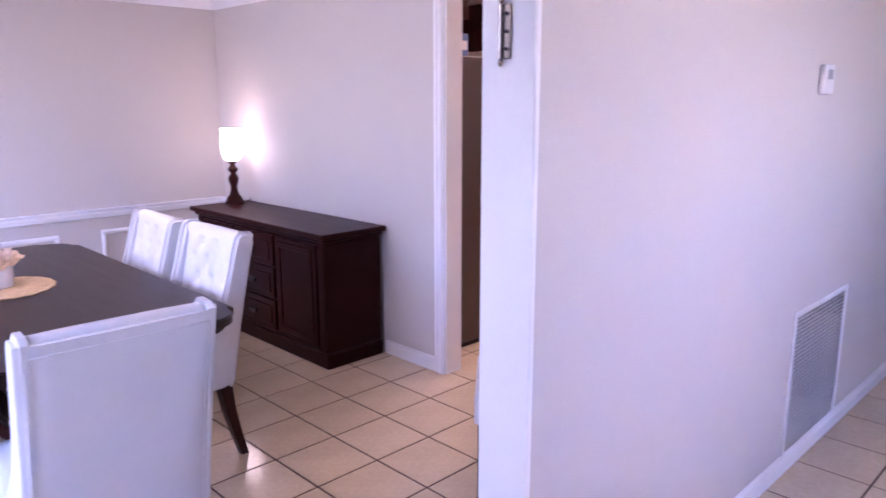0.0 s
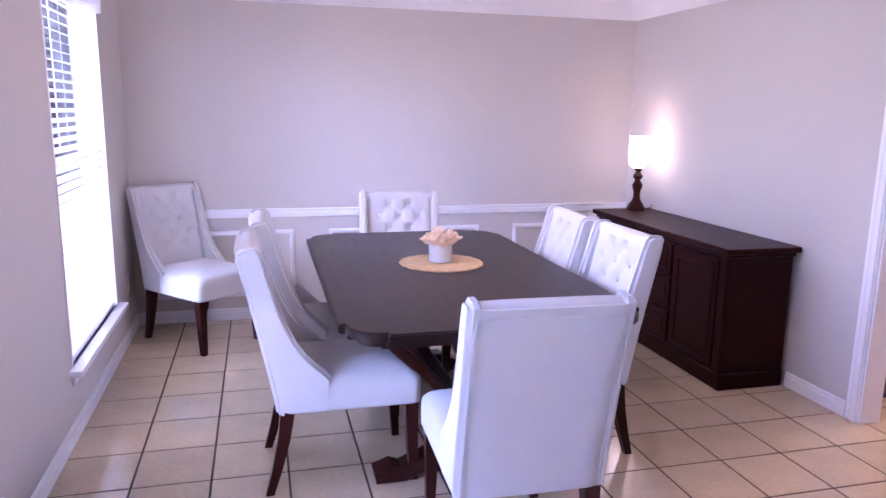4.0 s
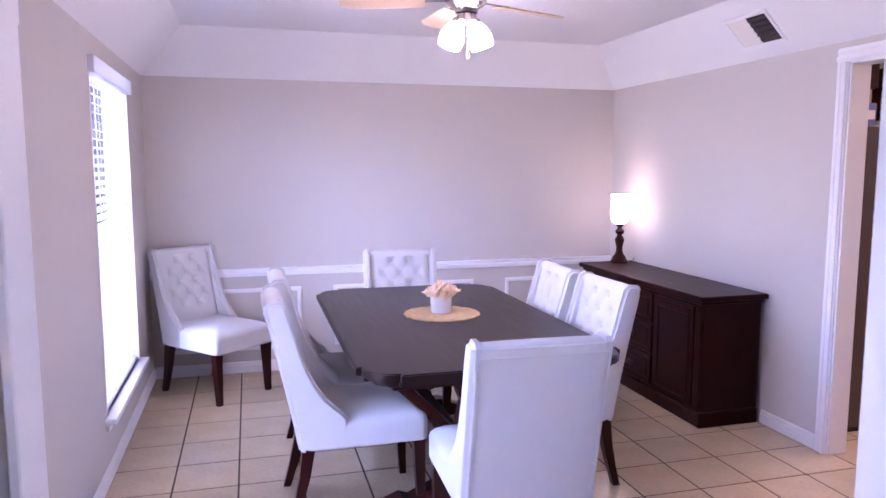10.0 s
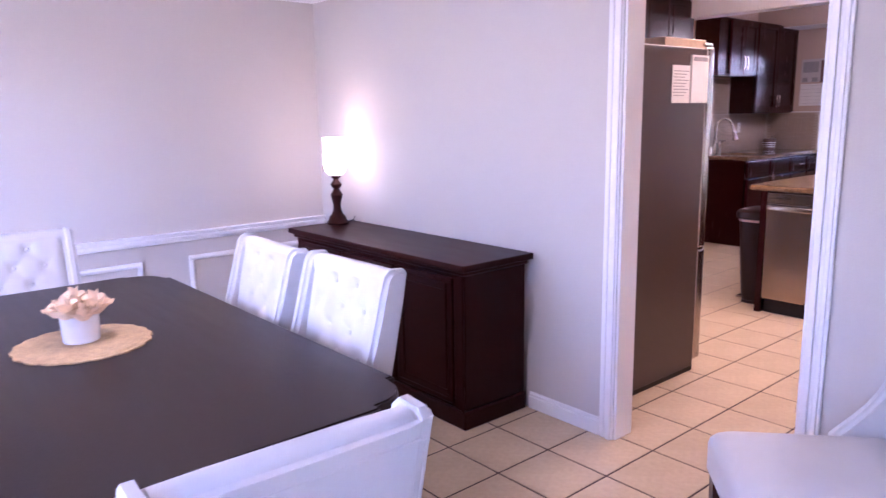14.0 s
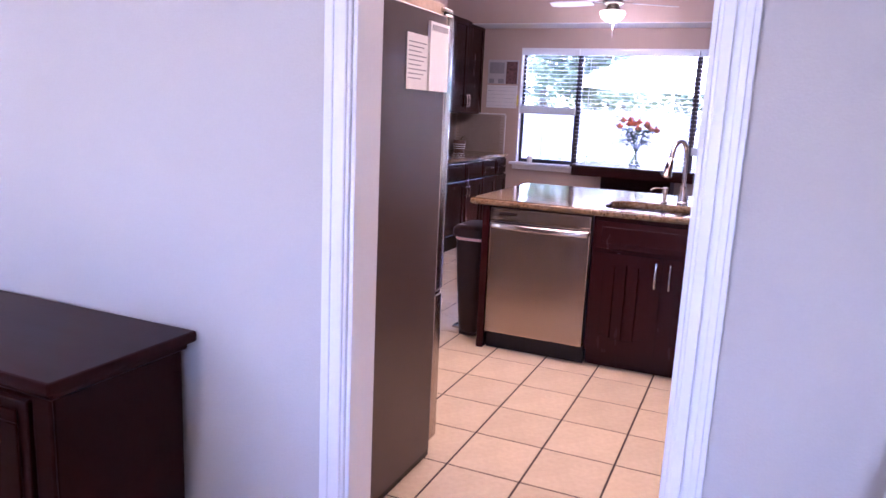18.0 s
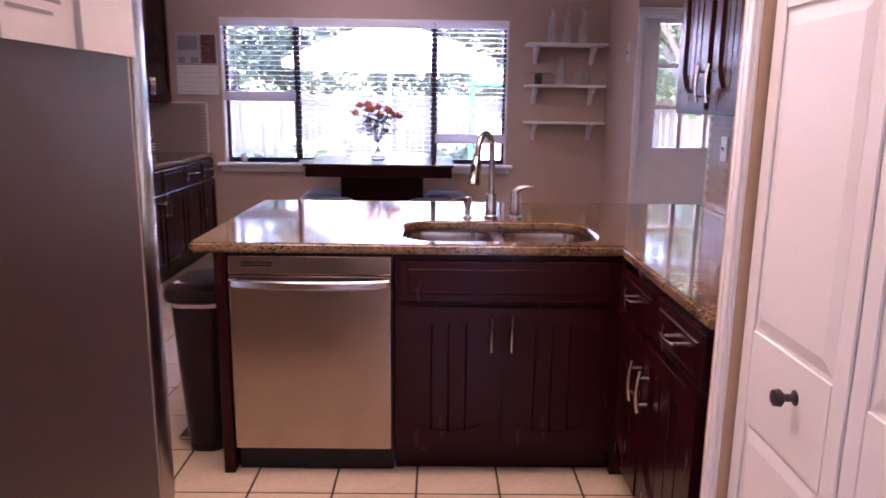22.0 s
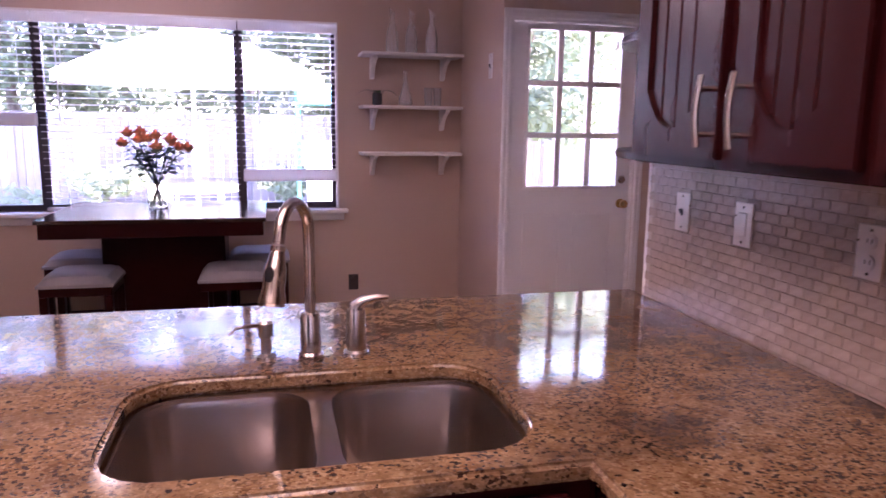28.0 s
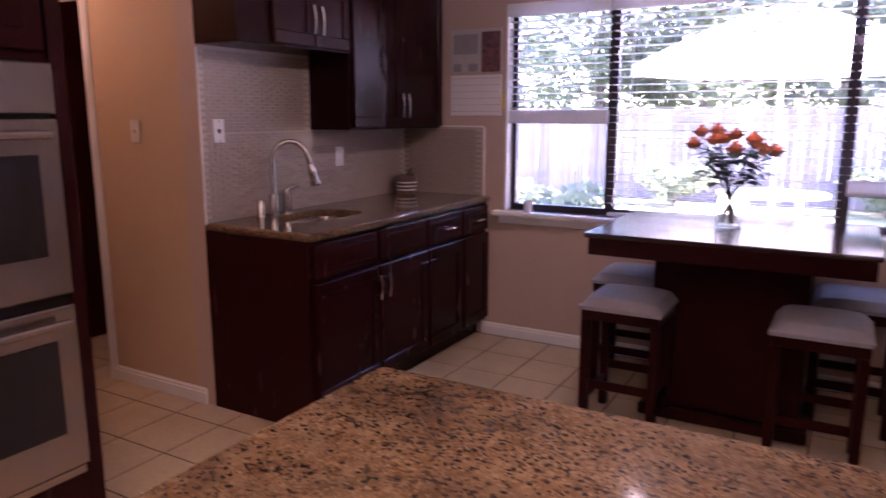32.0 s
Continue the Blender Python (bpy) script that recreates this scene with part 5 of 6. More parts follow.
part("panel", bx(5.385, 6.35, 3.502, 3.545, 0.0, 0.876, bevel=0.003), CABINET, end)
back = thing("peninsula_back_panel", "espresso wooden back panel of the peninsula", "cabinet panel")
part("panel", bx(6.352, 6.38, 1.366, 3.545, 0.0, 0.876, bevel=0.003), CABINET, back)

dw = thing("dishwasher", "stainless steel dishwasher set under the counter", "dishwasher")
part("tub", bx(5.40, 6.0, 2.893, 3.495, 0.10, 0.874), BLACK, dw, smooth=False)
part("toe_kick", bx(5.43, 6.0, 2.893, 3.495, 0.0, 0.0995), BLACK, dw, smooth=False)
door = part("door", bx(5.372, 5.3995, 2.897, 3.491, 0.112, 0.795, bevel=0.006, seg=2), STEEL_V, dw)
part("control_strip", bx(5.372, 5.3995, 2.897, 3.491, 0.798, 0.868, bevel=0.004, seg=2), STEEL_V, dw)
# dark sheet on the flat door, in place of the recess's shade
part("handle_recess_shade", bx(5.3705, 5.3718, 2.925, 3.463, 0.750, 0.790), BRONZE, dw, "dark sheet for the shaded recess behind the handle", smooth=False)
bm = B()
rows = []
for i in range(17):
    u = i / 16
    out = 0.016 + 0.036 * (1 - (2 * u - 1) ** 2) ** 0.8
    y = 2.902 + 0.584 * u
    rows.append([bm.verts.new((5.372 - out + dx, y, 0.768 + dz)) for dx, dz in ((0.016, 0.014), (0.004, 0.016), (-0.002, 0.010), (-0.003, -0.010), (0.002, -0.016), (0.016, -0.014))])
for a, b in zip(rows, rows[1:]):
    for k in range(6):
        bm.faces.new((a[k], a[(k + 1) % 6], b[(k + 1) % 6], b[k]))
bm.faces.new(rows[0])
bm.faces.new(rows[-1])
for y in (2.9, 3.463):
    box(bm, 5.350, 5.3735, y, y + 0.025, 0.753, 0.783, bevel=0.003)
part("handle", bm, STEEL, dw, "bowed full-width steel handle")
for z in (0.842, 0.832):
    part("vent_slot", bx(5.3708, 5.3719, 3.33, 3.44, z - 0.0025, z + 0.0025), BLACK, dw, smooth=False)

# cabinets on the south leg
face_n = lambda x, z: pose(x, 2.042, z, 0, 0, 180)    # a door that faces north, hung at its east edge
cab = thing("corner_base_cabinet", "espresso corner base cabinet with drawers and doors", "cabinet")
part("body", bx(4.516, 5.395, 1.366, 2.0415, 0.10, 0.876), CABINET, cab, smooth=False)
part("toe_kick", bx(4.516, 5.395, 1.366, 1.98, 0.0, 0.0995), CABINET, cab, smooth=False)
drawer_front(cab, 0.395, 0.15, face_n(5.350, 0.705))
drawer_front(cab, 0.375, 0.15, face_n(4.920, 0.705))
arch_door(cab, "door", 0.325, 0.555, face_n(5.350, 0.125), planks=3, arch_top=False, handle=(0.285, 0.40))
arch_door(cab, "door", 0.455, 0.555, face_n(5.005, 0.125), planks=4, arch_top=False, handle=(0.035, 0.40))
cab = thing("corner_base_carcass", "espresso cabinet carcass under the counter corner", "cabinet")
part("body", bx(5.397, 6.35, 1.366, 2.048, 0.0, 0.876), CABINET, cab, smooth=False)

# wall cabinets over the south leg
UZ = 1.385
for lo, hi, doors in ((5.236, 5.95, ((5.935, 0.335, 0.305), (5.557, 0.31, 0.032))), (4.518, 5.235, ((5.215, 0.315, 0.275), (4.865, 0.335, 0.035)))):
    cab = thing("wall_cabinet", "glossy espresso wall cabinet with scalloped beadboard doors", "cabinet", "wall cabinets")
    part("body", bx(lo, hi, 1.366, 1.70, UZ, 2.40, bevel=0.002), CABINET, cab)
    for x, w, hx in doors:
        arch_door(cab, "door", w, 0.96, pose(x, 1.70, UZ + 0.02, 0, 0, 180), handle=(hx, 0.095))
sh = thing("rounded_end_shelf", "espresso quarter-round open shelves at the cabinet end", "shelf")
for z in (UZ, UZ + 0.30):
    arc = [(5.9505 + 0.46 * math.sin(radians(a)), 1.367 + 0.31 * math.cos(radians(a))) for a in range(0, 91, 9)]
    part("shelf_board", prism(B(), [(5.9505, 1.367)] + arc, z, z + 0.022, bevel=0.004, seg=2), CABINET, sh)
part("back_strip", bx(5.951, 5.985, 1.3665, 1.38, UZ + 0.0225, UZ + 0.2995, bevel=0.002), CABINET, sh)

# north run with the small sink
topn = [(7.685, 4.80), (9.497, 4.80), (9.497, 5.472), (7.685, 5.472)]
holen = [(7.93, 5.10), (8.02, 5.03), (8.35, 5.03), (8.43, 5.08), (8.43, 5.25), (8.36, 5.33), (8.05, 5.33), (7.95, 5.24)]
solo("bar_counter", slab(B(), topn, [holen], 0.912, 0.95, bevel=0.009, seg=3), GRANITE, "polished speckled granite counter with small sink", "countertop")
sk = thing("bar_sink", "small stainless steel undermount bar sink", "sink")
part("bowl", bowl(B(), 7.94, 8.42, 5.035, 5.325, 0.911, 0.16, 0.06), STEEL, sk)
part("drain", lathe(B(), [(0.04, 0.004), (0.03, 0.002), (0.01, 0.0)], (8.18, 5.18, 0.752), 16), NICKEL, sk)
faucet(pose(8.10, 5.405, 0.95, 0, 0, 133), 0.84, "bar_faucet", "brushed nickel gooseneck bar faucet", 0.095)
fa = thing("bar_soap_dispenser", "brushed nickel soap dispenser beside the bar sink", "soap dispenser", m=pose(8.00, 5.40, 0.95))
part("column", lathe(B(), [(0.024, 0), (0.022, 0.006), (0.02, 0.075), (0.014, 0.085)], seg=16), NICKEL, fa)
lever(pose(8.21, 5.41, 0.95, 0, 0, 60))
face_s = lambda x, z: pose(x, 4.892, z)
bar_fit = Matrix.Translation((0, 5.472 * (1 - 1.107), 0)) @ Matrix.Diagonal((1, 1.107, 1.038, 1))    # deeper and taller than the peninsula's units
for (a, b), hnd in (((7.70, 8.22), True), ((8.22, 8.71), True), ((8.71, 9.13), False), ((9.13, 9.495), False)):
    cab = thing("base_cabinet", "espresso base cabinet with one drawer and door", "cabinet", "bar base cabinets", m=bar_fit)
    part("body", bx(a + 0.0006, b - 0.0006, 4.893, 5.472, 0.10, 0.70 if b < 8.72 else 0.876), CABINET, cab, smooth=False)
    if b < 8.72:
        part("front_frame", bx(a + 0.0006, b - 0.0006, 4.893, 4.93, 0.7005, 0.876), CABINET, cab, smooth=False)
    part("toe_kick", bx(a + 0.0006, b - 0.0006, 4.95, 5.472, 0.0, 0.0995), CABINET, cab, smooth=False)
    drawer_front(cab, b - a - 0.03, 0.155, face_s(a + 0.015, 0.705), not hnd)
    d = part("door", bx(a + 0.015, b - 0.015, 4.872, 4.892, 0.125, 0.685, bevel=0.004), CABINET, cab)
    bm = B()
    x0, x1 = a + 0.015, b - 0.015
    for c in ((x0, x1, 0.625, 0.685), (x0, x1, 0.125, 0.185), (x0, x0 + 0.06, 0.185, 0.625), (x1 - 0.06, x1, 0.185, 0.625)):
        box(bm, c[0], c[1], 4.865, 4.872, c[2], c[3], bevel=0.003)
    part("door_frame", bm, CABINET, d)
    if hnd:
        part("bar_handle", handle_bar(B(), (b - 0.04 if a < 8 else a + 0.04, 4.865, 0.585), 0.12, (0, 0, 1), (0, -1, 0), 0.005, 0.03), NICKEL, d, "curved nickel bar handle")
part("side_panel", bx(7.686, 7.6995, 4.893, 5.472, 0.0, 0.876), CABINET, cab)

for (a, b, z0, nm) in ((7.69, 8.495, 1.80, "wall_cabinet"), (8.50, 9.495, 1.39, "wall_cabinet")):
    cab = thing(nm, "espresso wall cabinet with framed doors and nickel handles", "cabinet", "bar wall cabinets")
    part("body", bx(a, b, 5.19, 5.472, z0, 2.40, bevel=0.002), CABINET, cab)
    x_from = a + (0.20 if a < 8 else 0.0)
    mid = (x_from + b) / 2
    for i, (x0, x1) in enumerate(((x_from + 0.012, mid - 0.003), (mid + 0.003, b - 0.012))):
        d = part("door", bx(x0, x1, 5.168, 5.1895, z0 + 0.012, 2.385, bevel=0.004), CABINET, cab)
        bm = B()
        for c in ((x0, x1, 2.325, 2.385), (x0, x1, z0 + 0.012, z0 + 0.072), (x0, x0 + 0.06, z0 + 0.072, 2.325), (x1 - 0.06, x1, z0 + 0.072, 2.325)):
            box(bm, c[0], c[1], 5.160, 5.168, c[2], c[3], bevel=0.003)
        part("door_frame", bm, CABINET, d)
        part("bar_handle", handle_bar(B(), (x1 - 0.03 if i == 0 else x0 + 0.03, 5.160, z0 + 0.14), 0.14, (0, 0, 1), (0, -1, 0), 0.0055, 0.03), NICKEL, d, "curved nickel bar handle")

# double wall oven in its tall cabinet
ov = thing("oven_cabinet", "tall espresso cabinet that holds a double wall oven", "cabinet")
part("side_panel", bx(6.605, 6.655, 4.875, 5.615, 0.0, 2.45, bevel=0.003), CABINET, ov)
part("side_panel", bx(5.80, 5.845, 4.875, 5.615, 0.0, 2.45, bevel=0.003), CABINET, ov)
part("base", bx(5.8455, 6.6045, 4.875, 5.615, 0.0, 0.30, bevel=0.003), CABINET, ov)
part("upper_body", bx(5.8455, 6.6045, 4.89, 5.615, 1.63, 2.45, bevel=0.003), CABINET, ov)
for a, b in ((5.86, 6.22), (6.23, 6.59)):
    d = part("door", bx(a, b, 4.868, 4.8895, 1.66, 2.42, bevel=0.004), CABINET, ov)
    part("door_panel", bx(a + 0.06, b - 0.06, 4.862, 4.868, 1.72, 2.36, bevel=0.004), CABINET, d)
o = thing("double_oven", "stainless steel double wall oven with black glass doors", "oven")
part("body", bx(5.8465, 6.6035, 4.89, 5.45, 0.301, 1.629), BLACK, o, smooth=False)
part("control_panel", bx(5.848, 6.602, 4.862, 4.8895, 1.475, 1.625, bevel=0.004), STEEL, o)
for z0, z1 in ((0.915, 1.46), (0.335, 0.88)):
    d = part("door", bx(5.848, 6.602, 4.858, 4.8895, z0, z1, bevel=0.005), STEEL, o)
    part("window", bx(5.92, 6.53, 4.8545, 4.8578, z0 + 0.13, z1 - 0.105, bevel=0.001), OVENGLASS, d, "black glass window")
    bm = B()
    tube(bm, [(5.90, 4.815, z1 - 0.045), (6.55, 4.815, z1 - 0.045)], 0.013, 12)
    for x in (5.93, 6.52):
        tube(bm, [(x, 4.857, z1 - 0.045), (x, 4.815, z1 - 0.045)], 0.009, 8)
    part("handle", bm, STEEL, d)
part("vent_strip", bx(5.86, 6.59, 4.866, 4.889, 0.305, 0.33), STEEL, o)

# fridge by the doorway
fr = thing("refrigerator", "dark grey refrigerator with stainless doors and bottom freezer", "refrigerator")
part("cabinet", bx(3.12, 3.965, 3.20, 4.10, 0.03, 1.752, bevel=0.004), FRIDGE, fr)
part("base_grille", bx(3.15, 3.98, 3.21, 4.09, 0.0, 0.0295), BLACK, fr)
for z0, z1 in ((0.70, 1.765), (0.06, 0.69)):
    d = part("door", bx(3.968, 4.045, 3.203, 4.097, z0, z1, bevel=0.012, seg=3), STEEL, fr)
    bm = B()
    if z0 > 0.5:
        tube(bm, [(4.085, 4.02, 0.80), (4.095, 4.02, 1.1), (4.085, 4.02, 1.45)], 0.012, 10)
        for z in (0.84, 1.41):
            tube(bm, [(4.044, 4.02, z), (4.086, 4.02, z)], 0.01, 8)
    else:
        tube(bm, [(4.085, 3.30, 0.62), (4.095, 3.65, 0.62), (4.085, 4.0, 0.62)], 0.012, 10)
        for y in (3.34, 3.96):
            tube(bm, [(4.044, y, 0.62), (4.086, y, 0.62)], 0.01, 8)
    part("handle", bm, STEEL, d)
for z in (1.7655, 0.69):
    part("hinge", bx(3.95, 4.03, 3.205, 3.25, z, z + 0.016, bevel=0.003), NICKEL, fr)
for nm, a, b, z0, z1, lab in (("note_sheet", 3.640, 3.800, 1.478, 1.662, "printed paper sheet held on the fridge side"), ("note_pad", 3.803, 3.962, 1.478, 1.716, "long paper notepad held on the fridge side")):
    n_ = thing(nm, lab, "paper")
    part("sheet", bx(a, b, 3.1955 if nm == "note_sheet" else 3.188, 3.1985, z0, z1), PAPER, n_, smooth=False)
    for i in range(9):
        zz = z1 - 0.03 - i * (z1 - z0 - 0.05) / 9
        if nm == "note_sheet" or i < 1:
            part("text_line", bx(a + 0.012, b - 0.012 - 0.02 * (i % 3), 3.1945 if nm == "note_sheet" else 3.187, 3.1953 if nm == "note_sheet" else 3.1878, zz, zz + (0.004 if nm == "note_sheet" else 0.02)), INK, n_, smooth=False)
bxo = thing("storage_box", "open wooden tray on top of the fridge", "tray")
bm = B()
for b in ((3.60, 3.98, 3.22, 3.23), (3.60, 3.98, 3.56, 3.57), (3.60, 3.61, 3.23, 3.56), (3.97, 3.98, 3.23, 3.56)):
    box(bm, *b, 1.7525, 1.796, bevel=0.002)
box(bm, 3.61, 3.97, 3.23, 3.56, 1.7525, 1.760)
part("tray", bm, BLADE, bxo)
pk = thing("food_box", "small blue and white carton on the fridge", "carton")
part("carton", bx(3.24, 3.40, 3.25, 3.42, 1.7525, 1.88, bevel=0.002), mat("blue_carton", (0.10, 0.14, 0.30), 0.5), pk)
part("print_band", bx(3.25, 3.39, 3.2488, 3.2499, 1.79, 1.84), PAPER, pk, smooth=False)
cab = thing("fridge_wall_cabinet", "espresso wall cabinet over the refrigerator", "cabinet")
part("body", bx(3.052, 3.33, 3.18, 4.12, 1.95, 2.61, bevel=0.003), CABINET, cab)

# pull-out bin
tc = thing("trash_can", "black plastic step bin with a lid and liner", "trash can", m=pose(5.68, 3.676, 0))


def shell(bm, rings, r):
    """A closed body through rounded rectangles (half length, half width, z)."""
    loops = [[bm.verts.new((x, y, z)) for x, y in rounded(-a, a, -b, b, min(r, b - 0.01))] for a, b, z in rings]
    for p, q in zip(loops, loops[1:]):
        for k in range(len(p)):
            bm.faces.new((p[k], p[(k + 1) % len(p)], q[(k + 1) % len(q)], q[k]))
    bm.faces.new(loops[0][::-1])
    bm.faces.new(loops[-1])
    return bm


BINPLASTIC = mat("brown_black_bin_plastic", (0.016, 0.006, 0.006), 0.42, spec=0.2, var=0.2, scale=8, bump=0.05)
part("body", shell(B(), ((0.118, 0.070, 0.02), (0.128, 0.077, 0.06), (0.150, 0.094, 0.40), (0.162, 0.103, 0.630)), 0.06), BINPLASTIC, tc)
part("base", shell(B(), ((0.122, 0.074, 0.0), (0.122, 0.074, 0.0195)), 0.06), BINPLASTIC, tc)
part("liner", shell(B(), ((0.1635, 0.1045, 0.623), (0.1665, 0.1075, 0.628), (0.165, 0.106, 0.640)), 0.06), mat("pink_liner", (0.62, 0.42, 0.38), 0.5), tc, "pinkish liner edge under the lid")
part("lid", shell(B(), ((0.170, 0.112, 0.6405), (0.182, 0.124, 0.648), (0.185, 0.127, 0.668), (0.181, 0.123, 0.694), (0.166, 0.108, 0.708), (0.120, 0.075, 0.716), (0.05, 0.03, 0.719)), 0.075), BINPLASTIC, tc)
part("label_strip", bx(-0.125, -0.085, 0.025, 0.085, 0.7115, 0.7150), INK, tc, "grey printed strip on the lid", smooth=False)
part("pedal", bx(-0.05, 0.05, 0.0745, 0.135, 0.012, 0.028, bevel=0.005), STEEL, tc)

# outlets and switches
for x, kd in ((6.24, "toggle"), (5.955, "rocker"), (5.545, "outlet")):
    plate("wall_plate", pose(x, YKS + 0.0085, 1.22, 0, 0, 180), kd, SATIN, "satin metal wall plate on the backsplash")
plate("wall_plate", pose(7.80, YKN - 0.009, 1.395), "toggle", WHITE, "white switch plate on the backsplash")
plate("wall_plate", pose(8.75, YKN - 0.009, 1.226), "outlet", WHITE, "white outlet plate on the backsplash")
plate("wall_plate", pose(7.6895, 5.937, 1.39, 0, 0, -90), "toggle", IVORY, "ivory switch plate on the tan wall")
plate("wall_plate", pose(8.775, 1.2005, 1.835, 0, 0, 180) @ Matrix.Diagonal((1, 1, 1.35, 1)), "toggle", WHITE, "white switch plate with a dark toggle on the return wall")
plate("wall_plate", pose(XKE - 0.0005, 2.0, 0.31, 0, 0, -90), "outlet", BRONZE, "dark bronze outlet plate on the wall")


# ---- breakfast corner ----
tb = thing("breakfast_table", "dark wooden counter-height table with block pedestal", "table", m=pose(8.815, 3.19, 0))
part("tabletop", bx(-0.45, 0.45, -0.585, 0.585, 0.925, 0.947, bevel=0.004, seg=2), TABLEGLOSS, tb)
part("apron", bx(-0.435, 0.435, -0.57, 0.57, 0.845, 0.9245, bevel=0.003), ESPRESSO, tb)
part("pedestal", bx(-0.10, 0.30, -0.34, 0.34, 0.06, 0.8445, bevel=0.006), ESPRESSO, tb)
part("plinth", bx(-0.14, 0.34, -0.38, 0.38, 0.0, 0.0595, bevel=0.008), ESPRESSO, tb)


def stool(m):
    root = thing("bar_stool", "dark wooden stool with a grey cushioned seat", "stool", "breakfast stools", m)
    bm = B()
    n, g = 12, []
    for i in range(n + 1):
        row = []
        for j in range(n + 1):
            u, w = 2 * i / n - 1, 2 * j / n - 1
            row.append(bm.verts.new((0.19 * u, 0.19 * w, 0.60 + 0.055 * ((1 - abs(u) ** 5) * (1 - abs(w) ** 5)) ** 0.5)))
        g.append(row)
    for i in range(n):
        for j in range(n):
            bm.faces.new((g[i][j], g[i + 1][j], g[i + 1][j + 1], g[i][j + 1]))
    box(bm, -0.19, 0.19, -0.19, 0.19, 0.585, 0.602)
    part("seat_cushion", bm, GREYSEAT, root)
    part("seat_frame", bx(-0.18, 0.18, -0.18, 0.18, 0.535, 0.5845, bevel=0.004), ESPRESSO, root)
    for x in (-0.16, 0.16):
        for y in (-0.16, 0.16):
            part("leg", bx(x - 0.02, x + 0.02, y - 0.02, y + 0.02, 0.0, 0.5345, bevel=0.003), ESPRESSO, root)
    for y in (-0.16, 0.16):
        part("stretcher", bx(-0.1395, 0.1395, y - 0.01, y + 0.01, 0.13, 0.17, bevel=0.003), ESPRESSO, root)
    for x in (-0.16, 0.16):
        part("stretcher", bx(x - 0.01, x + 0.01, -0.1395, 0.1395, 0.20, 0.24, bevel=0.003), ESPRESSO, root)
    return root


st = stool(pose(8.56, 3.60, 0))
for x, y in ((8.56, 2.79), (9.10, 3.72), (9.10, 2.66)):
    copy_thing(st, pose(x, y, 0))

rng = random.Random(9)
va = thing("rose_vase", "glass jar of coral orange roses on the table", "vase", m=pose(8.88, 3.235, 0.947))
part("jar", lathe(B(), [(0.052, 0), (0.058, 0.006), (0.058, 0.13), (0.050, 0.15), (0.053, 0.165), (0.050, 0.165), (0.047, 0.15), (0.054, 0.128), (0.054, 0.01), (0.002, 0.008)], seg=28), GLASS, va, "clear glass jar")
heads = []
for i in range(13):
    a, r = i * 2.4, 0.045 + 0.145 * (i / 13) ** 0.7
    heads.append((r * math.cos(a), r * 1.15 * math.sin(a), 0.41 - 0.30 * r + 0.09 * rng.random()))
for x, y, z in heads:
    part("stem", tube(B(), [(-0.25 * x, -0.25 * y, 0.015), (0.1 * x, 0.1 * y, 0.16), (0.6 * x, 0.6 * y, 0.30), (x, y, z - 0.01)], 0.0032, 6), LEAF, va)
    bm = B()
    rose(bm, Vector((x, y, z)), 0.034 + 0.008 * rng.random(), rng)
    part("rose_head", bm, ORANGE, va)
for i in range(110):
    a, f = rng.random() * 6.28, rng.random()
    r = 0.02 + 0.11 * f
    bm = B()
    leaf_blade(bm, (r * math.cos(a), r * math.sin(a), 0.21 + 0.15 * rng.random()), (math.cos(a + 0.5 * (rng.random() - 0.5)), math.sin(a), 0.1 + 0.5 * rng.random()), 0.095, 0.058, 0.35)
    part("leaf", bm, LEAF, va)

# shelves
SH = (1.945, 1.59, 1.268)
for z in SH:
    s = thing("wall_shelf", "white wall shelf on two scrolled brackets", "shelf", "wall shelves")
    part("board", bx(9.25, 9.4995, 1.250, 1.955, z - 0.02, z, bevel=0.003), TRIM, s)
    for y in (1.35, 1.86):
        part("bracket", prism(B(), [(9.4995, z - 0.0205), (9.30, z - 0.0205), (9.30, z - 0.045), (9.36, z - 0.06), (9.41, z - 0.09), (9.45, z - 0.14), (9.455, z - 0.165), (9.4995, z - 0.17)], y - 0.015, y + 0.015, "y", bevel=0.003), TRIM, s)
bottle = [(0.038, 0), (0.042, 0.004), (0.042, 0.10), (0.034, 0.14), (0.016, 0.19), (0.015, 0.22), (0.022, 0.255), (0.020, 0.255), (0.0125, 0.22), (0.013, 0.19), (0.031, 0.14), (0.039, 0.10), (0.039, 0.008), (0.001, 0.006)]
for y in (1.735, 1.60, 1.455):
    c = thing("glass_carafe", "clear glass carafe on the top shelf", "carafe", "carafes", pose(9.37, y, 1.945))
    bm = lathe(B(), [(a, h * 1.12) for a, h in bottle], seg=22, cap=False)
    for v in bm.verts:
        if v.co.z > 0.27:
            v.co.z += 0.9 * v.co.y
    part("glass", bm, SHELFGLASS, c)
c = thing("glass_vase", "clear bottle-shaped glass vase on the shelf", "vase", m=pose(9.37, 1.64, 1.59))
part("glass", lathe(B(), [(0.045, 0), (0.05, 0.02), (0.045, 0.06), (0.02, 0.13), (0.012, 0.20), (0.015, 0.24), (0.013, 0.24), (0.010, 0.20), (0.017, 0.13), (0.042, 0.06), (0.046, 0.02), (0.001, 0.006)], seg=22, cap=False), SHELFGLASS, c)
for y in (1.475, 1.41):
    c = thing("drinking_glass", "tall clear drinking glass on the shelf", "glass", "shelf glasses", pose(9.37, y, 1.59))
    part("glass", lathe(B(), [(0.026, 0), (0.03, 0.13), (0.028, 0.13), (0.024, 0.008), (0.001, 0.006)], seg=18, cap=False), SHELFGLASS, c)
c = thing("shelf_plant", "small orchid in a dark glass pot on the shelf", "plant", m=pose(9.36, 1.84, 1.59))
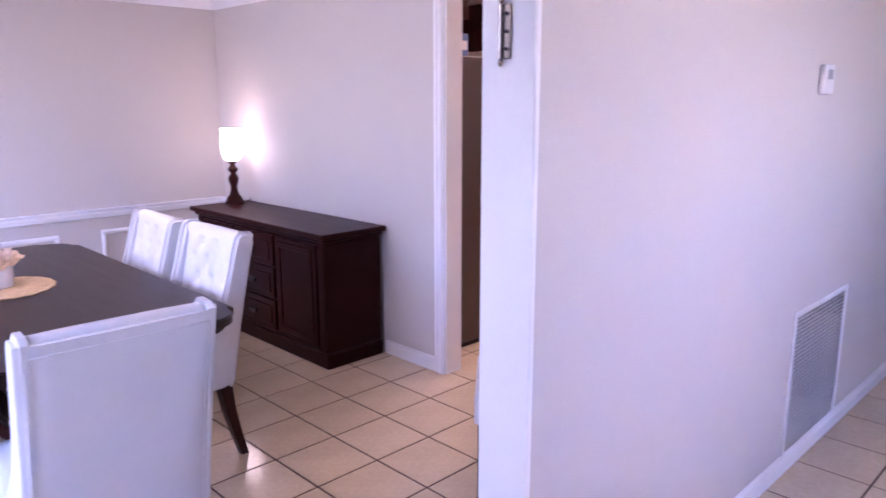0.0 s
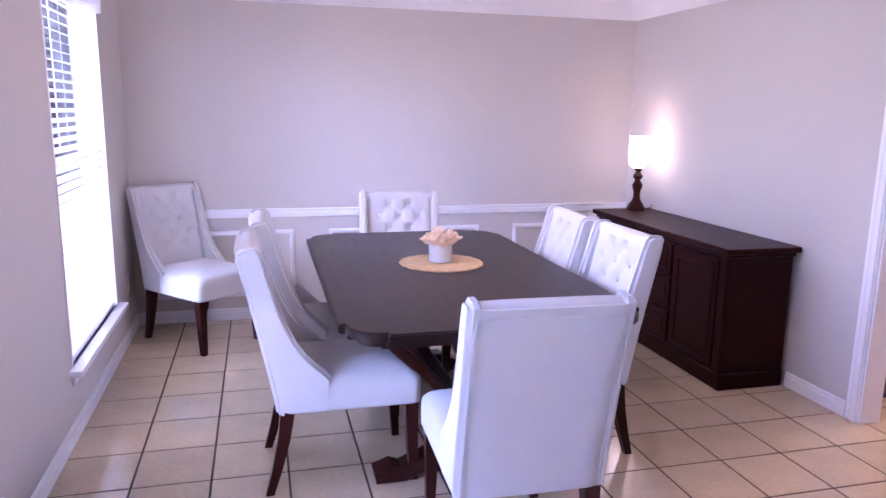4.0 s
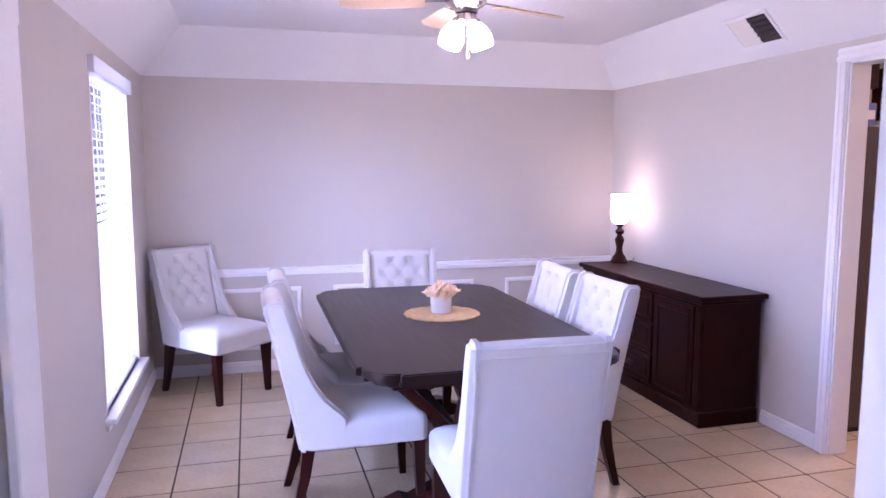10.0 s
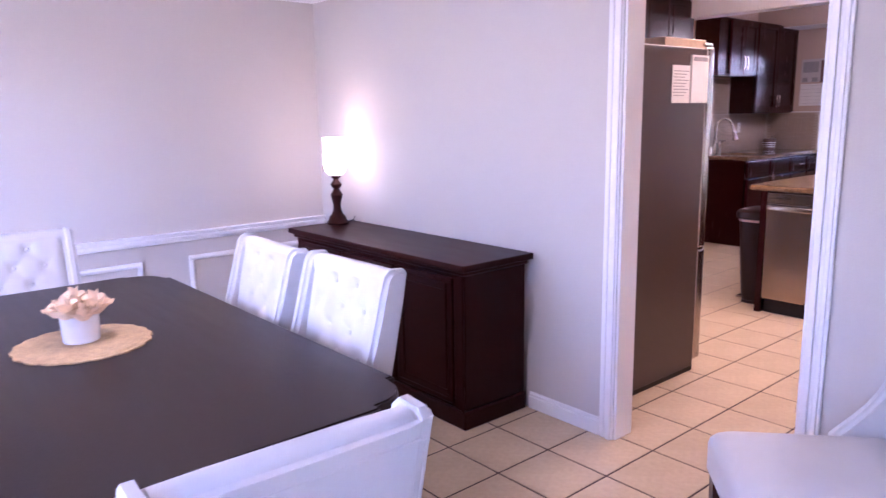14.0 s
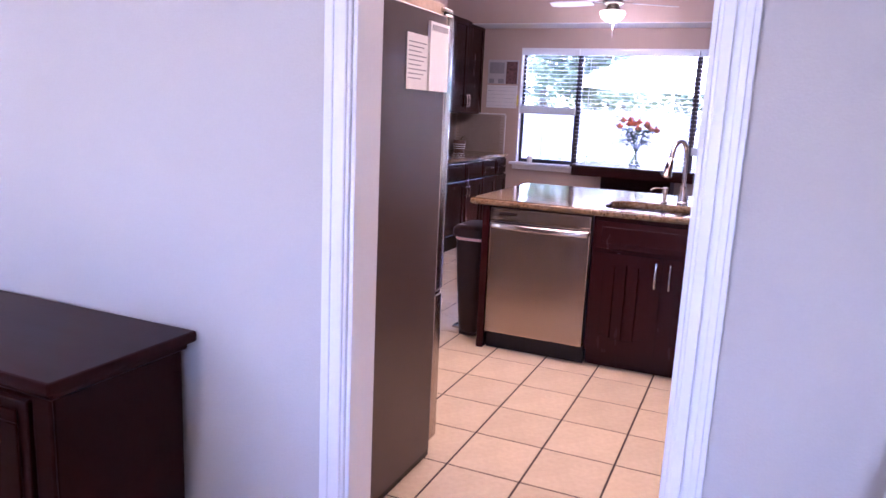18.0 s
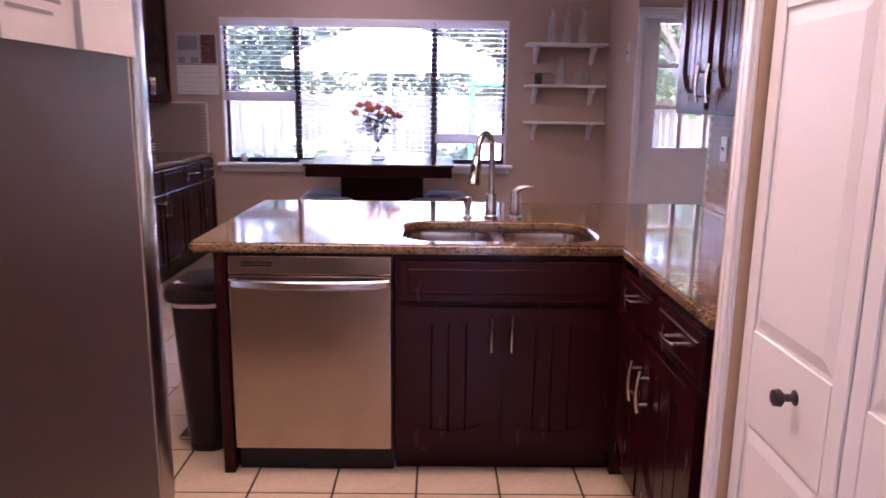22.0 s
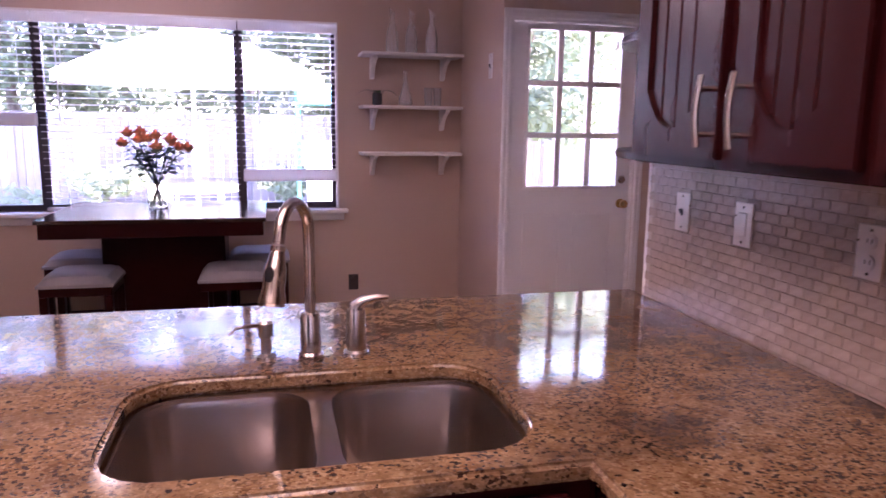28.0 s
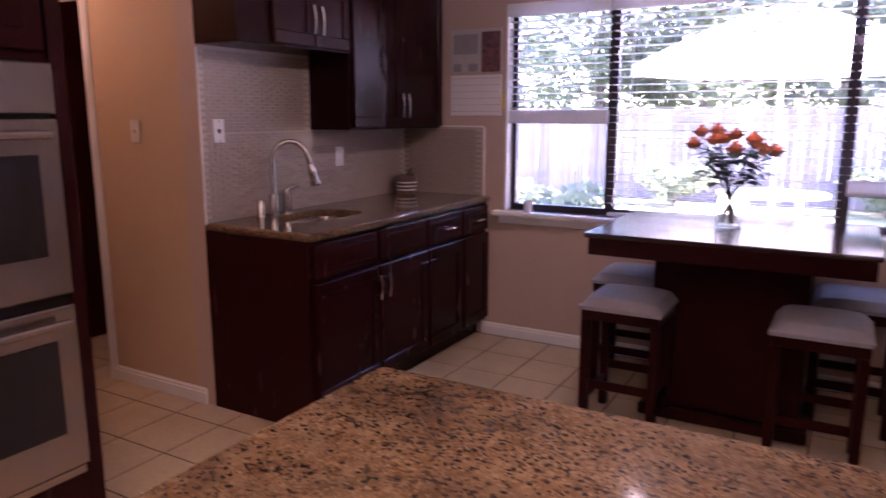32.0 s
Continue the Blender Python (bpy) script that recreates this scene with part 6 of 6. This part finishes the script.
part("pot", lathe(B(), [(0.028, 0), (0.034, 0.01), (0.034, 0.085), (0.03, 0.085), (0.028, 0.07), (0.002, 0.068)], seg=18), mat("smoked_glass_pot", (0.05, 0.05, 0.055), 0.15), c)
for a, ln in ((1.45, 0.20), (-1.5, 0.19), (1.9, 0.09), (-0.9, 0.08), (3.0, 0.07)):
    bm = B()
    leaf_blade(bm, (0, 0, 0.078), (0.3 * math.cos(a), math.sin(a), 0.75 if ln > 0.15 else 1.1), ln, 0.062, 0.70)
    part("leaf", bm, LEAF, c)
c = thing("bar_plant", "spiky plant in a striped terracotta pot on the counter", "plant", m=pose(9.32, 5.35, 0.95))
BROWNLEAF = mat("bronze_green_leaf", (0.10, 0.065, 0.030), 0.5, var=0.35, scale=20, bump=0.15)
TERRA = mat("brown_glazed_pot", (0.10, 0.045, 0.03), 0.35, var=0.15, scale=10)
part("pot", lathe(B(), [(0.055, 0), (0.062, 0.01), (0.078, 0.115), (0.074, 0.125), (0.066, 0.12), (0.06, 0.10), (0.002, 0.098)], seg=24), TERRA, c)
for z in (0.03, 0.055, 0.08):
    part("stripe", lathe(B(), [(0.0635 + 0.16 * z, z - 0.004), (0.0655 + 0.16 * z, z), (0.0645 + 0.16 * z, z + 0.004)], seg=24, cap=False), PAPER, c)
for i in range(12):
    a = i * 2.1
    bm = B()
    leaf_blade(bm, (0.01 * math.cos(a), 0.01 * math.sin(a), 0.10), (math.cos(a), math.sin(a), 0.7 + 0.6 * (i % 3)), 0.19, 0.020, 0.45)
    part("leaf", bm, BROWNLEAF, c)
c = thing("sill_jar", "small white candle jar on the window sill", "jar", m=pose(9.47, 4.52, 0.86))
part("jar", lathe(B(), [(0.026, 0), (0.03, 0.005), (0.03, 0.075), (0.027, 0.075), (0.026, 0.012), (0.001, 0.01)], seg=18), WHITE, c)

PAGE = mat("printed_calendar_page", (0.50, 0.47, 0.47), 0.7, var=0.10, scale=25, fine=90, bump=0.02)
cal = thing("wall_calendar", "open paper wall calendar with a printed floral page", "calendar")
part("top_page", bx(9.492, 9.4992, 4.73, 5.10, 1.745, 2.015, bevel=0.001), PAGE, cal, smooth=False)
part("bottom_page", bx(9.490, 9.4985, 4.73, 5.10, 1.47, 1.728, bevel=0.001), PAPER, cal, smooth=False)
part("flower_print", bx(9.4905, 9.4915, 4.74, 4.875, 1.745, 1.995), mat("floral_print", (0.15, 0.07, 0.07), 0.7, var=0.8, scale=28, fine=60), cal, smooth=False)
part("text_block", bx(9.4905, 9.4915, 4.90, 5.08, 1.86, 1.985), INK, cal, smooth=False)
part("text_block", bx(9.4905, 9.4915, 4.90, 4.97, 1.75, 1.80), INK, cal, smooth=False)
part("text_block", bx(9.4905, 9.4915, 5.02, 5.08, 1.75, 1.80), INK, cal, smooth=False)
for i in range(6):
    part("ruled_line", bx(9.4885, 9.4895, 4.735, 5.095, 1.495 + i * 0.042, 1.497 + i * 0.042), INK, cal, smooth=False)
part("yellow_tag", bx(9.489, 9.4975, 4.712, 4.729, 1.50, 1.62), mat("yellow_tag", (0.60, 0.48, 0.08), 0.6), cal, smooth=False)

# unseen glowing panel, added to light the kitchen from above
lt = thing("ceiling_light", "unseen panel light added in the kitchen ceiling", "ceiling light")
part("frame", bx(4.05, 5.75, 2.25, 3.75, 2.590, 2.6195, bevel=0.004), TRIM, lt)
part("diffuser", bx(4.08, 5.72, 2.28, 3.72, 2.582, 2.5895), GLOW_K, lt, "glowing white diffuser of the added panel light", smooth=False)

hl = thing("ceiling_light", "round warm ceiling light in the back hall", "ceiling light", m=pose(7.20, 6.60, 2.45))
part("base", lathe(B(), [(0.15, 0), (0.15, -0.02), (0.13, -0.03)], seg=24), NICKEL, hl)
part("dome", lathe(B(), [(0.13, -0.025), (0.12, -0.06), (0.07, -0.095), (0.002, -0.105)], seg=24), GLOW_L, hl, "glowing glass dome").visible_shadow = False

# dark door in the back hall
dd = thing("door_6", "dark brown wooden door in the back hall", "door", kind="structure")
part("slab", bx(6.75, 8.45, 7.05, 7.09, 0.01, 2.2), ESPRESSO, dd, smooth=False)
casing("door_frame_2", "x", 7.69, -0.018, 6.30, 7.04, 2.06, 0.055, "white casing at the end of the tan wall")

# ---- outdoors ----
PATIO = mat("pale_concrete", (0.50, 0.48, 0.45), 0.9, var=0.1, scale=1.5, fine=50, bump=0.2)
FENCEWOOD = mat("weathered_fence_wood", (0.14, 0.12, 0.12), 0.9, var=0.25, scale=3, fine=40, bump=0.3, stretch=(6, 6, 1), per_object=0.2)
BARK = mat("tree_bark", (0.16, 0.12, 0.09), 0.95, var=0.3, scale=8, fine=40, bump=0.8)
FOLIAGE = mat("garden_foliage", (0.10, 0.125, 0.07), 0.7, var=0.45, scale=1.2, fine=25, bump=0.1)
ft = FOLIAGE.node_tree
f_mix, f_tr = ft.nodes.new("ShaderNodeMixShader"), ft.nodes.new("ShaderNodeBsdfTranslucent")
f_tr.inputs[0].default_value, f_mix.inputs[0].default_value = (0.22, 0.26, 0.14, 1), 0.5
ft.links.new(ft.nodes["Principled BSDF"].outputs[0], f_mix.inputs[1])
ft.links.new(f_tr.outputs[0], f_mix.inputs[2])
ft.links.new(f_mix.outputs[0], ft.nodes["Material Output"].inputs[0])
solo("patio", bx(9.67, 14.5, -1.5, 7.0, -0.159, -0.06, bevel=0.01), PATIO, "pale concrete patio slab behind the house", "patio", kind="structure")
fence = thing("garden_fence", "weathered grey wooden board fence round the garden", "fence", kind="structure")
me = finish("board", bx(-0.012, 0.012, -0.068, 0.068, 0.0, 1.75, bevel=0.004), FENCEWOOD)
for i in range(150):
    o = new("board", me)
    o.parent = fence
    o.location = (19.5 + 0.01 * (i % 3), -7.0 + i * 0.145, -0.16)
for z in (0.25, 1.35):
    part("rail", bx(19.53, 19.58, -7, 14.8, z, z + 0.09), FENCEWOOD, fence)


def leaf_cloud(rng, blobs, count, size):
    bm = B()
    for _ in range(count):
        c, r = blobs[rng.randrange(len(blobs))]
        d = Vector((rng.gauss(0, 1), rng.gauss(0, 1), rng.gauss(0, 1))).normalized() * r * (0.55 + 0.5 * rng.random())
        p, a = Vector(c) + Vector((d.x, d.y, d.z * 0.75)), Vector((rng.gauss(0, 1), rng.gauss(0, 1), rng.gauss(0, 0.6))).normalized()
        s = a.orthogonal().normalized()
        k = size * (0.6 + 0.8 * rng.random())
        v = [bm.verts.new(q) for q in (p - a * k, p + s * k * 0.5, p + a * k, p - s * k * 0.5)]
        bm.faces.new(v)
    return bm


def tree(x, y, h, spread, seed, leaves=9500):
    rng = random.Random(seed)
    root = thing("garden_tree", "leafy green tree with a forked trunk", "tree", "garden trees", pose(x, y, -0.16))
    bm = B()
    tube(bm, [(0, 0, -0.05), (0.06, 0.03, h * 0.25), (0.0, 0.1, h * 0.5), (0.1, 0.0, h * 0.75)], 0.16, 10, 0.06)
    for i in range(5):
        a = i * 1.3 + rng.random()
        tube(bm, [(0.02, 0.05, h * (0.3 + 0.07 * i)), (spread * 0.35 * math.cos(a), spread * 0.35 * math.sin(a), h * (0.5 + 0.06 * i)), (spread * 0.75 * math.cos(a), spread * 0.75 * math.sin(a), h * (0.62 + 0.06 * i))], 0.07, 7, 0.015)
    part("trunk", bm, BARK, root)
    blobs = [((spread * 0.75 * math.cos(i * 1.1) * (0.4 + 0.6 * rng.random()), spread * 0.75 * math.sin(i * 1.1) * (0.4 + 0.6 * rng.random()), h * (0.26 + 0.68 * rng.random())), spread * (0.28 + 0.2 * rng.random())) for i in range(18)]
    part("crown", leaf_cloud(rng, blobs, leaves, 0.10), FOLIAGE, root, smooth=False)


for x, y, h, s, seed in ((22.5, -2.0, 7.0, 3.2, 1), (23.5, 3.0, 8.0, 3.4, 2), (22.0, 8.0, 6.5, 3.0, 3), (22.0, 5.6, 6.5, 2.8, 4), (21.8, 0.6, 6.0, 2.6, 9), (18.0, -2.4, 6.5, 2.4, 10), (24.0, 13.0, 8, 3.5, 5), (23.0, -7.0, 8, 3.4, 6), (-9.0, 4.5, 6.5, 2.8, 7), (-11, 9.5, 7, 3, 8)):
    tree(x, y, h, s, seed)
for x, y, seed in ((13.6, 5.9, 11), (16.5, 0.4, 12), (18.6, 5.5, 13), (18.7, 2.2, 14)):
    rng = random.Random(seed)
    bush = thing("garden_bush", "round leafy garden bush by the fence", "bush", "garden bushes", pose(x, y, -0.16))
    part("leaves", leaf_cloud(rng, [((0.4 * math.cos(i), 0.4 * math.sin(i), 0.4 + 0.1 * (i % 3)), 0.35) for i in range(6)], 900, 0.07), FOLIAGE, bush, smooth=False)
    part("stems", tube(B(), [(0, 0, 0), (0.03, 0.02, 0.5)], 0.03, 6, 0.01), BARK, bush)
um = thing("patio_umbrella", "open white patio umbrella on a pole", "umbrella", m=pose(13.5, 3.45, -0.06))
part("pole", cyl(B(), (0, 0, 1.3), 0.022, 2.6, 10), WHITE, um)
part("base", lathe(B(), [(0.28, 0), (0.27, 0.05), (0.04, 0.09), (0.03, 0.2)], seg=20), BRONZE, um)
bm = B()
lathe(bm, [(1.55, 2.08), (0.9, 2.36), (0.4, 2.54), (0.02, 2.64)], seg=8, cap=False)
lathe(bm, [(1.55, 2.08), (1.55, 1.96)], seg=8, cap=False)
part("canopy", bm, PAPER, um, smooth=False)
for i in range(8):
    a = math.pi / 4 * i
    part("rib", tube(B(), [(0.03 * math.cos(a), 0.03 * math.sin(a), 2.1), (0.72 * math.cos(a), 0.72 * math.sin(a), 2.40)], 0.008, 5), WHITE, um)
pt = thing("patio_table", "pale round patio table under the umbrella", "table", m=pose(13.5, 3.45, -0.06))
bm = B()
lathe(bm, [(0.03, 0.70), (0.55, 0.70), (0.55, 0.73), (0.03, 0.73)], seg=28)
part("tabletop", bm, WHITE, pt)
for i in range(4):
    a = math.pi / 4 + math.pi / 2 * i
    part("leg", tube(B(), [(0.42 * math.cos(a), 0.42 * math.sin(a), 0.0), (0.38 * math.cos(a), 0.38 * math.sin(a), 0.70)], 0.018, 6), WHITE, pt)
sl = thing("garden_slide", "white and teal plastic garden slide", "slide", m=pose(15.0, 1.85, -0.16))
TEAL = mat("teal_plastic", (0.04, 0.42, 0.36), 0.4)
part("chute", prism(B(), [(-0.9, 0.15), (-0.7, 0.15), (0.5, 1.25), (0.9, 1.25), (0.9, 1.32), (0.45, 1.32), (-0.72, 0.24), (-0.9, 0.24)], -0.22, 0.22, "y", bevel=0.01), WHITE, sl)
part("canopy", prism(B(), [(0.3, 1.95), (0.6, 2.2), (0.95, 1.95), (0.95, 1.9), (0.6, 2.1), (0.3, 1.9)], -0.3, 0.3, "y"), TEAL, sl)
for y in (-0.3, 0.3):
    part("post", bx(0.55, 0.62, y - 0.03, y + 0.03, 0.0, 2.1), TEAL, sl)
nb = thing("neighbour_house", "pale brick house across the front street", "house", m=pose(-24, 4, -0.16))
part("wall", bx(-3, 3, -8, 8, 0, 3), mat("pale_brick", (0.42, 0.33, 0.28), 0.9, var=0.2, scale=6, fine=50), nb, smooth=False)
part("roof", prism(B(), [(-3.5, 3.0), (0, 5.2), (3.5, 3.0)], -8.4, 8.4, "y"), mat("roof_shingle", (0.14, 0.12, 0.11), 0.9), nb, smooth=False)


# ---- backsplash mosaics ----
def mosaic(root, place, w, h, tw, th, near, limit=300):
    """Small tiles in a running bond; the ones nearest the walk are objects of their own and the rest one mesh."""
    g = 0.0022
    whole, rest, left = finish("mosaic_tile", bx(-tw / 2 + g / 2, tw / 2 - g / 2, -0.004, 0, -th / 2 + g / 2, th / 2 - g / 2, bevel=0.0012), MOSAIC, False), B(), limit
    rng = random.Random(int(w * 1000))
    for r in range(int(h / th)):
        for c in range(int(w / tw) + 1):
            x, z = (c + 0.5 * (r % 2)) * tw + tw / 2, (r + 0.5) * th
            if x + tw / 2 > w:
                continue
            if left > 0 and near(x, z):
                o = new("mosaic_tile", whole)
                o.parent = root
                o.location = (x, -0.0006 * rng.random(), z)
                left -= 1
            else:
                d = 0.0006 * rng.random()
                box(rest, x - tw / 2 + g / 2, x + tw / 2 - g / 2, -0.004 - d, 0, z - th / 2 + g / 2, z + th / 2 - g / 2)
    if len(rest.verts):
        tagged(part("mosaic_field", rest, MOSAIC, root, smooth=False), kind="stuff")
    else:
        rest.free()


sp = thing("backsplash_south", "beige glazed stone mosaic backsplash in running bond", "backsplash", m=pose(6.445, YKS + 0.003, 0.918, 0, 0, 180), kind="structure")
part("bed", bx(0.0, 1.925, 0.0, 0.0028, 0.0, 0.48), MOSAIC_G, sp, smooth=False)
part("edge_trim", bx(-0.012, 0.0, -0.006, 0.0028, 0.0, 0.48, bevel=0.002), TRIM, sp)
mosaic(sp, None, 1.925, 0.478, 0.0515, 0.0265, lambda x, z: 0.25 < x < 1.30)
sp = thing("backsplash_north", "beige thin-strip mosaic backsplash behind the bar sink", "backsplash", m=pose(7.70, YKN - 0.003, 0.918), kind="structure")
part("bed", bx(0.0, 1.797, 0.0, 0.0028, 0.0, 0.87), MOSAIC_G, sp, smooth=False)
part("edge_trim", bx(-0.010, 0.0, -0.006, 0.0028, 0.0, 0.87, bevel=0.002), TRIM, sp)
mosaic(sp, None, 1.795, 0.465, 0.075, 0.0165, lambda x, z: 0.2 < x < 1.2, 300)
sp = thing("backsplash_north_upper", "beige thin-strip mosaic over the bar sink", "backsplash", m=pose(7.70, YKN - 0.003, 1.386), kind="structure")
mosaic(sp, None, 0.80, 0.41, 0.075, 0.0165, lambda x, z: False, 0)
sp = thing("backsplash_east", "beige thin-strip mosaic return on the window wall", "backsplash", m=pose(XKE - 0.003, 5.472, 0.918, 0, 0, -90), kind="structure")
part("bed", bx(0.0, 0.615, 0.0, 0.0028, 0.0, 0.475), MOSAIC_G, sp, smooth=False)
part("edge_trim", bx(0.615, 0.627, -0.006, 0.0028, 0.0, 0.475, bevel=0.002), TRIM, sp)
part("top_trim", bx(0.28, 0.615, -0.006, 0.0028, 0.475, 0.485, bevel=0.002), TRIM, sp)
mosaic(sp, None, 0.61, 0.47, 0.075, 0.0165, lambda x, z: False, 0)

# ---- floor tiles ----
PY, gap = 0.3095, 0.0085
rest, left, kinds = B(), 300, {}
for i in range(-13, 23):
    p = 0.3039 if i < 0 else 0.3255
    x = 2.645 + (i + 0.5) * p
    if p not in kinds:
        kinds[p] = finish("floor_tile", bx(-p / 2 + gap / 2, p / 2 - gap / 2, -PY / 2 + gap / 2, PY / 2 - gap / 2, -0.0068, 0.0, bevel=0.0016), TILE, False)
    for j in range(-15, 18):
        y = 2.7985 + (j + 0.5) * PY
        if not (-1.0 < x < 9.60 and -1.8 < y < 8.1):
            continue
        near = (-0.75 < x < 2.95 and 1.0 < y < 5.4) or (2.9 < x < 5.5 and 1.9 < y < 4.4)
        if near and left > 0:
            o = new("floor_tile", kinds[p])
            o.parent = floor
            o.location = (x, y, 0.0)
            left -= 1
        else:
            box(rest, x - p / 2 + gap / 2, x + p / 2 - gap / 2, y - PY / 2 + gap / 2, y + PY / 2 - gap / 2, -0.0068, 0.0)
tagged(part("floor_tile_field", rest, TILE, floor, smooth=False), kind="stuff")
